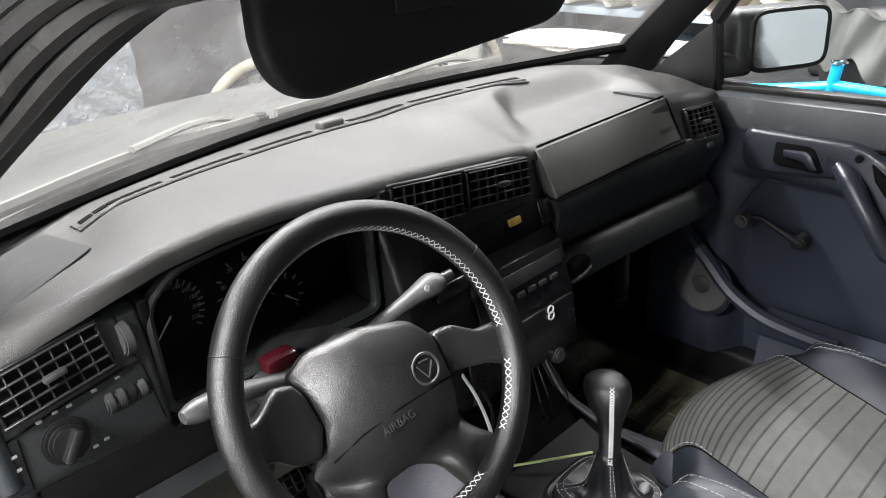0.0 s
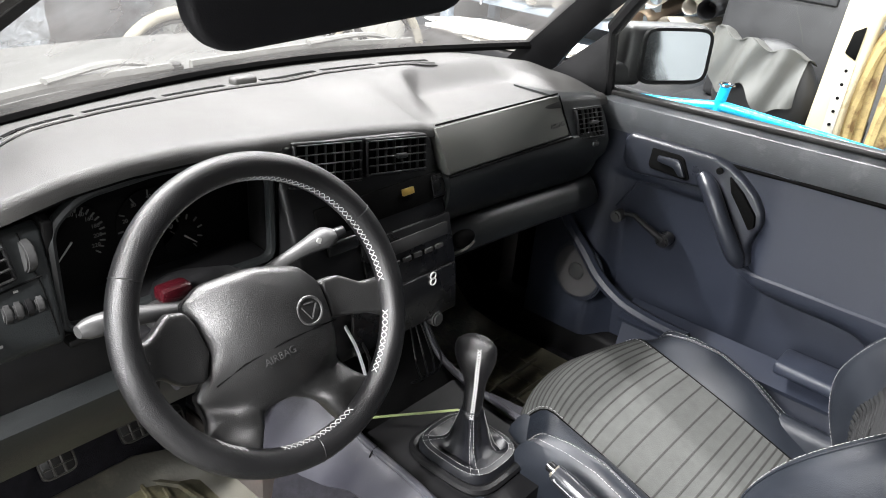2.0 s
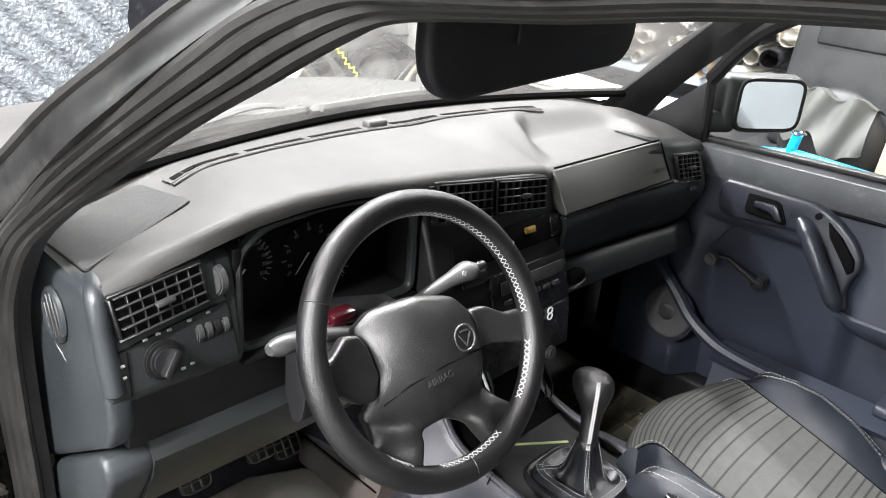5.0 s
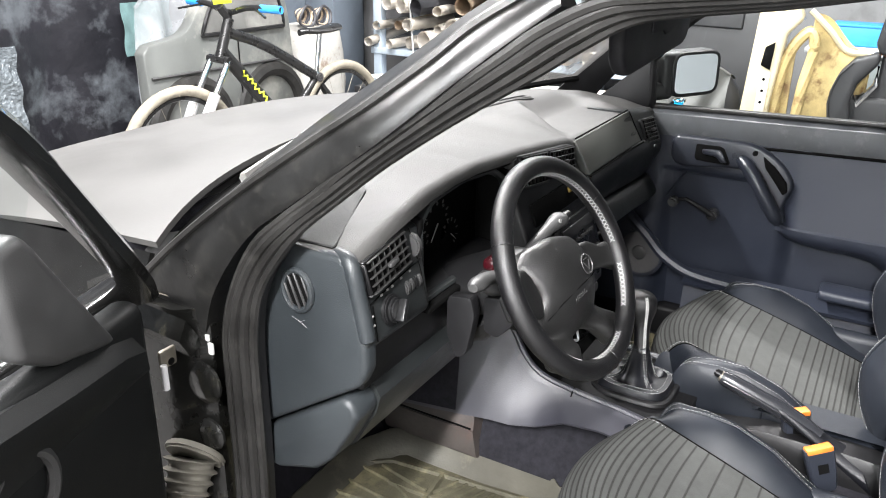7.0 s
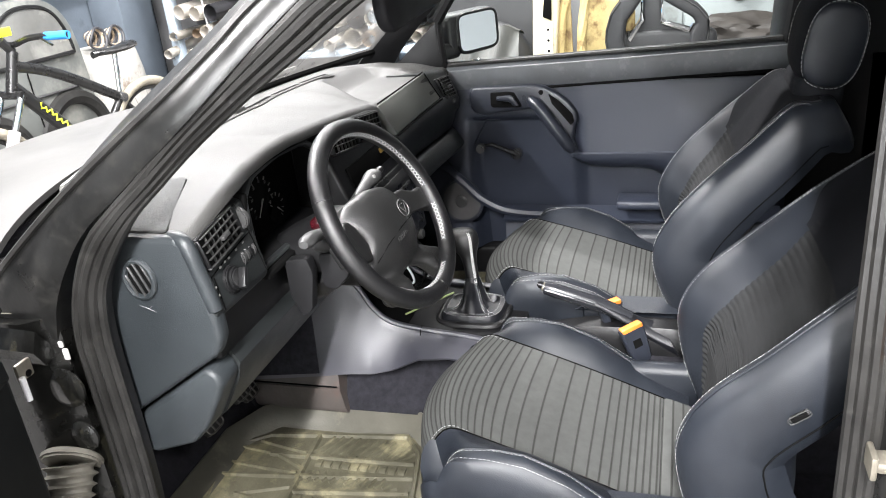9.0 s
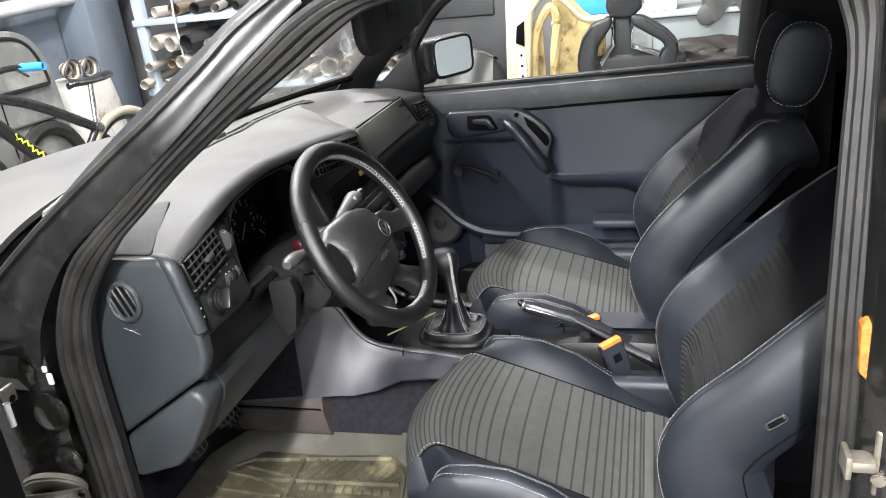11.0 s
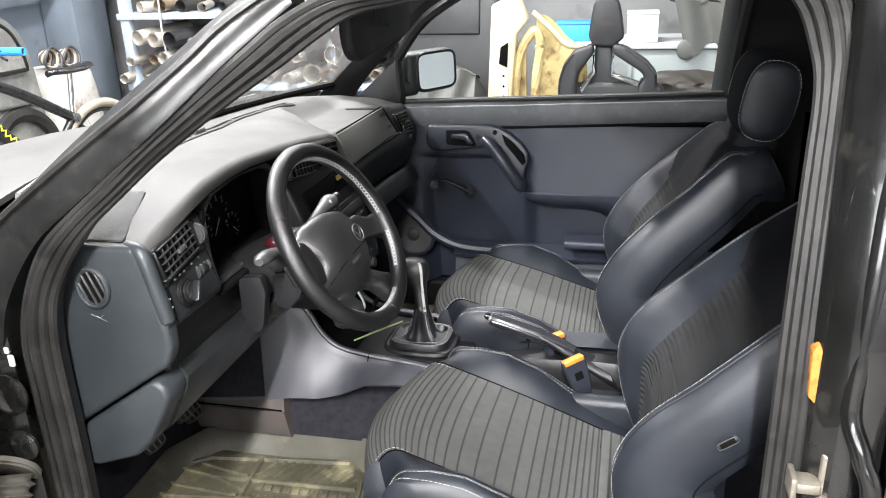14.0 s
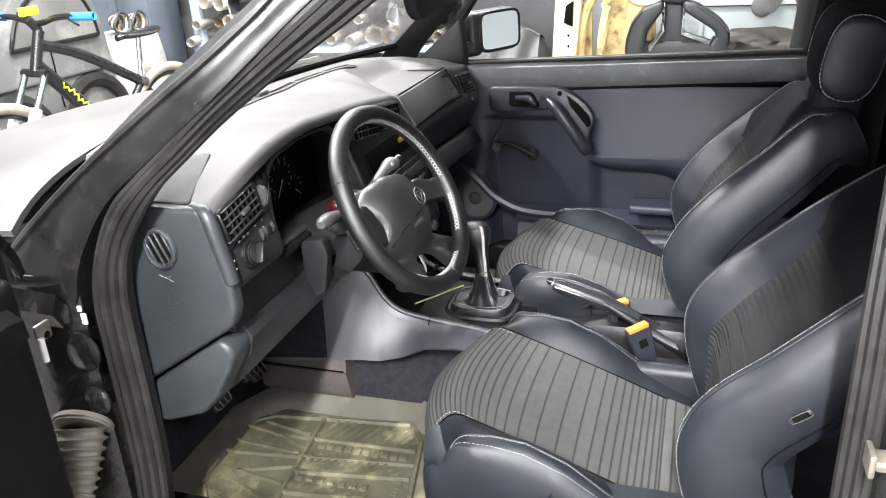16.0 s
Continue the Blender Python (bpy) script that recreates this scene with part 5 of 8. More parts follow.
            ring += [o - n * 0.02 + Vector((sx * 0.006, 0, 0)), o - n * 0.05 + Vector((sx * 0.010, 0, 0)), o - n * (thick - 0.03) + Vector((sx * 0.008, 0, 0)), o - n * thick - Vector((sx * 0.015, 0, 0)), rest(h, sx * 0.145) - n * (thick - 0.04)]
            rings.append(ring)
        p, d, n = at(1.0)
        last = rings[-1]
        m = sum(last, Vector()) / len(last)
        for f, g in ((0.94, 0.010), (0.8, 0.018), (0.55, 0.023)):
            rings.append([m + (q - m) * f + d * g for q in last])
        b = part("back_bolster", loft(rings), LEATHER, e, "black leather back bolster")
        for o0, o1 in ((0.204, 0.216), (0.226, 0.220)):
            ln = [rest(h, sx * lerp(o0, o1, h)) + at(h)[2] * 0.0005 for h in np.linspace(0.01, 0.97, 70)]
            part("stitching", stitches(ln, 0.005, 0.0022, 0.00034, (sx, 0, 0)), THREAD, b, "pale stitching")
        ln = [rest(h, sx * 0.223) + at(h)[2] * 0.0002 for h in np.linspace(0.01, 0.97, 60)]
        part("piping", tube(ln, 0.0015, 5), LEATHER, b)
        side = [rest(h, sx * 0.248) - at(h)[2] * lerp(0.115, 0.075, h) + Vector((sx * 0.0095, 0, 0)) for h in np.linspace(0.1, 0.95, 30)]
        part("side_seam", tube(side, 0.0014, 5), DARK, b)
    p, d, n = at(1.0)
    part("top_roll", loft([[rest(1.0, x) + d * (0.028 * math.sin(a)) - n * (0.05 - 0.05 * math.cos(a)) for a in (math.pi * k / 8 for k in range(9))] for x in np.linspace(-0.2, 0.2, 14)], closed_ring=False), CLOTH, e, "rounded cloth top edge")
    part("back_shell", sheet(lambda u, v: rest(v, lerp(-0.235, 0.235, u)) - at(v)[2] * (lerp(0.13, 0.09, v) + 0.015 * math.sin(math.pi * u)), 12, 16), LEATHER, e, "black leather seat back")
    # headrest on a short padded neck
    hc = Vector((cx, head_at[0], head_at[1]))
    tilt = Matrix.Rotation(radians(10), 4, "X")
    hm = Matrix.Translation(hc) @ tilt
    hb = bmesh.new()
    A, B, C = 0.124, 0.066, 0.098
    ball((0, 0, 0), 1, 1, 1, hb, 44, 28)
    for v in hb.verts:
        v.co = Vector((math.copysign(abs(v.co.x) ** 0.5, v.co.x) * A, math.copysign(abs(v.co.y) ** 0.72, v.co.y) * B, math.copysign(abs(v.co.z) ** 0.66, v.co.z) * C))
    head = part("headrest", moved(hb, hm), CLOTH, e, "rounded cloth headrest")
    part("neck", moved(rbox(-0.105, 0.105, -0.05, 0.05, -0.155, -0.075, 0.022, 4), hm), CLOTH, e, "short padded neck below the headrest")
    for sx in (-1, 1):
        def patch(f, k):
            a = 2 * math.pi * k / 48
            c, s = math.cos(a), math.sin(a)
            return Vector((0, 0.056 * f * math.copysign(abs(c) ** 0.78, c), 0.086 * f * math.copysign(abs(s) ** 0.72, s)))

        rings = [[patch(f, k) + Vector((sx * o, 0, 0)) for k in range(48)] for f, o in ((1.0, 0.112), (1.0, 0.118), (0.96, 0.1225), (0.8, 0.1265), (0.5, 0.129), (0.2, 0.130))]
        part("side_patch", moved(loft(rings), hm), LEATHER, head, "stitched leather side of the headrest")
        part("stitching", moved(stitches([patch(1.03, k) + Vector((sx * 0.1185, 0, 0)) for k in range(49)], 0.006, 0.003, 0.0007, (sx, 0, 0)), hm), THREAD, head, "pale stitching")
        part("headrest_post", tube([hc + Vector((sx * 0.055, 0.01, -0.14)), hc + Vector((sx * 0.055, 0, -0.05))], 0.006, 8), HARD, e)
    return e


P_CREST = [(-0.53, 0.37), (-0.49, 0.44), (-0.455, 0.52), (-0.445, 0.593), (-0.468, 0.655), (-0.51, 0.715), (-0.575, 0.782), (-0.645, 0.845), (-0.71, 0.905), (-0.765, 0.938)]
D_CREST = [(-0.545, 0.37), (-0.515, 0.455), (-0.502, 0.545), (-0.517, 0.605), (-0.555, 0.66), (-0.62, 0.72), (-0.69, 0.785), (-0.765, 0.852), (-0.83, 0.905), (-0.88, 0.935)]
seat("front_seat", 0.278, -0.02, 0.53, -0.49, 0.40, P_CREST, (-0.80, 1.018), "black leather and striped grey cloth passenger seat")
seat("front_seat", -0.372, -0.04, 0.525, -0.51, 0.365, D_CREST, (-0.925, 1.015), "black leather and striped grey cloth driver seat beside the open door")

# rear bench behind
bench = thing("rear_bench", (0, -1.5, 0.235), "dark cloth rear bench in shadow behind the front seats", "car seat")
part("bench_cushion", rbox(-0.62, 0.62, -1.75, -1.2, 0.3, 0.5, 0.05, 3), CLOTH, bench)
part("bench_back", moved(rbox(-0.62, 0.62, -0.08, 0.08, 0, 0.55, 0.05, 3), pose(0, -1.75, 0.45, 15)), CLOTH, bench)

# ---- passenger door ----
pdoor = thing("passenger_door", (0.7, -0.25, 0.3), "closed passenger door with dark blue-grey card, grip and window crank", "car door")


def card(u, v):
    """The door card: an upper field that leans out to the armrest, and below it a field that falls back out of the light."""
    y = lerp(0.30, -0.79, u)
    z = lerp(0.33, 0.86, v)
    back = smooth01((-0.185 - y) / 0.05)
    fore = 1 - smooth01((y - 0.09) / 0.05)
    front = 0.646 + smooth01((0.775 - z) / 0.02) * (0.012 + 0.14 * max(0.0, 0.77 - z)) * fore
    up = 0.630 + 0.014 * min(1.0, max(0.0, (z - 0.655) / 0.195))
    rear = lerp(up, 0.712 + 0.05 * max(0.0, 0.64 - z), smooth01((0.652 - z) / 0.012))
    return (lerp(front, rear, back), y, z)


part("door_card", sheet(card, 90, 100, 0.008), DOORCARD, pdoor, "dark blue-grey vinyl door card")
part("upper_trim", loft([[(0.662, y, z - 0.083), (0.640, y, z - 0.078), (0.632, y, z - 0.045), (0.640, y, z - 0.012), (0.665, y, z), (0.70, y, z - 0.004), (0.70, y, z - 0.08)] for y, z in ((0.20, 0.921), (-0.2, 0.932), (-0.5, 0.942), (-0.79, 0.951))]), DOORTOP, pdoor, "padded door top, shiny with wear")
part("door_shell", rbox(0.735, 0.80, -0.80, 0.42, 0.25, 0.905, 0.02, 2), PAINT, pdoor, "black outer door skin")
part("trim_groove", tube([(0.640, 0.05, 0.846), (0.638, -0.4, 0.862), (0.638, -0.78, 0.875)], 0.0045, 6), DARK, pdoor)
# handle bezel and diagonal grip
bz = [(0.108, 0.845), (0.095, 0.862), (-0.095, 0.864), (-0.125, 0.856), (-0.158, 0.838), (-0.19, 0.812), (-0.212, 0.782), (-0.216, 0.757), (-0.205, 0.73), (-0.198, 0.70), (-0.214, 0.665), (-0.195, 0.66), (-0.165, 0.705), (-0.131, 0.75), (-0.105, 0.782), (-0.08, 0.792), (0.07, 0.776), (0.092, 0.782), (0.106, 0.80)]
ARM = ((-0.79, 0.40), (-0.56, 0.40), (-0.51, 0.44), (-0.492, 0.48), (-0.478, 0.52), (-0.458, 0.553), (-0.425, 0.574), (-0.37, 0.582), (-0.30, 0.583), (-0.25, 0.590), (-0.22, 0.602), (-0.20, 0.622), (-0.188, 0.648))


def arm_ring(y):
    """A cut through the armrest: a crisp upper edge, a full front that curls under to a dark hollow."""
    zb = table(y, ARM)
    out = 0.012 * (1 - smooth01((-0.186 - y) / 0.05))
    return [(0.652, y, 0.660), (0.634 + out, y, 0.659), (0.622 + out, y, 0.6575), (0.618 + out, y, 0.653)] + [(0.6175 + out + (0.098 - out) * t ** 2.0, y, lerp(0.644, zb, 1 - (1 - t) ** 1.15)) for t in (0.1, 0.25, 0.4, 0.55, 0.7, 0.82, 0.92, 1.0)] + [(0.727, y, zb), (0.727, y, 0.66)]


part("armrest", loft([arm_ring(y) for y in np.concatenate([np.linspace(-0.189, -0.26, 10), np.linspace(-0.28, -0.42, 8), np.linspace(-0.43, -0.52, 14), np.linspace(-0.56, -0.79, 5)])]), DOORCARD, pdoor, "moulded armrest over a curved hollow")
part("tray_ledge", rbox(0.568, 0.65, -0.478, -0.325, 0.495, 0.522, 0.009, 3), DOORCARD, pdoor, "shiny ledge in the hollow")
# hand slot and handle recess are raised prisms with shade in their colour
part("grip_slot", prism([(-0.132, 0.836), (-0.165, 0.812), (-0.199, 0.775), (-0.204, 0.752), (-0.194, 0.742), (-0.168, 0.775), (-0.142, 0.806)], "x", 0.614, 0.63, 0.003), DARK, pdoor, "dark hand slot")
part("grip_panel", prism(bz, "x", 0.622, 0.66, 0.012, 5), GRIP, pdoor, "black grip moulding")
part("handle_recess", prism([(0.040, 0.845), (-0.020, 0.846), (-0.032, 0.842), (-0.052, 0.804), (-0.046, 0.798), (0.036, 0.801), (0.042, 0.808)], "x", 0.6185, 0.63, 0.003, 2), DARK, pdoor, "dark handle recess")
part("inner_handle", prism([(0.022, 0.835), (-0.022, 0.838), (-0.030, 0.832), (-0.046, 0.806), (-0.030, 0.804), (-0.016, 0.818), (0.022, 0.822)], "x", 0.611, 0.6188, 0.004, 2), GRIP, pdoor, "black door opener")
part("grip_bar", tube(spline([(0.622, -0.075, 0.822), (0.608, -0.103, 0.802), (0.600, -0.132, 0.766), (0.601, -0.158, 0.728), (0.608, -0.182, 0.69), (0.620, -0.195, 0.665)], 5), [0.012, 0.014, 0.0155, 0.017, 0.018] + [0.0185] * 16 + [0.018, 0.017, 0.015, 0.013, 0.011], 14), GRIP, pdoor, "black pull grip")
part("grip_screw", disc((0.613, -0.112, 0.843), (-1, 0, 0), 0.007, 0.004, 12), DARK, pdoor)
part("card_crease", tube(spline([(0.650, 0.108, 0.68), (0.650, 0.068, 0.750), (0.650, 0.04, 0.757), (0.650, -0.085, 0.761), (0.651, -0.12, 0.735), (0.652, -0.178, 0.668)], 5), 0.003, 6), DOORCARD, pdoor, "raised edge of the lower card field")
part("crank", tube([(0.622, -0.026, 0.653), (0.617, -0.01, 0.664), (0.614, 0.045, 0.689), (0.616, 0.074, 0.684)], [0.0085, 0.008, 0.006, 0.0055], 8), CONTOP, pdoor, "black window crank")
part("crank_knob", disc((0.622, 0.078, 0.680), (-1, 0, 0), 0.0135, 0.032, 16, 0.005), GREY, pdoor)
part("crank_boss", disc((0.652, -0.026, 0.653), (-1, 0, 0), 0.015, 0.036, 16, 0.004), GLOSSP, pdoor)
part("door_pocket", loft([[(0.62, y, 0.44), (0.588, y, 0.448), (0.584, y, 0.458), (0.605, y, 0.466), (0.655, y, 0.48), (0.655, y, 0.34), (0.60, y, 0.34)] for y in (0.02, -0.1, -0.3, -0.55, -0.78)]), DOORCARD, pdoor, "long moulded door pocket")
part("pocket_sweep", tube(spline([(0.62, 0.215, 0.635), (0.608, 0.184, 0.609), (0.60, 0.138, 0.571), (0.598, 0.09, 0.523), (0.598, 0.026, 0.488), (0.596, -0.043, 0.476), (0.59, -0.14, 0.474)], 6), 0.015, 8), DOORCARD, pdoor, "swept front edge of the pocket")
spk = part("loudspeaker", disc((0.625, 0.155, 0.505), (-1, 0.12, 0.05), 0.072, 0.012, 32, 0.004), GRIP, pdoor, "round dark loudspeaker")
part("cone", disc((0.617, 0.156, 0.506), (-1, 0.12, 0.05), 0.062, 0.004, 32), surf("speaker_cone", (0.06, 0.058, 0.058, 1), 0.6, 0, 0.2, 20, 0.2), spk, "dull brown-grey cone")
part("dust_cap", ball((0.613, 0.157, 0.506), 0.006, 0.022, 0.022), GREY, spk)
# window, frame and mirror
gl = part("window_pane", sheet(lambda u, v: (lerp(0.672, 0.672 - 0.36 * 0.36, v), lerp(0.185, -0.77, u), lerp(0.90 + 0.03 * u, 1.28, v)), 6, 4), SIDEGLASS, pdoor, "clear side window")
gl.visible_shadow = False
part("window_seal", moved(rbox(-0.022, 0.006, -0.49, 0.49, -0.006, 0.006, 0.004), Matrix.Translation((0.678, -0.30, 0.939)) @ Matrix.Rotation(-0.0316, 4, "X")), RUBBER, pdoor, "black window seal")
part("mirror_triangle", prism([(0.185, 0.905), (0.185, 1.062), (0.235, 1.02), (0.37, 0.905)], "x", 0.645, 0.665, 0.004), HARD, pdoor, "black triangle behind the mirror")
part("window_post", tube([(0.665, 0.185, 0.91), (0.630, 0.183, 1.06)], 0.011, 8), HARD, pdoor)
part("frame_top", tube(spline([(0.630, 0.184, 1.06), (0.60, 0.11, 1.15), (0.572, 0.03, 1.21), (0.55, -0.1, 1.27), (0.54, -0.3, 1.295), (0.54, -0.8, 1.295)], 5), 0.016, 8), HARD, pdoor, "black window frame")
part("frame_rear", tube([(0.667, -0.775, 0.94), (0.61, -0.785, 1.12), (0.545, -0.80, 1.295)], 0.02, 8), HARD, pdoor)
mc = Vector((0.775, 0.105, 1.005))
mr_ = facing(mc, (0.86, -0.50, 0.0), (0.02, 0.02, 1))
mb = moved(rbox(-0.118, 0.090, -0.004, 0.07, -0.061, 0.063, 0.022, 4), mr_)
mirror = part("door_mirror", mb, GREY, pdoor, "dull grey door mirror housing")
part("mirror_rim", moved(tube([(0.085 * math.copysign(abs(math.cos(a)) ** 0.35, math.cos(a)), -0.004, 0.057 * math.copysign(abs(math.sin(a)) ** 0.35, math.sin(a))) for a in (2 * math.pi * (k + 0.5) / 40 for k in range(40))], 0.006, 6, True, up=(0, 1, 0)), mr_), HARD, mirror)
part("mirror_glass", moved(rbox(-0.08, 0.08, -0.007, -0.0045, -0.053, 0.053, 0.0), mr_), MIRROR, mirror, "silvered mirror glass", False)
part("mirror_arm", moved(rbox(-0.15, -0.07, 0.0, 0.05, -0.068, -0.02, 0.015, 3), mr_), GREY, mirror)

# ---- centre console, gear lever, handbrake ----
cons = thing("centre_console", (-0.02, 0.0, 0.235), "grey plastic centre console with rising front sides", "console")
top = [(-0.145, -0.14, 0.448), (-0.138, -0.03, 0.462), (-0.138, 0.06, 0.472), (-0.138, 0.134, 0.488), (-0.139, 0.174, 0.522), (-0.14, 0.21, 0.582), (-0.145, 0.27, 0.64), (-0.15, 0.36, 0.69), (-0.155, 0.50, 0.72)]
FOOT = ((-0.14, 0.425), (-0.02, 0.437), (0.06, 0.428), (0.12, 0.396), (0.177, 0.380), (0.234, 0.378), (0.5, 0.35))


def side(sx):
    line = spline([(x if sx < 0 else -x - 0.02, y, z) for x, y, z in top], 6)

    def f(u, v):
        k = u * (len(line) - 1)
        i = min(len(line) - 2, int(k))
        p = line[i].lerp(line[i + 1], k - i)
        return (p.x + sx * (0.004 + 0.056 * v ** 1.4) * smooth01(v * 8), p.y, lerp(p.z, table(p.y, FOOT), v))
    return f


for sx in (-1, 1):
    flank = part("console_side", sheet(side(sx), 48, 16, 0.006), CONSOLE, cons, "scuffed grey-violet console side")
    edge = [Vector(side(sx)(u, 0)) + Vector((0, 0, 0.001)) for u in np.linspace(0, 0.8, 40)]
    part("rounded_edge", tube(edge, 0.0065, 8), CONSOLE, flank, "rounded upper edge of the console side")
# added sheet in dark carpet colour that deepens the shade on the console's front
part("front_shade_sheet", sheet(lambda u, v: tuple(Vector(side(-1)(lerp(0.835, 0.995, u) - 0.03 * v * (1 - u), lerp(0.03, 0.97, v))) + Vector((-0.004, 0, 0))), 20, 12, 0.003), CARPET, cons, "dark sheet added for the shade on the front of the console side")
part("console_top", loft([[(-0.138, y, z), (-0.12, y, z + 0.006), (0.10, y, z + 0.006), (0.118, y, z), (0.118, y, z - 0.04), (-0.138, y, z - 0.04)] for y, z in ((-0.16, 0.44), (-0.03, 0.446), (0.066, 0.456), (0.10, 0.468))]), CONTOP, cons, "black console top round the gear lever")
# solid tray, its hollow suggested by near-black shade colour
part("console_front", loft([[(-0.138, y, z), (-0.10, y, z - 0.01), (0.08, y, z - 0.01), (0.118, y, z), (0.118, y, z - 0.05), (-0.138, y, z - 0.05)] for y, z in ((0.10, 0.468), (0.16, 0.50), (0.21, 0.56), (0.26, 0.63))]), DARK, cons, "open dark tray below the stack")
part("console_seam", tube([(-0.134, 0.06, 0.4795), (-0.1405, 0.061, 0.478), (-0.1465, 0.062, 0.47), (-0.148, 0.063, 0.462)], 0.0016, 4), DARK, cons)
cable = thing("cable", (0.0, 0.12, 0.46), "thin yellow-green cable lying across the console", "cable")
part("cable_core", tube(spline([(-0.097, 0.112, 0.487), (-0.06, 0.088, 0.486), (-0.01, 0.056, 0.484), (0.035, 0.030, 0.481)], 6), 0.0022, 6), WIRE, cable)
for k in range(4):
    part("wire", tube(spline([(-0.02 + 0.012 * k, 0.11, 0.64), (-0.03 + 0.02 * k, 0.08, 0.58), (0.01 + 0.015 * k, 0.10, 0.52), (0.03 + 0.012 * k, 0.14, 0.48)], 5), 0.0018, 5), HARD, cable)

lw = thing("loose_wires", (-0.18, 0.09, 0.60), "loose white and blue wires hanging below the dash", "wires")
part("white_wire", tube(spline([(-0.165, 0.12, 0.70), (-0.166, 0.088, 0.672), (-0.172, 0.06, 0.64), (-0.176, 0.05, 0.615), (-0.16, 0.07, 0.60)], 6), 0.0028, 6), FORK, lw, "white wire")
part("blue_wire", tube(spline([(-0.20, 0.085, 0.635), (-0.205, 0.065, 0.62), (-0.20, 0.06, 0.60)], 6), 0.0035, 6), BLUE, lw, "blue plug and wire")
part("black_wire", tube(spline([(-0.15, 0.13, 0.70), (-0.14, 0.09, 0.65), (-0.12, 0.10, 0.60), (-0.10, 0.12, 0.56)], 6), 0.0028, 6), HARD, lw, "black wire")

gear = thing("gear_lever", (-0.035, 0.0, 0.452), "black leather gear lever with stitched knob and gaiter", "gear lever")
KNOB = ((0.545, 0.0135, 0.0135, 0.0), (0.565, 0.0135, 0.0136, 0.0), (0.585, 0.0138, 0.0142, 0.001), (0.60, 0.0148, 0.0160, 0.002), (0.612, 0.0172, 0.0200, 0.004), (0.624, 0.0212, 0.0262, 0.007), (0.636, 0.0242, 0.0308, 0.009), (0.647, 0.0250, 0.0322, 0.010), (0.656, 0.0238, 0.0305, 0.010), (0.663, 0.0190, 0.0245, 0.009), (0.6665, 0.0100, 0.0130, 0.009), (0.667, 0.002, 0.003, 0.009))
levels = [np.interp(np.linspace(0.545, 0.667, 34), [r[0] for r in KNOB], [r[c] for r in KNOB]) for c in range(4)]
axis = [Vector((lerp(-0.024, 0.0, (z - 0.545) / 0.122), lerp(-0.039, -0.026, (z - 0.545) / 0.122) + f, z)) for z, f in zip(levels[0], levels[3])]
part("knob", loft([[c + Vector((1.16 * a * math.cos(q), 1.16 * b * math.sin(q), 0)) for q in (2 * math.pi * k / 26 for k in range(26))] for c, a, b in zip(axis, levels[1], levels[2])]), RIM, gear, "bulbous black leather knob")
zig = bmesh.new()
way = Vector((-0.78, -0.62, 0.0))
seam = [c + Vector((way.x * (1.16 * a + 0.0005), way.y * (1.16 * b + 0.0005), 0.0006)) for c, a, b in zip(axis, levels[1], levels[2])]
for a, b in zip(seam, seam[1:-1]):
    d = (b - a).normalized().cross(way).normalized() * 0.0032
    for s in (1, -1):
        tube([a - d * s, (a + b) / 2 + way * 0.0008, b + d * s], 0.00085, 4, bm=zig, caps=False)
part("stitching", zig, THREAD, gear, "white cross stitching")
GX, GY = -0.014, -0.034
gp = []
for z, w, l in ((0.455, 0.066, 0.076), (0.466, 0.066, 0.076), (0.477, 0.061, 0.071), (0.4795, 0.053, 0.062), (0.475, 0.044, 0.052), (0.474, 0.036, 0.042), (0.482, 0.029, 0.033), (0.495, 0.0245, 0.027), (0.512, 0.0215, 0.023), (0.532, 0.019, 0.0195), (0.548, 0.0168, 0.0168), (0.556, 0.0150, 0.0150)):
    t = (z - 0.455) / 0.101
    c = Vector((lerp(GX, -0.021, t), lerp(GY, -0.037, t), z))
    ring = []
    for k in range(64):
        a = 2 * math.pi * k / 64
        loose = smooth01((0.056 - w) / 0.02) * smooth01((0.556 - z) / 0.05)
        fold = (0.16 * math.cos(4 * a + math.pi) + 0.06 * math.sin(7 * a + 40 * z) + 0.04 * math.sin(11 * a + 2)) * loose
        sag = 0.006 * math.sin(3 * a + 1) + 0.004 * math.sin(5 * a + 2)
        ring.append(c + Vector((w * math.copysign(abs(math.cos(a)) ** 0.6, math.cos(a)), l * math.copysign(abs(math.sin(a)) ** 0.6, math.sin(a)), 0)) * (1 + fold) + Vector((0, 0, sag * smooth01((0.056 - w) / 0.02) * smooth01((w - 0.024) / 0.01))))
    gp.append(ring)
part("gaiter", loft(gp), GAITER, gear, "folded black leather gaiter")
part("gaiter_frame", tube([(GX + 0.070 * math.copysign(abs(math.cos(a)) ** 0.45, math.cos(a)), GY + 0.080 * math.copysign(abs(math.sin(a)) ** 0.45, math.sin(a)), 0.456) for a in (2 * math.pi * (k + 0.5) / 48 for k in range(48))], 0.009, 8, True), HARD, gear, "black plastic frame round the gaiter")
for r, up in ((2, 0.0004), (3, 0.0006)):
    part("stitching", stitches([q + Vector((0, 0, up)) for q in gp[r] + gp[r][:1]], 0.0042, 0.0022, 0.00035, (0, 0, 1)), THREAD, gear, "white stitching round the gaiter edge")
for k in (8, 24, 40, 56):
    for o in (-2, 1):
        part("stitching", stitches([r[(k + o) % 64] + (r[(k + o) % 64] - sum(r, Vector()) / 64) * 0.03 for r in gp[2:-1]], 0.004, 0.0022, 0.00035, (0, 0, 1)), THREAD, gear, "white twin stitching")
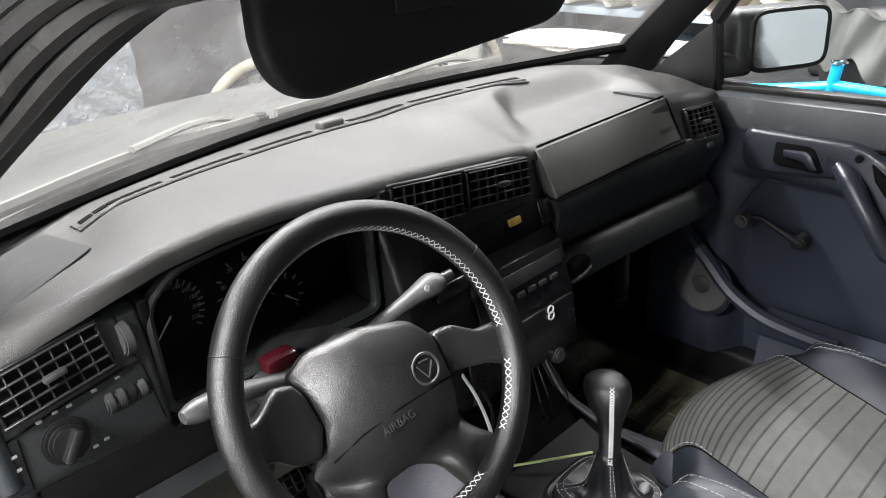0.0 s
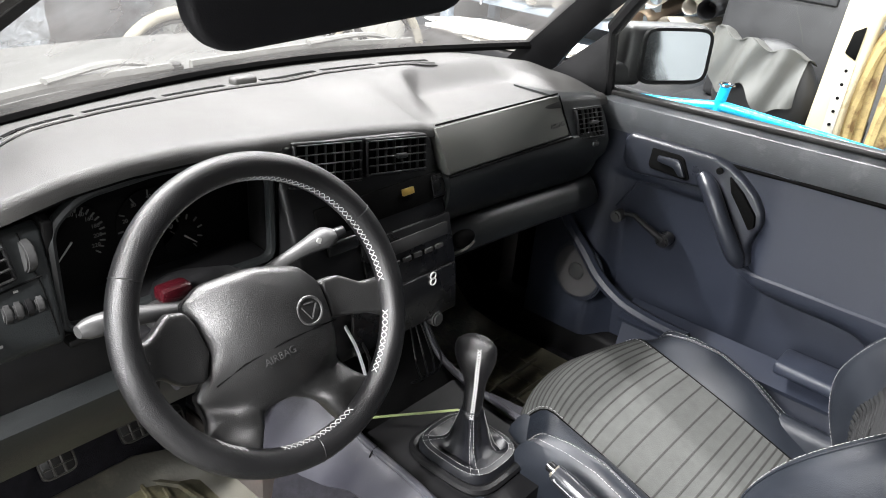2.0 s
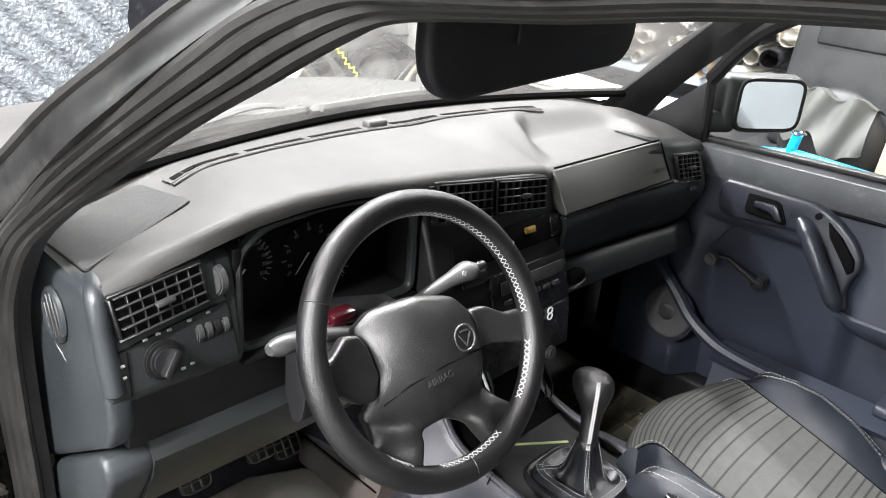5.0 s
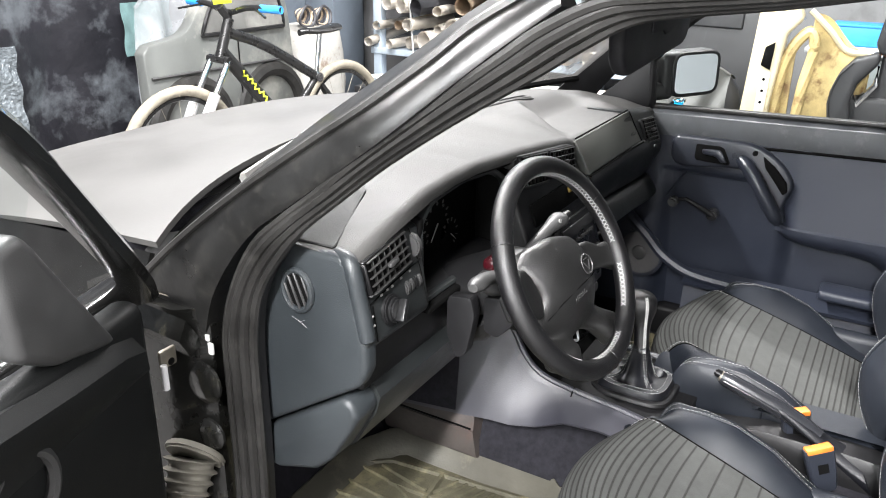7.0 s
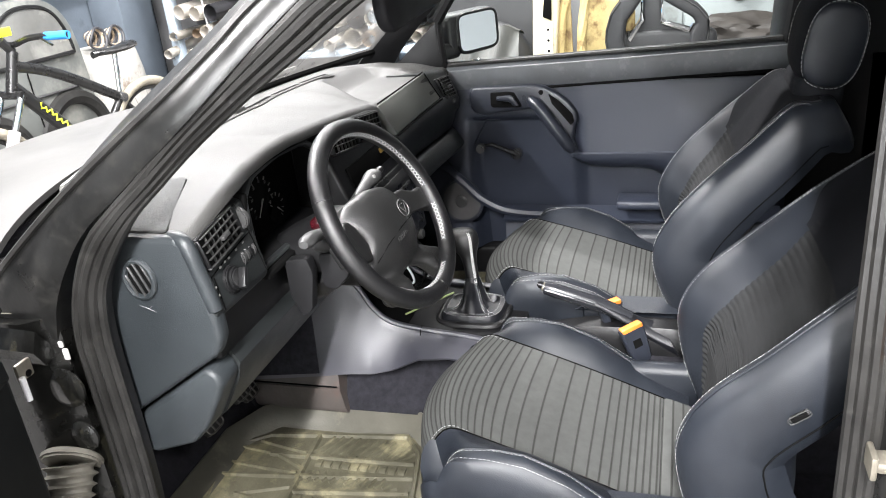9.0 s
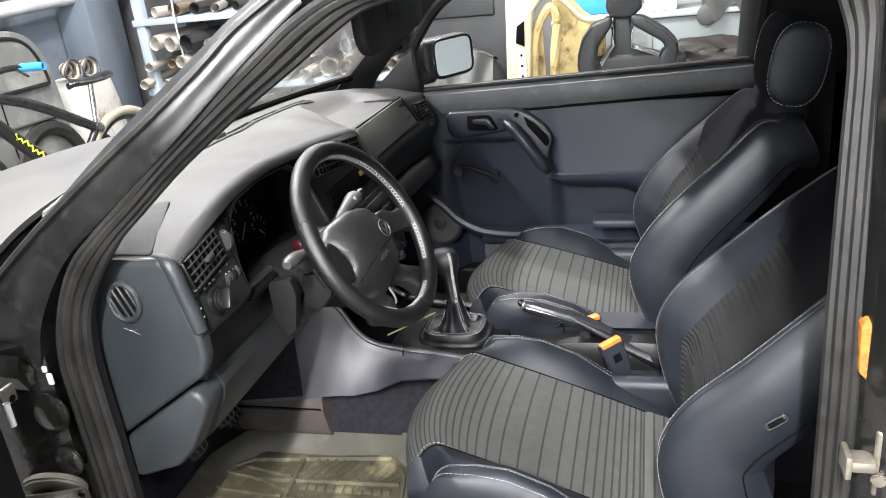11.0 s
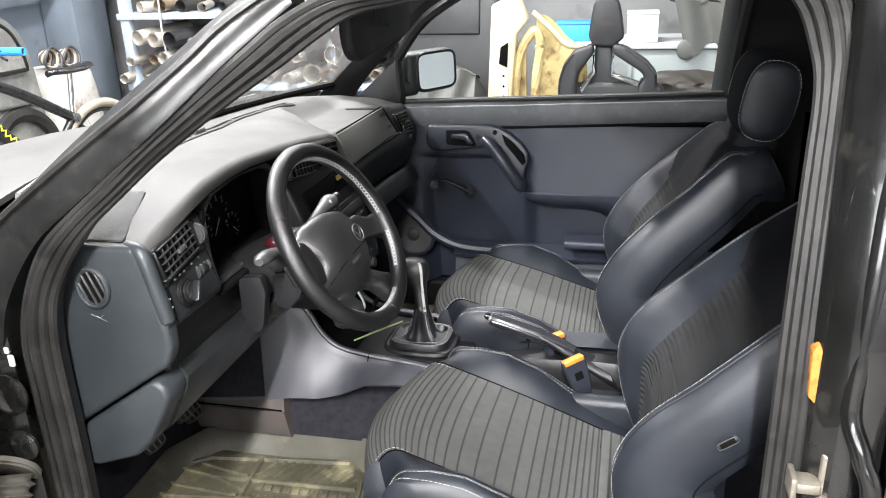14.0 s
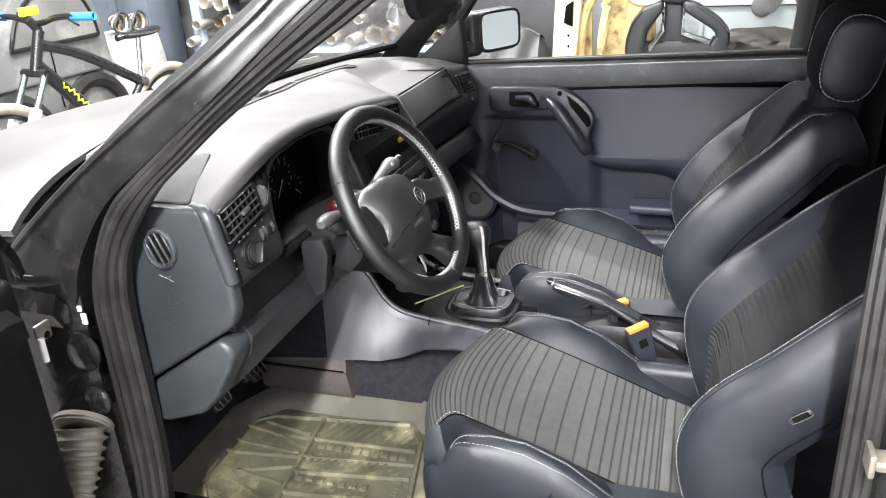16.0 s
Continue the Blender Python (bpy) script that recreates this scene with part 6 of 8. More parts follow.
for k in range(2):
    z = 0.5515 + 0.004 * k
    part("collar", tube([(-0.0235 + 0.0155 * math.cos(a), -0.0385 + 0.0155 * math.sin(a), z) for a in (2 * math.pi * q / 20 for q in range(20))], 0.0016, 5, True), GAITER, gear)

brake = thing("handbrake", (0.0, -0.35, 0.44), "glossy black plastic handbrake lever", "handbrake")
part("lever", tube(spline([(-0.030, -0.208, 0.5375), (-0.029, -0.275, 0.5165), (-0.027, -0.345, 0.492), (-0.026, -0.40, 0.463)], 5), [0.0125, 0.0150] + [0.0155] * 14, 14, flat=1.1), LEVER, brake, "black lever")
part("crease", tube(spline([(-0.0455, -0.215, 0.5375), (-0.0455, -0.275, 0.5195), (-0.0435, -0.335, 0.498)], 5), 0.0018, 6), LEVER, brake, "moulded line along the lever")
boot = []
for k, (x, y, z, r) in enumerate(((-0.027, -0.328, 0.499, 0.0175), (-0.027, -0.338, 0.495, 0.0195), (-0.0265, -0.358, 0.485, 0.020), (-0.026, -0.378, 0.473, 0.0225), (-0.025, -0.40, 0.460, 0.0245), (-0.024, -0.43, 0.441, 0.028), (-0.022, -0.465, 0.422, 0.034), (-0.02, -0.50, 0.405, 0.040))):
    across, over = Vector((1, 0, 0)), Vector((0, 0.45, 0.89))
    boot.append([Vector((x, y, z)) + (across * math.cos(a) + over * 0.95 * math.sin(a)) * r * (1 + 0.05 * math.sin(3 * a + 1.9 * k) + 0.03 * math.sin(7 * a + k)) for a in (2 * math.pi * q / 28 for q in range(28))])
part("boot", loft(boot), GAITER, brake, "creased black leather boot")
part("button", disc((-0.0308, -0.2145, 0.5395), (-0.05, 0.95, 0.31), 0.0082, 0.022, 14, 0.003), GLOSSP, brake)
part("collar", disc((-0.0305, -0.2105, 0.5382), (-0.05, 0.95, 0.31), 0.0112, 0.007, 16, 0.002), STEEL, brake, "bright ring behind the button")
part("brake_cover", loft([[(-0.05, y, z), (-0.04, y, z + 0.02), (0.01, y, z + 0.02), (0.02, y, z), (0.02, y, 0.38), (-0.05, y, 0.38)] for y, z in ((-0.17, 0.40), (-0.3, 0.425), (-0.45, 0.43), (-0.7, 0.42))]), HARD, brake, "black tunnel cover")


def buckle(x, y, z, lx, ly, tilt):
    e = thing("belt_buckle", (x, y, z - 0.09), "black belt buckle with an orange release button", "belt buckle", "belt buckles")
    m = facing((x, y, z), (0.50, -0.83, tilt), (lx, ly, 1))
    part("body", moved(loft([[(w * sx, d * sy, z) for sx, sy in ((-1, -0.6), (-0.85, -1), (0.85, -1), (1, -0.6), (1, 0.6), (0.85, 1), (-0.85, 1), (-1, 0.6))] for z, w, d in ((-0.088, 0.017, 0.008), (-0.082, 0.021, 0.0105), (-0.05, 0.025, 0.012), (-0.004, 0.0275, 0.0125), (0.0, 0.0265, 0.0115))]), m), GRIP, e, "black plastic body")
    part("button", moved(rbox(-0.024, 0.024, -0.0135, 0.0085, -0.006, 0.004, 0.002, 2), m), ORANGE, e, "orange push button")
    part("stalk", moved(rbox(-0.011, 0.011, -0.005, 0.005, -0.15, -0.08, 0.004, 2), m), HARD, e)
    part("embossing", moved(rbox(-0.010, 0.010, -0.0128, -0.0105, -0.048, -0.028, 0.001, 1), m), DARK, e, "square mark")


buckle(-0.100, -0.404, 0.484, -0.10, 0.55, 0.27)
buckle(-0.002, -0.352, 0.490, -0.12, 0.3, 0.15)

# ---- floor mats, pedals ----
fm = thing("floor_mat", (-0.4, 0.25, 0.236), "worn olive rubber floor mat with raised ribs", "floor mat")
part("mat_sheet", loft([[(-0.66, y, z + 0.012), (-0.65, y, z), (-0.20, y, z), (-0.19, y, z - 0.008), (-0.66, y, z - 0.008)] for y, z in ((-0.12, 0.245), (0.1, 0.245), (0.36, 0.245), (0.46, 0.247), (0.50, 0.252))]), MAT, fm, "dusty rubber sheet")
# upstanding rim, seen as a pale band round the tread
RIMLINE = [(-0.655, -0.11), (-0.655, 0.43), (-0.60, 0.495), (-0.33, 0.50), (-0.235, 0.455), (-0.205, 0.41), (-0.20, 0.07), (-0.225, 0.045), (-0.225, -0.11)]
RIMRINGS = []
for i, (x, y) in enumerate(RIMLINE):
    a, b = Vector(RIMLINE[max(0, i - 1)]), Vector(RIMLINE[min(len(RIMLINE) - 1, i + 1)])
    d = (b - a).normalized()
    n = Vector((d.y, -d.x))
    RIMRINGS.append([(x + n.x * o, y + n.y * o, z) for o, z in ((-0.004, 0.243), (-0.006, 0.288), (0.0, 0.292), (0.006, 0.289), (0.030, 0.256), (0.044, 0.2465), (0.05, 0.240))])
part("mat_border", loft(RIMRINGS), MATRIM, fm, "upstanding rubber rim")


def rib(a, b, w=0.011, h=0.005, name="mat_rib", z=0.2445, label=""):
    """A low moulded rib with sloping flanks from a to b."""
    d = (Vector(b) - Vector(a)).normalized()
    n = Vector((-d.y, d.x)) * w / 2
    part(name, loft([[(p[0] + n.x * s, p[1] + n.y * s, z + q) for s, q in ((-1, 0), (-0.55, h), (0.55, h), (1, 0))] for p in (a, b)]), MAT, fm, label)


# the tread: a spine across the mat, bars of hatching, blocks and lettering on one side, a fan of ribs on the other
FIELD = [(-0.61, 0.40), (-0.54, 0.455), (-0.335, 0.485), (-0.285, 0.417), (-0.270, 0.30), (-0.246, 0.085), (-0.31, 0.040), (-0.61, -0.02)]
for a, b in zip(FIELD, FIELD[1:]):
    rib(a, b, 0.013, 0.008, "mat_border", label="inner raised border")
rib((-0.272, 0.297), (-0.61, 0.268), 0.015, 0.009, label="straight raised rib")
for a, b in (((-0.352, 0.385), (-0.337, 0.043)), ((-0.437, 0.480), (-0.383, 0.030)), ((-0.464, 0.285), (-0.429, 0.026)), ((-0.53, 0.275), (-0.50, 0.015)), ((-0.585, 0.27), (-0.555, 0.0))):
    rib(a, b, 0.011, 0.008, label="straight raised rib")
for a, b in (((-0.488, 0.402), (-0.447, 0.285)), ((-0.488, 0.402), (-0.506, 0.285)), ((-0.512, 0.425), (-0.560, 0.285)), ((-0.336, 0.478), (-0.349, 0.37)), ((-0.349, 0.37), (-0.385, 0.295)), ((-0.31, 0.43), (-0.335, 0.30)), ((-0.392, 0.47), (-0.404, 0.295)), ((-0.545, 0.445), (-0.60, 0.33))):
    rib(a, b, 0.010, 0.007, label="slanting raised rib")
for x0, x1, n in ((-0.331, -0.268, 11), (-0.423, -0.392, 13), (-0.523, -0.497, 12)):
    for k in range(n):
        y = lerp(0.272, 0.062, k / (n - 1))
        skew = 0.45 * (x1 - x0)
        rib((x0, y + skew / 2), (min(x1, x1 - max(0, 0.10 - y) * 0.7), y - skew / 2), 0.007, 0.0055, "hatch_rib")
for x0, x1, n in ((-0.377, -0.347, 10), (-0.487, -0.463, 7)):
    for k in range(n):
        y = lerp(0.258, 0.062 if n > 7 else 0.11, k / (n - 1))
        rib(((x0 + x1) / 2, y + 0.0075), ((x0 + x1) / 2, y - 0.0075), x1 - x0 - 0.004 * (k % 2), 0.004, "tread_block")
for k in range(6):
    rib((-0.434 - 0.0095 * k, 0.047), (-0.434 - 0.0095 * k, 0.035), 0.0055, 0.0045, "lettering_bar")
tp = thing("footwell_panel", (-0.2, 0.36, 0.24), "reddish-brown grimy panel beside the floor mat", "panel")
BROWN = surf("grimy_brown_board", (0.050, 0.043, 0.039, 1), 0.6, 0, 0.35, 9, 0.5, 60, 0.003, stain=(0.070, 0.043, 0.036, 1), stain_amount=0.3, stain_scale=5)
part("board", loft([[(-0.165, y + 0.02 * k, 0.392), (-0.196, y, 0.386), (-0.212, y - 0.006, 0.350), (-0.2135, y - 0.006, 0.346), (-0.219, y - 0.008, 0.344), (-0.228, y - 0.022, 0.296), (-0.222, y - 0.024, 0.284), (-0.165, y - 0.02, 0.284)] for k, y in enumerate(np.linspace(0.262, 0.50, 9))]), BROWN, tp, "stepped grimy board")
part("edge_line", tube([(-0.2145, 0.262, 0.3475), (-0.2145, 0.50, 0.3475)], 0.0022, 5), DARK, tp)

pmt = thing("floor_mat", (0.4, 0.25, 0.236), "dusty dark rubber mat in the passenger footwell", "floor mat")
part("mat_sheet", loft([[(0.20, y, z + 0.03), (0.23, y, z), (0.60, y, z), (0.62, y, z + 0.012), (0.62, y, z - 0.008), (0.20, y, z - 0.008)] for y, z in ((-0.1, 0.245), (0.1, 0.245), (0.36, 0.245), (0.46, 0.26), (0.56, 0.35))]), MAT, pmt)
for k in range(7):
    part("mat_rib", rbox(0.25, 0.58, -0.04 + 0.06 * k, -0.032 + 0.06 * k, 0.244, 0.252, 0.002, 1), MAT, pmt)
for k in range(5):
    part("mat_rib", rbox(0.27 + 0.07 * k, 0.278 + 0.07 * k, -0.06, 0.36, 0.244, 0.251, 0.002, 1), MAT, pmt)
pedals = thing("pedals", (-0.4, 0.45, 0.36), "black ribbed rubber pedals under the dash", "pedals")
for x, y, z in ((-0.497, 0.415, 0.438), (-0.357, 0.432, 0.420), (-0.27, 0.47, 0.36)):
    pd = part("pedal", moved(rbox(-0.027, 0.027, -0.008, 0.008, -0.024, 0.024, 0.006), pose(x, y, z, -35)), RUBBER, pedals)
    part("rim", moved(tube([(0.027 * math.copysign(abs(math.cos(a)) ** 0.4, math.cos(a)), -0.009, 0.024 * math.copysign(abs(math.sin(a)) ** 0.4, math.sin(a))) for a in (2 * math.pi * (q + 0.5) / 28 for q in range(28))], 0.0018, 6, True, up=(0, 1, 0)), pose(x, y, z, -35)), PEDALMETAL, pd, "bright metal rim")
    for k in range(2):
        part("pad_rib", moved(rbox(-0.025, 0.025, -0.012, -0.006, -0.0095 + 0.016 * k, -0.0065 + 0.016 * k, 0.0015, 1), pose(x, y, z, -35)), PEDALMETAL, pd)
    for k in (-1, 1):
        part("pad_rib", moved(rbox(0.0085 * k - 0.002, 0.0085 * k + 0.002, -0.0115, -0.006, -0.023, 0.023, 0.0015, 1), pose(x, y, z, -35)), PEDALMETAL, pd)
    part("pedal_arm", tube([(x, y + 0.01, z), (x, y + 0.09, z + 0.12), (x, y + 0.1, z + 0.2)], 0.007, 6), HARD, pd)

# sun visor
visor = thing("sun_visor", (-0.34, -0.05, 1.27), "black padded sun visor folded down", "sun visor")
part("visor_pad", prism([(-0.535, 1.345), (-0.536, 1.235), (-0.532, 1.215), (-0.522, 1.200), (-0.508, 1.191), (-0.49, 1.188), (-0.24, 1.202), (-0.222, 1.207), (-0.210, 1.218), (-0.204, 1.235), (-0.202, 1.345)], "y", -0.094, -0.072, 0.009, 4), VISOR, visor, "black padded board with rounded corners")
part("mirror_flap", prism([(-0.42, 1.335), (-0.42, 1.236), (-0.365, 1.236), (-0.352, 1.229), (-0.325, 1.231), (-0.312, 1.238), (-0.268, 1.241), (-0.268, 1.335)], "y", -0.0965, -0.093, 0.0016, 2), VISOR, visor, "flat cover over the vanity mirror")
part("visor_pin", tube([(-0.5, -0.07, 1.33), (-0.19, -0.07, 1.335)], 0.006, 8), HARD, visor)

# ---- open driver's door ----
ddoor = thing("driver_door", (-0.80, 0.55, 0.3), "wide open black driver door seen from its inner side", "car door")
HX, HY = -0.845, 0.475
dm = Matrix.Translation((HX, HY, 0)) @ Matrix.Rotation(radians(DOOR_SWING), 4, "Z")


def dpart(name, b, mat, label="", smooth=True):
    return part(name, moved(b, dm), mat, ddoor, label, smooth)


# local frame: the door runs along -y from the hinge, its inner side faces +x when closed
dpart("door_shell", rbox(-0.05, 0.0, -1.14, 0.0, 0.27, 0.90, 0.015, 3), PAINT, "black door shell")
dpart("door_card", rbox(0.002, 0.05, -1.10, -0.06, 0.33, 0.90, 0.02, 3), DOORBLACK, "black door card")
dpart("upper_trim", loft([[(0.052, y, 0.80), (0.070, y, z - 0.045), (0.068, y, z - 0.018), (0.05, y, z), (0.0, y, z + 0.005), (0.0, y, 0.80)] for y, z in ((-0.10, 0.862), (-0.14, 0.873), (-0.24, 0.882), (-0.35, 0.895), (-0.7, 0.91), (-1.1, 0.915))]), DOORBLACK, "shiny black upper edge")
dpart("speaker_ring", tube([(0.056, -0.33 + 0.05 * math.cos(a), 0.79 + 0.05 * math.sin(a)) for a in (2 * math.pi * k / 24 for k in range(24))], 0.008, 8, True, up=(1, 0, 0)), GREY, "round black loudspeaker ring")
dpart("mirror_triangle", prism([(-0.132, 0.874), (-0.18, 0.884), (-0.245, 0.90), (-0.30, 0.935), (-0.31, 1.06), (-0.262, 1.068), (-0.245, 1.045), (-0.18, 0.945)], "x", 0.02, 0.06, 0.014, 3), GREY, "black triangle cover behind the mirror")
dpart("window_frame", tube(spline([(0.0, 0.0, 0.87), (0.02, -0.05, 0.935), (0.05, -0.19, 1.085), (0.10, -0.34, 1.21), (0.14, -0.5, 1.29), (0.15, -0.7, 1.32), (0.15, -1.1, 1.32)], 5), 0.026, 8, flat=0.6), PAINT, "black window frame")
dpart("window_rear", tube([(0.0, -1.12, 0.9), (0.15, -1.12, 1.29)], 0.016, 8), PAINT)
wgl = dpart("window_pane", sheet(lambda u, v: (lerp(0.0, 0.13, v), lerp(-0.26, -1.1, u), lerp(0.9, 1.27, v)), 3, 3), SIDEGLASS, "clear side window")
wgl.visible_shadow = False


# ---- things on the body round the open door ----
bellows = []
bc0, bc1 = Vector((-0.80, 0.462, 0.565)), Vector((-0.875, 0.435, 0.47))
for k in range(73):
    t = k / 72
    c = bc0.lerp(bc1, t) + Vector((0, 0, -0.03 * t * (1 - t)))
    bellows.append((c, lerp(0.046, 0.026, t) * (0.80 + 0.20 * (0.5 + 0.5 * math.cos(2 * math.pi * k / 9)) ** 2.5)))
bell = thing("wiring_bellows", (-0.83, 0.45, 0.5), "grey ribbed rubber cable boot between body and door", "cable boot")
part("boot", tube([c for c, r in bellows], [r for c, r in bellows], 20), BOOT, bell, "ribbed grey rubber")
part("boot_collar", disc((-0.785, 0.466, 0.572), (-0.8, -0.2, -0.55), 0.05, 0.014, 24, 0.004), BOOT, bell)
hinge = thing("steel_bracket", (-0.825, 0.455, 0.76), "bare tan steel bracket with a bolt hole", "bracket")
part("hinge_leaf", rbox(-0.848, -0.818, 0.445, 0.453, 0.757, 0.787, 0.004), STEEL, hinge, "tan steel leaf")
part("hinge_pin", tube([(-0.848, 0.44, 0.728), (-0.848, 0.44, 0.768)], 0.005, 10), FORK, hinge)
part("hinge_hole", disc((-0.83, 0.4455, 0.765), (0, -1, 0), 0.006, 0.001, 12), DARK, hinge)
for y, z, r in ((0.438, 0.708, 0.037), (0.432, 0.615, 0.028)):
    e = thing("body_bolt", (-0.775, y, z), "dirty bolt with washer on the black hinge post", "bolt", "hinge post bolts")
    part("washer", tube([(-0.779 - 0.004 * k, y, z - 0.002) for k in range(4)], [r, r * 0.98, r * 0.8, r * 0.55], 22, up=(0, 0, 1)), POST, e, "pressed black cup")
    part("head", disc((-0.778, y - 0.008, z), (-1, -0.5, 0), 0.008, 0.010, 6, 0.002), STEEL, e, "hex bolt head")
    part("rim", tube([(-0.779, y + 0.017 * math.cos(a) - 0.006, z + 0.017 * math.sin(a)) for a in (2 * math.pi * k / 18 for k in range(18))], 0.0016, 5, True, up=(1, 0, 0)), PAINT, e)
tag = thing("paint_chip", (-0.772, 0.43, 0.775), "small white paint chip on the black post", "paint chip")
part("chip", rbox(-0.775, -0.77, 0.418, 0.428, 0.755, 0.775, 0.002), WHITE, tag)
part("chip", rbox(-0.775, -0.77, 0.424, 0.432, 0.777, 0.788, 0.002), WHITE, tag)
part("wing_joint", tube([(-0.79, 0.56, 0.842), (-0.78, 0.50, 0.838), (-0.770, 0.43, 0.834)], 0.0011, 5), STEEL, car, "bright line where wing meets pillar")
part("wing_bracket", loft([[(-0.80, y, z), (-0.815, y, z - 0.03), (-0.80, y, z - 0.06), (-0.77, y, z - 0.05)] for y, z in ((0.62, 0.84), (0.52, 0.825), (0.44, 0.82))]), POST, car)

strike = thing("door_striker", (-0.775, -0.75, 0.71), "tan steel door striker bolted to the pillar", "door striker")
part("plate", rbox(-0.800, -0.790, -0.768, -0.750, 0.665, 0.758, 0.0045, 3), STEEL, strike, "upright plate")
part("latch_pin", rbox(-0.812, -0.782, -0.752, -0.722, 0.706, 0.722, 0.005, 2), STEEL, strike, "short steel latch pin")
part("pin_head", rbox(-0.815, -0.779, -0.724, -0.716, 0.698, 0.730, 0.003, 2), STEEL, strike, "flat pin head")
part("bolt", disc((-0.800, -0.757, 0.695), (-1, 0.3, 0), 0.010, 0.01, 6, 0.002), STEEL, strike)
refl = thing("amber_reflector", (-0.77, -0.735, 0.85), "amber plastic strip on the black pillar", "reflector")
part("lens", prism([(-0.742, 0.81), (-0.745, 0.825), (-0.745, 0.875), (-0.734, 0.897), (-0.727, 0.885), (-0.729, 0.825)], "x", -0.780, -0.760, 0.002), AMBER, refl)
part("quarter_edge", tube(spline([(-0.68, -0.80, 1.30), (-0.765, -0.785, 1.06), (-0.795, -0.775, 0.90), (-0.805, -0.772, 0.82), (-0.825, -0.785, 0.775), (-0.838, -0.80, 0.70), (-0.838, -0.80, 0.4)], 12), 0.012, 16, up=(0, 1, 0)), PAINT, car, "rounded glossy body edge")
part("quarter_skin", sheet(lambda u, v: (-0.79 - 0.05 * smooth01((0.95 - lerp(1.2, 0.3, v)) * 5) + 0.3 * max(0, lerp(1.2, 0.3, v) - 0.95) * 0.8, lerp(-0.81, -2.0, u), lerp(1.2, 0.3, v)), 10, 16, 0.01), PAINT, car, "glossy black rear side")
part("sill_tread", rbox(-0.765, -0.695, -0.74, 0.42, 0.326, 0.334, 0.004), HARD, car, "black sill tread")

hole = thing("seat_lever_slot", (-0.63, -0.667, 0.655), "bare slot where the seat lever is missing", "slot")
sp = Vector((-0.633, -0.667, 0.655))
part("slot", moved(rbox(-0.0045, 0.012, -0.0155, 0.0155, -0.0036, 0.0036, 0.003), Matrix.Translation(sp) @ pose(0, 0, 0, -38)), GREY, hole, "worn grey rim of the slot")
part("slot_hole", moved(rbox(-0.0052, 0.011, -0.0125, 0.0125, -0.0036, 0.0036, 0.001), Matrix.Translation(sp) @ pose(0, 0, 0, -38)), DARK, hole, "black opening")
part("slot_edge", moved(tube([(-0.004, 0.017 * math.copysign(abs(math.cos(a)) ** 0.5, math.cos(a)), 0.0055 * math.copysign(abs(math.sin(a)) ** 0.5, math.sin(a))) for a in (2 * math.pi * (k + 0.5) / 20 for k in range(20))], 0.0009, 5, True, up=(1, 0, 0)), Matrix.Translation(sp) @ pose(0, 0, 0, -38)), GREY, hole, "pale torn edge")

for x0, y0, x1, y1 in ((-0.60, 0.50, -0.14, 0.60), (-0.10, 0.60, 0.42, 0.555)):
    w = thing("windscreen_wiper", ((x0 + x1) / 2, (y0 + y1) / 2, 0.975), "dusty grey windscreen wiper at rest", "wiper", "wipers")
    part("blade", tube(spline([(x0, y0, 0.978), ((x0 + x1) / 2, (y0 + y1) / 2 + 0.02, 0.982), (x1, y1, 0.978)], 6), 0.007, 6, flat=1.4), PALEGREY, w, "grey blade")
    part("arm", tube(spline([((x0 + x1) / 2, (y0 + y1) / 2 + 0.015, 0.993), (lerp(x0, x1, 0.8), lerp(y0, y1, 0.8) + 0.03, 0.995), (x1 + 0.05, y1 + 0.07, 0.955)], 5), 0.009, 6, flat=0.6), PALEGREY, w, "grey arm")
    part("spindle_cap", disc((x1 + 0.05, y1 + 0.07, 0.93), (0, 0, 1), 0.016, 0.035, 14, 0.004), HARD, w)


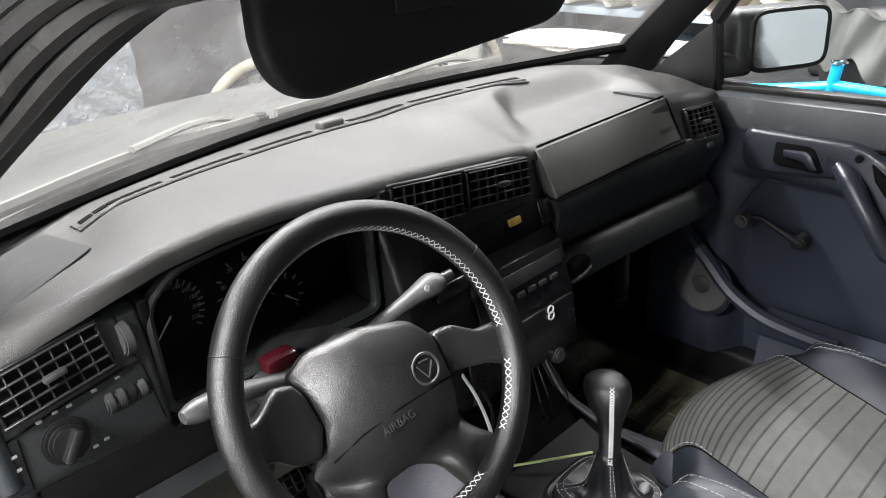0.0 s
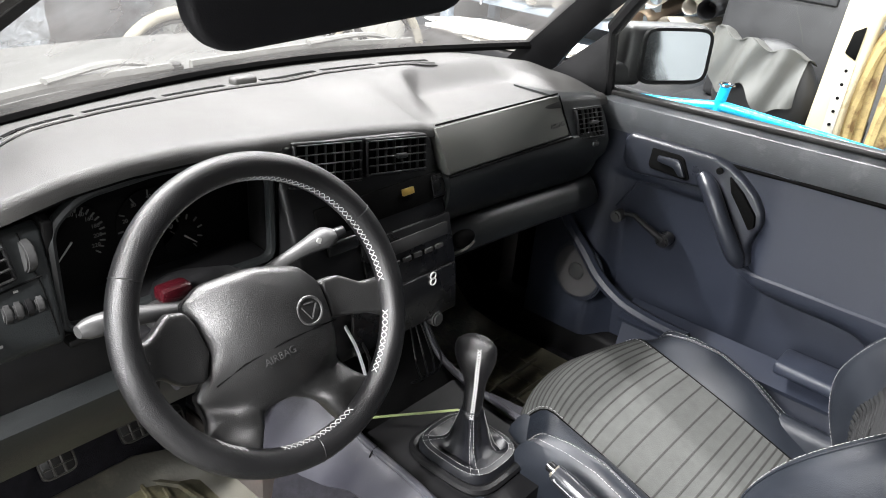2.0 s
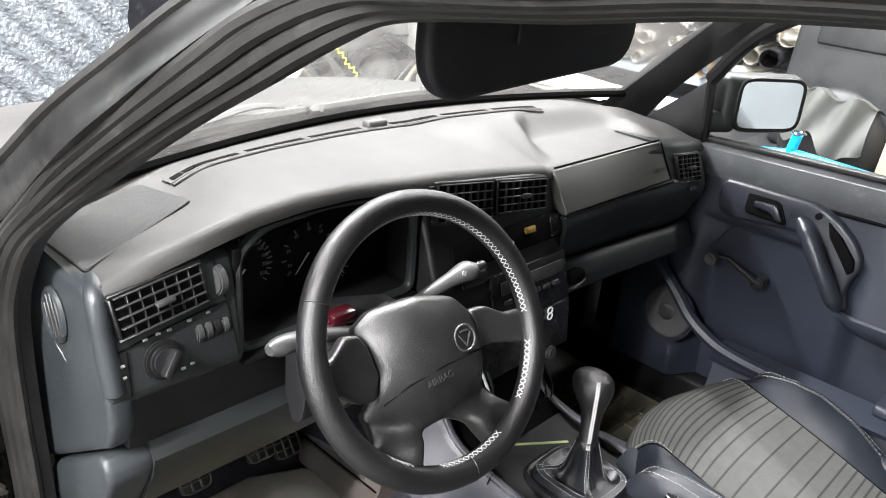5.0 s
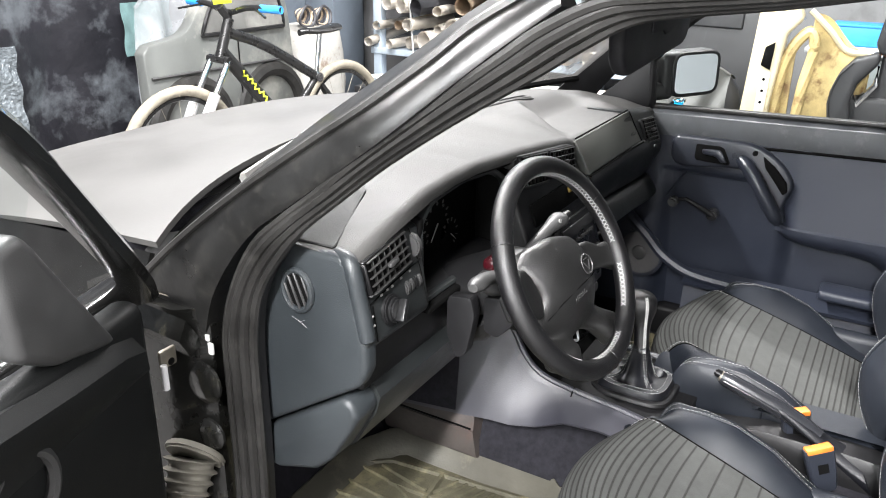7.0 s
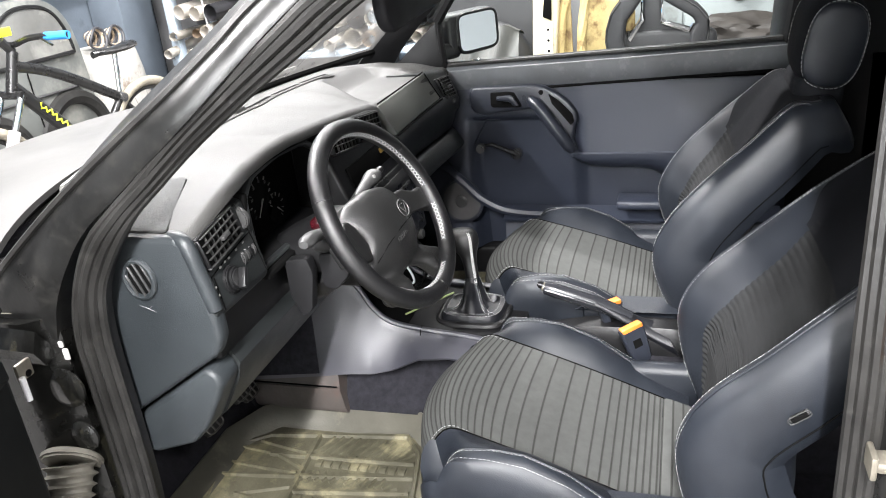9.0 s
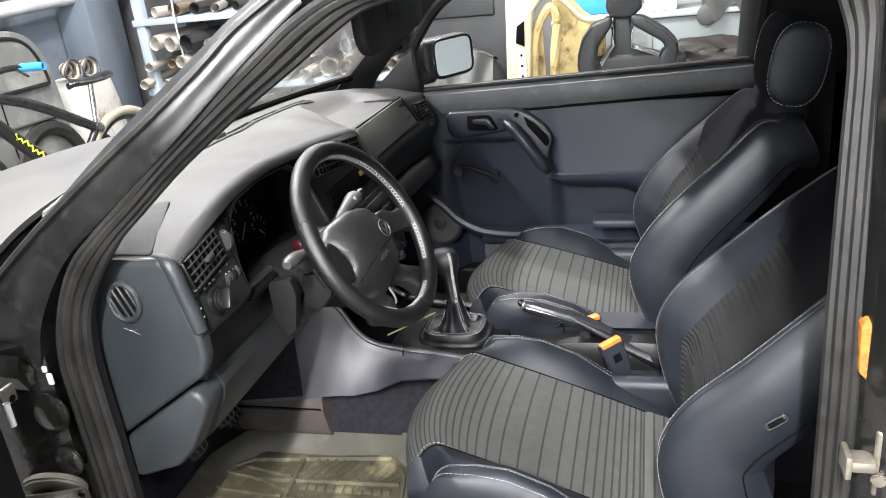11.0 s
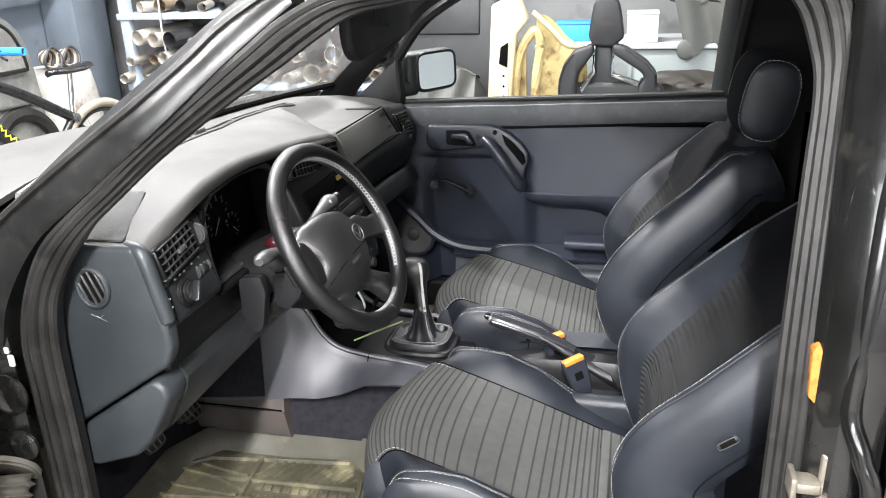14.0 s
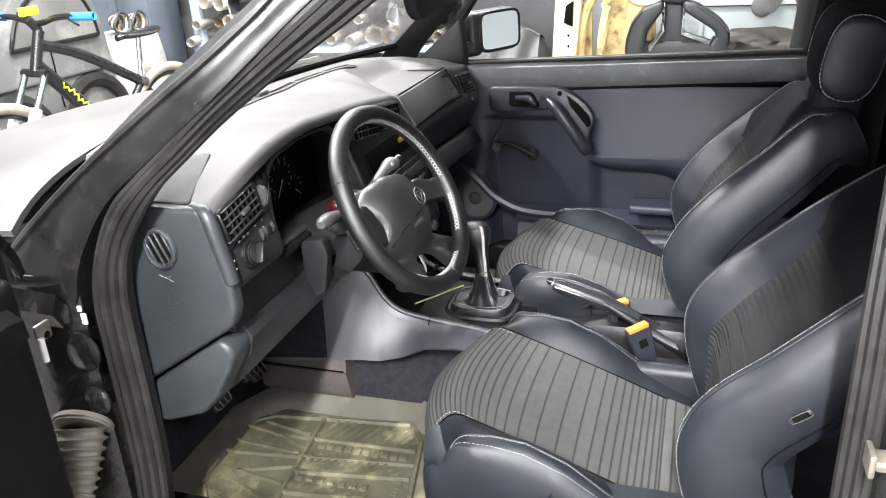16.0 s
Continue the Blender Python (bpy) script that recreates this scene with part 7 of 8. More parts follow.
# ---- the garage round the car ----
def bicycle(fx, fy, rx, ry):
    """A dirt bike standing behind the bonnet, from its front axle to its rear axle."""
    e = thing("bicycle", ((fx + rx) / 2, (fy + ry) / 2, 0), "black dirt bike with white fork and yellow lettering", "bicycle")
    r = 0.335
    a, b = Vector((fx, fy, r)), Vector((rx, ry, r))
    d = (b - a).normalized()
    s = Vector((-d.y, d.x, 0))
    up = Vector((0, 0, 1))

    def P(t, z, o=0.0):
        return a + d * t + up * (z - r) + s * o

    L = (b - a).length
    for c, nm in ((a, "front_wheel"), (b, "rear_wheel")):
        w = part(nm, tube([c + (r - 0.027) * (math.cos(t) * d + math.sin(t) * up) for t in (2 * math.pi * k / 48 for k in range(48))], 0.027, 10, True, up=tuple(s)), TYRE, e, "dusty tan tyre")
        part("rim", tube([c + (r - 0.062) * (math.cos(t) * d + math.sin(t) * up) for t in (2 * math.pi * k / 40 for k in range(40))], 0.012, 6, True, up=tuple(s)), TUBE, w, "black rim")
        for k in range(16):
            t = 2 * math.pi * k / 16
            part("spoke", tube([c + s * (0.02 if k % 2 else -0.02), c + (r - 0.065) * (math.cos(t) * d + math.sin(t) * up)], 0.0012, 4, caps=False), STEEL, w)
        part("axle_hub", tube([c - s * 0.04, c + s * 0.04], 0.02, 10), STEEL, w)
    head0, head1 = P(0.27, 0.80), P(0.33, 0.95)
    bb, seat0 = P(L - 0.44, 0.36), P(L - 0.20, 0.60)
    fr = part("frame", tube([head0, head0.lerp(bb, 0.5), bb], [0.032, 0.034, 0.03], 12), TUBE, e, "black frame")
    part("top_tube", tube(spline([head0.lerp(head1, 0.6), P(0.55, 0.80), seat0], 5), 0.026, 10), TUBE, fr)
    part("seat_tube", tube([bb, seat0], 0.022, 10), TUBE, fr)
    part("head_tube", tube([head0 - (head1 - head0) * 0.2, head1], 0.026, 12), TUBE, fr)
    for o in (-0.05, 0.05):
        part("chain_stay", tube([bb + s * o * 0.5, b + s * o], 0.012, 8), TUBE, fr)
        part("seat_stay", tube([seat0, b + s * o], 0.011, 8), TUBE, fr)
        leg = part("fork_leg", tube([head0 - (head1 - head0) * 0.25 + s * o * 1.3, head0.lerp(a, 0.45) + s * o * 1.3], 0.016, 10), CHROME, e, "bright fork leg")
        part("fork_slider", tube([head0.lerp(a, 0.4) + s * o * 1.3, a + s * o * 1.2], 0.026, 12), FORK, leg, "white fork slider")
    part("fork_crown", tube([head0 - (head1 - head0) * 0.25 + s * 0.08, head0 - (head1 - head0) * 0.25 - s * 0.08], 0.02, 8), TUBE, e)
    bar = part("handlebar", tube(spline([head1 + up * 0.06 + s * 0.34 + d * 0.03, head1 + up * 0.06 + s * 0.15, head1 + up * 0.03, head1 + up * 0.06 - s * 0.15, head1 + up * 0.06 - s * 0.34 + d * 0.03], 5), 0.014, 8), TUBE, e, "black handlebar")
    for o in (1, -1):
        part("grip", tube([head1 + up * 0.06 + s * o * 0.34 + d * 0.03, head1 + up * 0.06 + s * o * 0.22 + d * 0.015], 0.019, 10), BLUE, bar, "blue rubber grip")
        part("lever", tube([head1 + up * 0.055 + s * o * 0.2, head1 + up * 0.03 + s * o * 0.32 - d * 0.05], 0.006, 6), TUBE, bar)
    part("stem", tube([head1, head1 + up * 0.06 - d * 0.05], 0.022, 8), TUBE, e)
    part("number_plate", moved(rbox(-0.06, 0.06, -0.003, 0.003, -0.02, 0.02, 0.006), Matrix.Translation(head1 + up * 0.09 - d * 0.03)), YELLOW, bar, "yellow tab")
    part("seat_post", tube([seat0, P(L - 0.165, 0.83)], 0.014, 10), CHROME, e, "bright seat post")
    part("seat_clamp", tube([seat0 - s * 0.03, seat0 + s * 0.03], 0.026, 10), CHROME, e)
    part("saddle", loft([[P(L - 0.165 + t, 0.845 + h, w * math.cos(q)) + up * (0.018 * math.sin(q)) for q in (2 * math.pi * k / 14 for k in range(14))] for t, w, h in ((-0.15, 0.015, 0.0), (-0.12, 0.028, 0.006), (-0.02, 0.04, 0.0), (0.06, 0.065, 0.004), (0.11, 0.07, 0.012), (0.14, 0.04, 0.014))]), TUBE, e, "slim black saddle")
    part("crank", disc(bb + s * 0.05, s, 0.08, 0.006, 28), GREY, e, "grey chain ring")
    dn = (bb - head0).normalized()
    side_ = -s
    zig = []
    for k in range(15):
        c = head0.lerp(bb, 0.24 + 0.4 * k / 14) + side_ * 0.034
        zig.append(c + dn.cross(side_) * (0.014 if k % 2 else -0.014) * (0.6 + 0.4 * math.sin(k * 2.1)))
    part("marking", tube(zig, 0.0055, 5), YELLOW, fr, "bright yellow painted marking")


bicycle(1.06, 2.52, 2.16, 2.40)

# cyan frame lying beside the car
cf = thing("bike_frame", (2.0, 0.43, 0.5), "bare cyan bicycle frame on the floor rack", "bicycle frame")
J = Vector((2.02, 0.435, 0.61))
part("top_tube", tube(spline([J, Vector((2.01, 0.55, 0.59)), Vector((2.0, 0.74, 0.565)), Vector((1.99, 1.0, 0.55))], 5), 0.018, 10), CYAN, cf)
part("down_tube", tube([J, Vector((2.02, 0.19, 0.60)), Vector((2.03, -0.2, 0.58))], 0.02, 10), CYAN, cf)
part("head_tube", tube([J + Vector((0, 0.02, -0.10)), J + Vector((0, -0.005, 0.075))], 0.02, 12), CYAN, cf)
part("head_ring", tube([J + Vector((0.026 * math.cos(a), -0.006 + 0.026 * math.sin(a), 0.08)) for a in (2 * math.pi * k / 16 for k in range(16))], 0.005, 6, True), CHROME, cf, "bright head ring")
for x in (1.96, 2.06):
    part("stay", tube([J + Vector((x - 2.01, 0.06, -0.02)), Vector((x, 0.9, 0.45))], 0.011, 8), CYAN, cf)
rack = thing("floor_rack", (2.0, 0.4, 0), "low dark steel trestle under the cyan frame", "trestle")
part("trestle_top", rbox(1.9, 2.12, -0.25, 1.05, 0.40, 0.45, 0.01), HARD, rack)
for y in (-0.15, 0.95):
    for x in (1.93, 2.09):
        part("trestle_leg", tube([(x, y, 0), (x, y, 0.41)], 0.015, 8), HARD, rack)

# dark hanging sheet in front of the wall, with foil and cloth patches
tarp = thing("hanging_tarp", (0.2, 3.6, 0), "black dusty plastic tarp hanging on the wall", "tarp")
part("tarp_sheet", sheet(lambda u, v: (lerp(-4.0, 2.35, u), 3.60 + 0.03 * math.sin(u * 40) + 0.02 * math.sin(u * 93 + v * 5), lerp(0.02, 2.9, v)), 90, 14, 0.004), SOOT, tarp, "black plastic sheet with pale smears")
part("patch", sheet(lambda u, v: (lerp(0.02, 0.93, u), 3.54 + 0.015 * math.sin(u * 30 + v * 20), lerp(0.2, 0.78, v)), 40, 20, 0.003), surf("bubble_foil", (0.15, 0.165, 0.18, 1), 0.3, 0.3, 0.4, 30, 0.9, 45, 0.02), tarp, "pale bubble foil")
part("patch", sheet(lambda u, v: (lerp(1.6, 1.95, u), 3.53 + 0.01 * math.sin(u * 20 + v * 9), lerp(0.65, 0.95, v)), 12, 12, 0.003), surf("teal_cloth", (0.10, 0.17, 0.17, 1), 0.8, 0, 0.3, 12, 0.5, 60, 0.004), tarp, "faded teal cloth")
bag = thing("clear_plastic_cover", (1.75, 3.2, 0.6), "crumpled clear plastic cover beside the bike", "plastic cover")
part("film", sheet(lambda u, v: (lerp(1.55, 2.2, u), 3.35 + 0.05 * math.sin(u * 14 + 3 * v), 0.0 + 1.25 * v * (1 - 0.25 * (2 * u - 1) ** 2)), 24, 14, 0.002), dusty_glass("plastic_film", (0.9, 0.9, 0.9, 1), (0.6, 0.62, 0.64, 1), 0.3), bag)

part("hem", tube([(x, 3.34 + 0.05 * math.sin((x - 1.55) / 0.65 * 14 + 3), 1.25 * (1 - 0.25 * (2 * (x - 1.55) / 0.65 - 1) ** 2)) for x in np.linspace(1.55, 2.2, 20)], 0.012, 6), bpy.data.materials["plastic_film"], bag, "rolled upper hem")

# grey old car parked beyond the bike: side, window, roof
oc = thing("old_grey_car", (1.9, 3.05, 0), "old grey-green car with dusty paint, parked nose in", "car")
prof = [(1.32, 0.25), (1.3, 0.74)] + [(p.x, p.z) for p in spline([(1.34, 0, 0.78), (1.6, 0, 0.83), (1.76, 0, 1.03), (1.95, 0, 1.125), (2.18, 0, 1.13), (2.34, 0, 1.065), (2.435, 0, 0.907), (2.475, 0, 0.60)], 5)] + [(2.47, 0.25)]
part("body_side", prism(prof, "y", 3.02, 3.10, 0.012, 2), OLIVE, oc, "grey-green body side")
pane_line = [(p.x, p.z) for p in spline([(1.70, 0, 0.80), (1.80, 0, 0.97), (1.97, 0, 1.08), (2.17, 0, 1.085), (2.29, 0, 1.03), (2.36, 0, 0.91), (2.385, 0, 0.80)], 5)]
part("window", prism(pane_line, "y", 3.008, 3.022, 0.003), surf("dusty_car_window", (0.10, 0.10, 0.095, 1), 0.2, 0, 0.25, 4, 0.1, stain=(0.2, 0.2, 0.185, 1), stain_amount=0.35, stain_scale=2.2), oc, "dusty side window")
part("window_rubber", tube([(x, 3.010, z) for x, z in pane_line], 0.012, 6, True, up=(0, 1, 0)), HARD, oc, "black rubber round the window")
part("door_joint", tube([(1.98, 3.014, 0.80), (1.985, 3.014, 0.5), (2.0, 3.014, 0.28)], 0.004, 5), DARK, oc)
part("trim_line", tube([(1.33, 3.012, 0.61), (2.46, 3.012, 0.60)], 0.008, 6), GREY, oc)
for x in (1.6, 2.25):
    part("wheel", tube([(x + 0.26 * math.cos(a), 3.03, 0.29 + 0.26 * math.sin(a)) for a in (2 * math.pi * k / 32 for k in range(32))], 0.05, 8, True, up=(0, 1, 0)), RUBBER, oc)

sk = thing("white_sack", (2.92, 3.25, 0), "tall white woven sack with cable coils on top", "sack")
part("sack_body", loft([[(2.925 + w * math.copysign(abs(math.cos(a)) ** 0.6, math.cos(a)) * (1 + 0.06 * math.sin(3 * a + z * 9)), 3.25 + 0.16 * math.copysign(abs(math.sin(a)) ** 0.6, math.sin(a)), z) for a in (2 * math.pi * k / 24 for k in range(24))] for z, w in ((0.0, 0.2), (0.1, 0.26), (0.35, 0.27), (0.55, 0.25), (0.7, 0.22), (0.745, 0.17))]), SACK, sk, "creased white weave")
for k, (x, z) in enumerate(((2.79, 0.815), (2.965, 0.805))):
    co = thing("cable_coil", (x, 3.2, z - 0.07), "coil of brown and black hose on the sack", "cable coil", "cable coils")
    for j in range(5):
        part("loop", tube([(x + (0.078 - 0.011 * j) * math.cos(a) + 0.006 * math.sin(3 * a + j), 3.15 + 0.018 * j + 0.01 * math.sin(2 * a + j), z + (0.068 - 0.008 * j) * math.sin(a)) for a in (2 * math.pi * q / 22 for q in range(22))], 0.009, 6, True, up=(0, 1, 0)), TAN if j % 2 else DARKROLL, co)

part("pipe_run", tube([(2.1, 3.5, 1.20), (3.0, 3.52, 1.235), (4.15, 3.55, 1.27)], 0.05, 12), PLASTER, None)
bpy.data.objects["pipe_run"]["kind"] = "structure"
tagged(bpy.data.objects["pipe_run"], "pale painted pipe along the wall", "pipe")
pb = part("pier", rbox(3.42, 3.80, 3.42, 3.69, 0, GZ, 0.01), BLUEGREY, None)
tagged(pb, "blue-grey painted wall pier", "wall", "", "structure")

# shelf with rolled sheets along the right wall
sh = thing("storage_shelf", (3.75, 2.2, 0), "pale blue steel shelf crammed with rolled sheets", "shelf")
for y in (3.05, 1.50, 0.95):
    for x in (3.5, 4.05):
        part("post", rbox(x - 0.035, x + 0.035, y - 0.035, y + 0.035, 0, 2.2, 0.004), SHELFPAINT, sh, "pale blue post")
for z in (0.30, 0.55, 1.045, 1.6):
    part("board", rbox(3.45, 4.1, 0.9, 3.1, z - 0.045, z, 0.004), SHELFPAINT, sh, "pale blue board")
rnd = random.Random(7)


def roll(x, y, z, r, l, mat, dx, dy, dz=0.0):
    e = thing("rolled_sheet", (x, y, z - r), "loosely rolled sheet of card or vinyl on the shelf", "roll", "rolls on the shelf")
    d = Vector((dx, dy, dz)).normalized()
    s = d.cross(Vector((0, 0, 1))).normalized()
    u = s.cross(d)
    b = bmesh.new()
    n = 34
    rows = []
    for k in range(n):
        t = 2 * math.pi * 1.35 * k / (n - 1)
        q = r * (1 - 0.16 * k / n)
        o = s * q * math.cos(t) + u * q * math.sin(t)
        rows.append([b.verts.new(Vector((x, y, z)) + o), b.verts.new(Vector((x, y, z)) + o + d * l)])
    for k in range(n - 1):
        b.faces.new((rows[k][0], rows[k][1], rows[k + 1][1], rows[k + 1][0]))
    bmesh.ops.solidify(b, geom=b.faces[:], thickness=0.003)
    part("sheet", b, mat, e)


mats = [PAPER, DARKROLL, PAPER, PAPER, HIDE, PAPER, PAPER, TAN]
for k in range(40):
    y = 3.06 - 0.052 * k + rnd.uniform(-0.02, 0.02)
    lev = k % 3
    r = rnd.uniform(0.03, 0.07)
    z = 0.552 + r + lev * 0.125 + rnd.uniform(0, 0.02)
    roll(3.40 + rnd.uniform(-0.06, 0.1), y, z, r, rnd.uniform(0.45, 0.62), mats[rnd.randrange(8)], 1, rnd.uniform(-0.25, 0.25), rnd.uniform(-0.05, 0.1))
for k in range(12):
    y = 2.9 - 0.16 * k
    r = rnd.uniform(0.03, 0.06)
    roll(3.45, y, 1.047 + r, r, 0.5, mats[rnd.randrange(8)], 1, rnd.uniform(-0.4, 0.4), 0)
rope = thing("hanging_rope", (3.43, 2.7, 0.4), "white rope hanging from the shelf", "rope")
part("cord", tube(spline([(3.43, 2.72, 1.3), (3.40, 2.72, 1.0), (3.40, 2.71, 0.75), (3.41, 2.69, 0.5)], 6), 0.007, 6), THREAD, rope)


def crumple(name, x, y, z, sx, sy, sz, mat, label, cat, seed, group=""):
    """A crumpled bag or cloth heap."""
    e = thing(name, (x, y, z), label, cat, group)
    b = bmesh.new()
    bmesh.ops.create_icosphere(b, subdivisions=4, radius=1)
    for v in b.verts:
        n = noise.noise(v.co * 2.2 + Vector((seed, 0, 0))) * 0.35 + noise.noise(v.co * 6 + Vector((0, seed, 0))) * 0.12
        v.co = Vector((v.co.x * sx, v.co.y * sy, v.co.z * sz)) * (1 + n)
        v.co += Vector((x, y, z + sz))
        v.co.z = max(v.co.z, z)
    part("cloth", b, mat, e)


for k in range(9):
    crumple("plastic_bag", 3.5 + rnd.uniform(-0.05, 0.2), 2.0 - 0.14 * k + rnd.uniform(-0.04, 0.04), 1.05 if k % 2 else 0.80, rnd.uniform(0.10, 0.16), rnd.uniform(0.08, 0.14), rnd.uniform(0.06, 0.1), (SACK, PAPER, SACK, YELLOW if k == 4 else PAPER, HIDE)[k % 5], "crumpled pale bag on the shelf", "bag", 3.1 * k, "bags on the shelf")

# low dark bench with a white sheet, seen through the windscreen
wb = thing("work_bench", (2.95, 2.0, 0), "low dark bench with a long pale tube on it", "bench")
part("bench_top", rbox(2.75, 3.35, 0.95, 2.75, 0.34, 0.40, 0.01), SHELL, wb, "dark bench top")
for y in (1.0, 2.7):
    for x in (2.8, 3.3):
        part("bench_leg", rbox(x - 0.03, x + 0.03, y - 0.03, y + 0.03, 0, 0.345, 0.004), HARD, wb)
pt = thing("pale_tube", (3.0, 1.8, 0.4), "long pale cardboard tube on the bench", "tube")
part("tube_wall", tube([(2.85, 2.55, 0.447), (3.1, 1.1, 0.447)], 0.045, 16), PAPER, pt)
crumple("white_sheet", 3.0, 2.2, 0.40, 0.25, 0.5, 0.035, PAPER, "crumpled white sheet on the bench", "sheet", 1.7)

# right side: black foam board, draped hide on a chair, cream body panel, shell seat, pale cabinet
fb = thing("black_foam_panel", (2.9, 0.55, 0.4), "large black car seat panel standing upright", "panel")
part("panel", moved(rbox(-0.04, 0.04, -0.31, 0.31, 0, 0.85, 0.03, 3), pose(2.9, 0.56, 0.42, 0, 6, -6)), SHELL, fb, "black padded panel")
part("panel_relief", moved(rbox(-0.052, -0.03, -0.20, 0.20, 0.5, 0.76, 0.02, 3), pose(2.9, 0.56, 0.42, 0, 6, -6)), SHELL, fb)
fs = thing("panel_stand", (2.95, 0.55, 0), "dark low cupboard under the black panel", "cupboard")
part("stand_box", rbox(2.72, 3.2, 0.15, 0.95, 0, 0.419, 0.01), SHELL, fs)
hd = thing("draped_hide", (2.62, 0.5, 0.5), "grey vinyl hide draped over a dark chair back", "hide")


def hide(u, v):
    y = lerp(0.74, 0.33, u)
    x = 2.58 - 0.07 * math.sin(math.pi * u) - 0.04 * v
    z = 0.80 - 0.05 * u - v * (0.17 + 0.05 * math.sin(u * 9) + 0.08 * smooth01(u * 1.4) * (1 - smooth01((u - 0.7) * 4))) + 0.015 * math.sin(u * 17)
    return (x + 0.015 * math.sin(u * 21 + v * 4), y, z)


part("hide_front", sheet(hide, 30, 14, 0.004), HIDE, hd, "creased grey vinyl")
part("hide_flap", sheet(lambda u, v: (2.58 - 0.07 * math.sin(math.pi * u) + 0.16 * v, lerp(0.74, 0.33, u), 0.80 - 0.05 * u + 0.015 * math.sin(u * 17) - 0.04 * v * v), 24, 6, 0.004), HIDE, hd)
ch = thing("dark_chair", (2.66, 0.5, 0), "dark rounded chair under the hide", "chair")
part("chair_back", ball((2.66, 0.50, 0.55), 0.09, 0.23, 0.235, None, 24, 14), SHELL, ch)
part("chair_base", rbox(2.52, 2.71, 0.3, 0.7, 0.0, 0.34, 0.03, 3), SHELL, ch)

cp = thing("cream_body_panel", (2.6, 0.0, 0.3), "cream car door frame with rusty inner openings", "body panel")
part("outer_post", prism([(0.27, 0.40), (0.235, 1.10), (0.10, 1.16), (0.04, 1.02), (0.10, 0.95), (0.13, 0.62), (0.13, 0.40)], "x", 2.56, 2.66, 0.015, 3), CREAM, cp, "pale cream outer post")
part("opening", prism([(0.195, 0.80), (0.185, 0.885), (0.145, 0.91), (0.15, 0.78)], "x", 2.548, 2.56, 0.003), DARK, cp, "dark slot in the post")
part("bolt_strip", prism([(0.195, 0.42), (0.19, 0.77), (0.145, 0.77), (0.15, 0.42)], "x", 2.553, 2.561, 0.003), surf("primer_strip", (0.55, 0.52, 0.45, 1), 0.5, 0, 0.1, 20, 0), cp, "pale strip with bolt holes")
for k in range(6):
    part("bolt_hole", disc((2.5515, 0.17, 0.46 + 0.055 * k), (-1, 0, 0), 0.007, 0.002, 10), DARK, cp)
RUSTY = surf("rusty_cream_paint", (0.5, 0.38, 0.17, 1), 0.5, 0, 0.3, 9, 0.4, 60, 0.003, stain=(0.2, 0.12, 0.05, 1), stain_amount=0.35, stain_scale=11)
part("inner_frame", tube(spline([(2.62, 0.115, 0.42), (2.61, 0.10, 0.80), (2.61, 0.02, 0.96), (2.61, -0.02, 0.90), (2.60, 0.0, 0.70), (2.61, 0.01, 0.42)], 6), 0.026, 8), RUSTY, cp, "stained inner frame")
part("inner_web", prism([(0.10, 0.40), (0.10, 0.80), (0.06, 0.90), (0.05, 0.40)], "x", 2.63, 2.65, 0.004), RUSTY, cp)
part("wing_part", sheet(lambda u, v: (2.60 + 0.05 * math.sin(u * 3), lerp(0.0, -0.27, u), lerp(0.42 + 0.30 * u, 1.05 - 0.18 * u + 0.02 * math.sin(7 * u), v)), 14, 12, 0.012), RUSTY, cp, "curved cream flank")
part("wing_lip", tube(spline([(2.595, 0.02, 1.06), (2.60, -0.08, 0.97), (2.61, -0.16, 0.89), (2.60, -0.27, 0.885)], 5), 0.014, 8), CREAM, cp)
cps = thing("panel_block", (2.62, 0.05, 0), "dark crate under the cream panel", "crate")
part("crate", rbox(2.45, 2.85, -0.28, 0.30, 0, 0.399, 0.01), SHELL, cps)

bs = thing("shell_seat", (2.65, -0.4, 0.3), "black racing shell seat with two belt openings", "seat")


BACK = [(-0.308, 0.899), (-0.308, 0.744), (-0.237, 0.64), (-0.20, 0.56), (-0.18, 0.40), (-0.60, 0.40), (-0.585, 0.55), (-0.542, 0.679), (-0.401, 0.731), (-0.396, 0.894)]
part("centre_spine", prism(BACK, "x", 2.60, 2.68, 0.014, 3), SHELL, bs, "black padded spine")
part("head_pad", prism([(-0.296, 1.10), (-0.284, 1.03), (-0.272, 0.93), (-0.30, 0.885), (-0.40, 0.878), (-0.455, 0.925), (-0.44, 1.03), (-0.425, 1.10), (-0.40, 1.125), (-0.32, 1.128)], "x", 2.56, 2.66, 0.022, 4), SHELL, bs, "padded black head part")
for pts in ([(-0.300, 0.90), (-0.203, 0.868), (-0.150, 0.80), (-0.126, 0.72), (-0.122, 0.66), (-0.141, 0.56), (-0.15, 0.42), (-0.21, 0.42), (-0.235, 0.574), (-0.218, 0.671), (-0.230, 0.753), (-0.305, 0.852)], [(-0.398, 0.896), (-0.461, 0.888), (-0.575, 0.812), (-0.627, 0.751), (-0.632, 0.68), (-0.612, 0.56), (-0.60, 0.42), (-0.55, 0.42), (-0.528, 0.572), (-0.540, 0.679), (-0.566, 0.722), (-0.549, 0.754), (-0.400, 0.849)]):
    wing = part("shoulder_wing", prism(pts, "x", 2.53, 2.64, 0.018, 4), SHELL, bs, "black shoulder wing")
    mid = sum((Vector(p) for p in pts[:9]), Vector((0, 0))) / 9
    part("wing_piping", tube([(2.528, p[0] * 0.93 + mid.x * 0.07, p[1] * 0.93 + mid.y * 0.07) for p in pts[1:6]], 0.004, 6), GREY, wing)
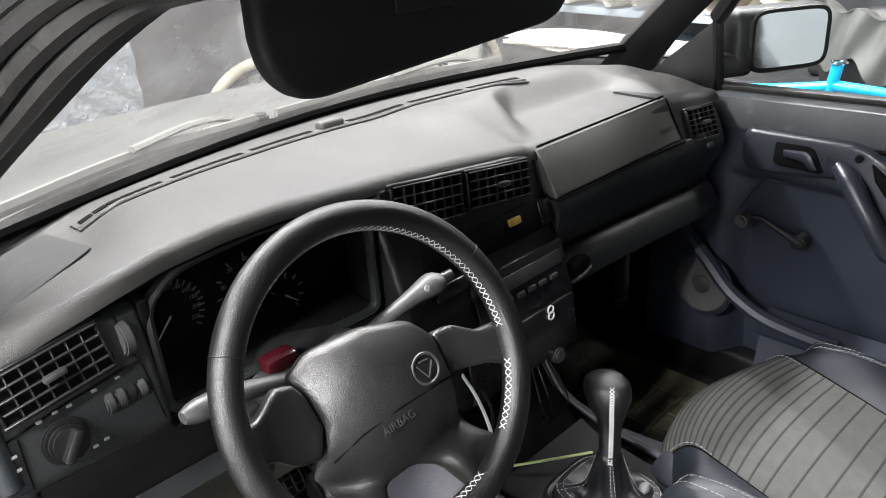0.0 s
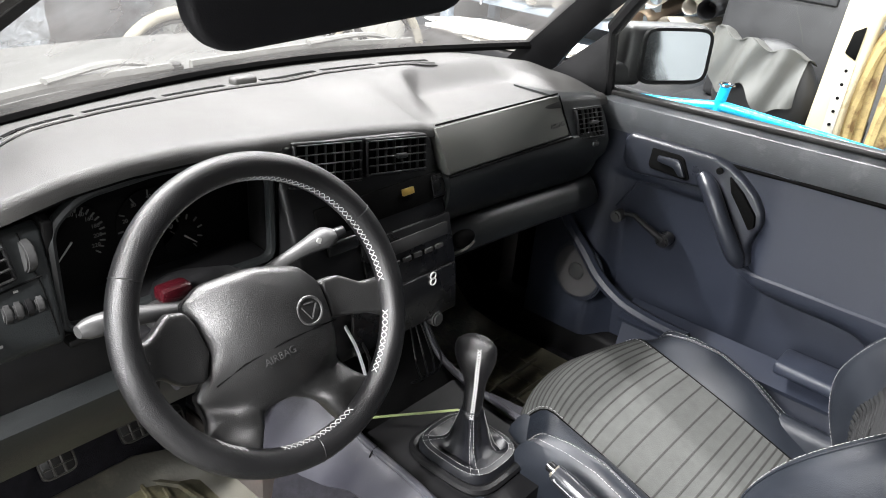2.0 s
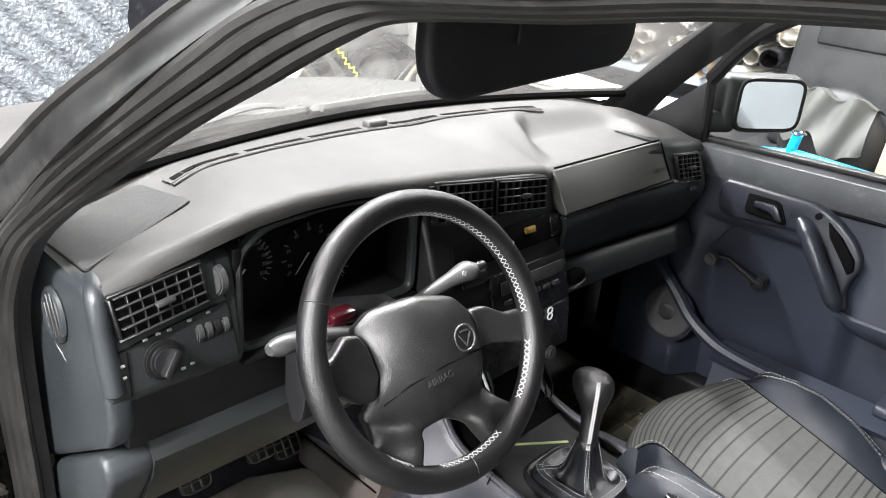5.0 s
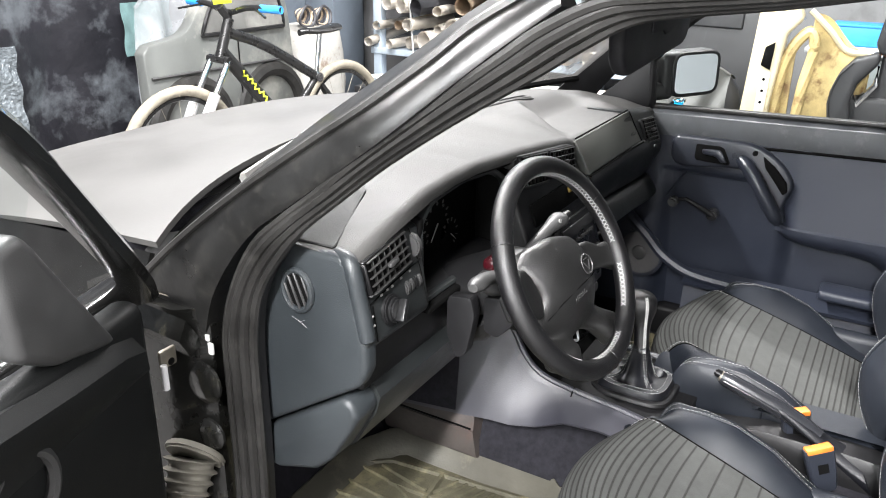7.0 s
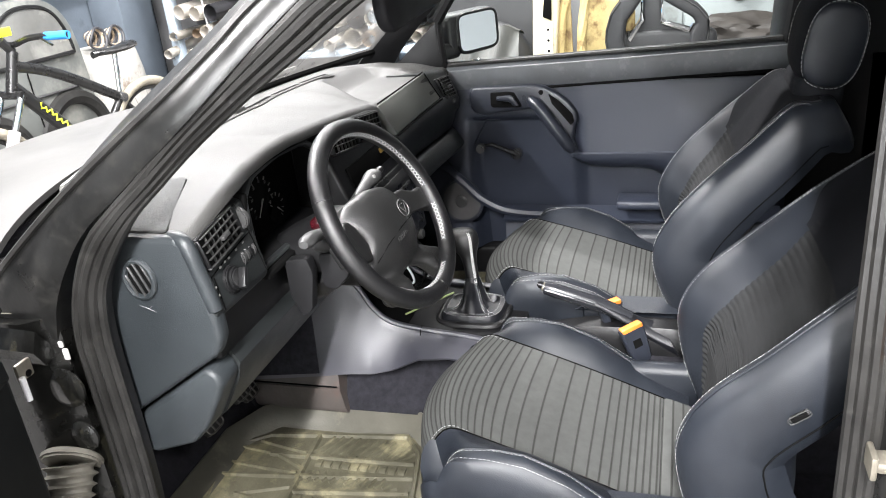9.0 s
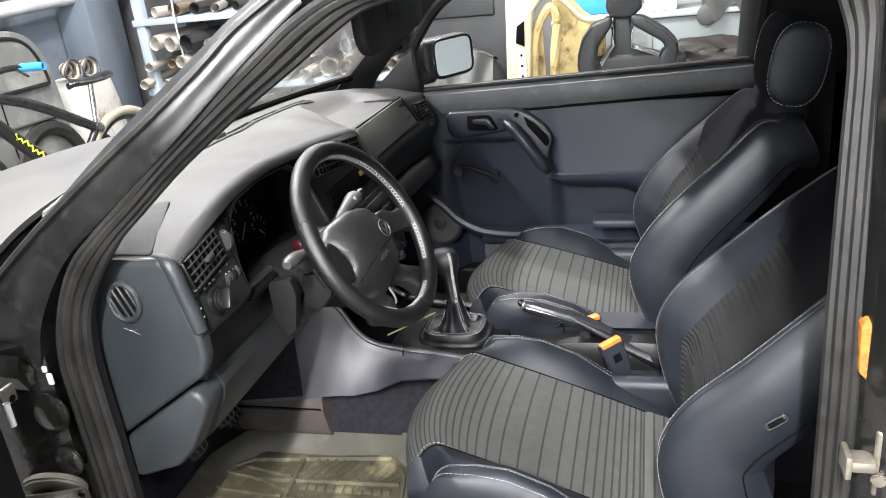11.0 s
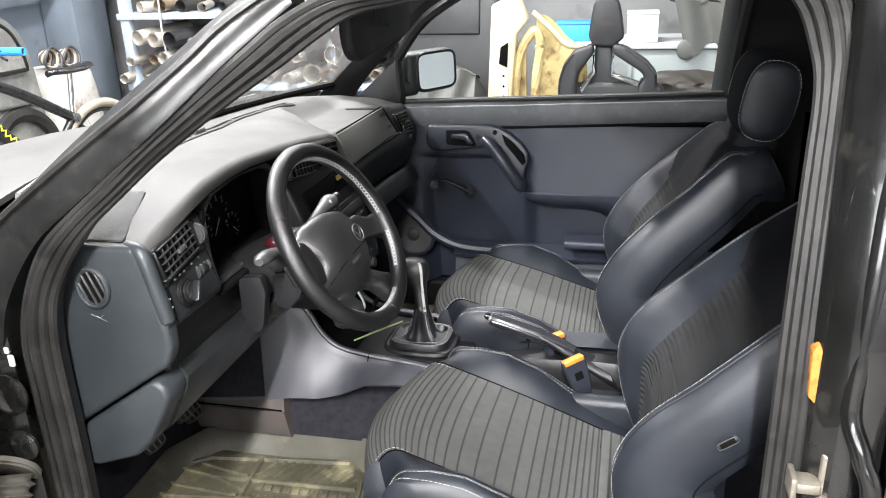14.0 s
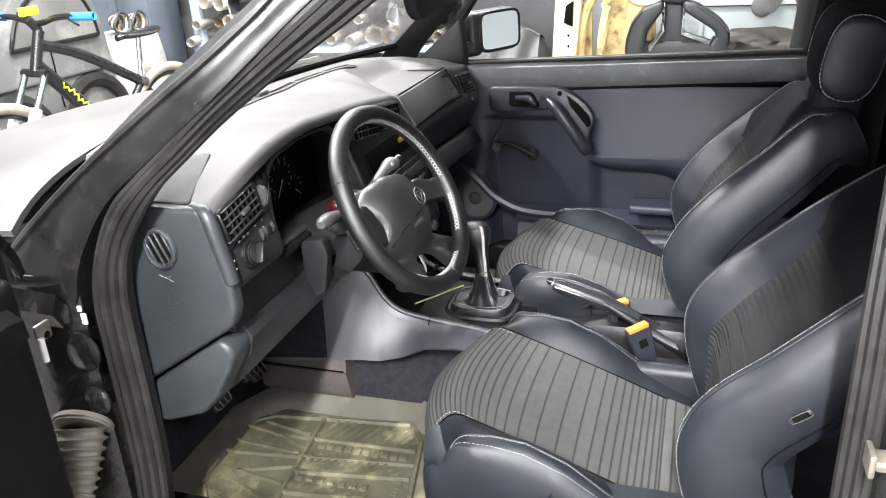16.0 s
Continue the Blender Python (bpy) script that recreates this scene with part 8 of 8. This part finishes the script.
for pts in (((-0.302, 0.84), (-0.304, 0.75), (-0.240, 0.655), (-0.228, 0.70)), ((-0.401, 0.84), (-0.403, 0.737), (-0.535, 0.688), (-0.556, 0.72))):
    part("opening_trim", tube([(2.585, y, z) for y, z in pts], [0.006, 0.014, 0.017, 0.006], 8), CHROME, bs, "bright silver opening trim")
part("lower_shell", prism([(-0.14, 0.30), (-0.13, 0.68), (-0.20, 0.695), (-0.33, 0.70), (-0.40, 0.70), (-0.59, 0.695), (-0.67, 0.68), (-0.66, 0.30)], "x", 2.58, 2.68, 0.03, 3), SHELL, bs)
part("seat_pan", rbox(2.30, 2.68, -0.66, -0.14, 0.14, 0.31, 0.04, 3), SHELL, bs)
bss = thing("seat_crate", (2.6, -0.4, 0), "low dark box under the shell seat", "crate")
part("crate", rbox(2.32, 2.72, -0.64, -0.16, 0, 0.139, 0.01), HARD, bss)

cb = thing("pale_cabinet", (3.4, -1.0, 0), "pale grey-green cabinet with clutter on top", "cabinet")
part("carcass", rbox(3.2, 3.8, -2.2, 0.05, 0, 0.80, 0.008), surf("pale_cabinet_paint", (0.22, 0.245, 0.245, 1), 0.5, 0, 0.15, 4, 0.1, stain=(0.12, 0.12, 0.11, 1), stain_amount=0.2, stain_scale=3), cb, "pale painted carcass")
part("worktop", rbox(3.17, 3.82, -2.25, 0.08, 0.801, 0.83, 0.006), PLASTER, cb, "white worktop")
for k in range(4):
    part("door", rbox(3.188, 3.199, -2.18 + 0.56 * k, -1.64 + 0.56 * k, 0.04, 0.78, 0.004), bpy.data.materials["pale_cabinet_paint"], cb)
crumple("dark_sheet", 3.0, -0.80, 0.50, 0.16, 0.30, 0.095, surf("dark_brown_sheet", (0.035, 0.03, 0.026, 1), 0.6, 0, 0.25, 8, 0.4, 80, 0.003), "crumpled dark brown sheet on a low stool", "sheet", 5.3)
st = thing("low_stool", (3.0, -0.8, 0), "low dark stool under the brown sheet", "stool")
part("stool_top", rbox(2.86, 3.14, -1.05, -0.55, 0.46, 0.499, 0.01), HARD, st)
for x in (2.9, 3.1):
    for y in (-1.0, -0.6):
        part("stool_leg", tube([(x, y, 0), (x, y, 0.465)], 0.016, 8), HARD, st)
hung = thing("hanging_hide", (3.15, -0.9, 0.83), "grey leather piece hanging over the cabinet edge", "hide")
part("hide_piece", sheet(lambda u, v: (3.155 - 0.02 * math.sin(u * 9), lerp(-0.72, -1.02, u) - 0.06 * v, 1.08 - v * (0.22 + 0.22 * u ** 2 + 0.08 * math.sin(u * 8)) - 0.03 * u), 20, 12, 0.005), HIDE, hung)
part("hide_lobe", ball((3.14, -0.80, 0.80), 0.012, 0.055, 0.06, None, 18, 10), HIDE, hung)
part("hide_fold", sheet(lambda u, v: (3.16 + 0.25 * v, lerp(-0.70, -1.05, u), 1.08 - 0.03 * u + 0.02 * math.sin(u * 12 + v * 6)), 12, 8, 0.005), HIDE, hung)
boxes_ = ((3.35, -0.55, 0.22, 0.18, 0.16, WHITE, "white paper box"), (3.5, -1.15, 0.3, 0.25, 0.2, GREY, "grey tool box"), (3.45, -0.15, 0.2, 0.25, 0.1, BLUE, "blue folded cloth"), (3.5, -1.6, 0.3, 0.3, 0.25, PAPER, "brown carton"))
for x, y, w, d, h, m, nm in boxes_:
    e = thing("box", (x, y, 0.831), nm + " on the pale cabinet", "box", "boxes on the cabinet")
    part("walls", rbox(x - w / 2, x + w / 2, y - d / 2, y + d / 2, 0.832, 0.831 + h, 0.005), m, e)
    part("lid", rbox(x - w / 2 - 0.004, x + w / 2 + 0.004, y - d / 2 - 0.004, y + d / 2 + 0.004, 0.8315 + h, 0.845 + h, 0.004), m, e)
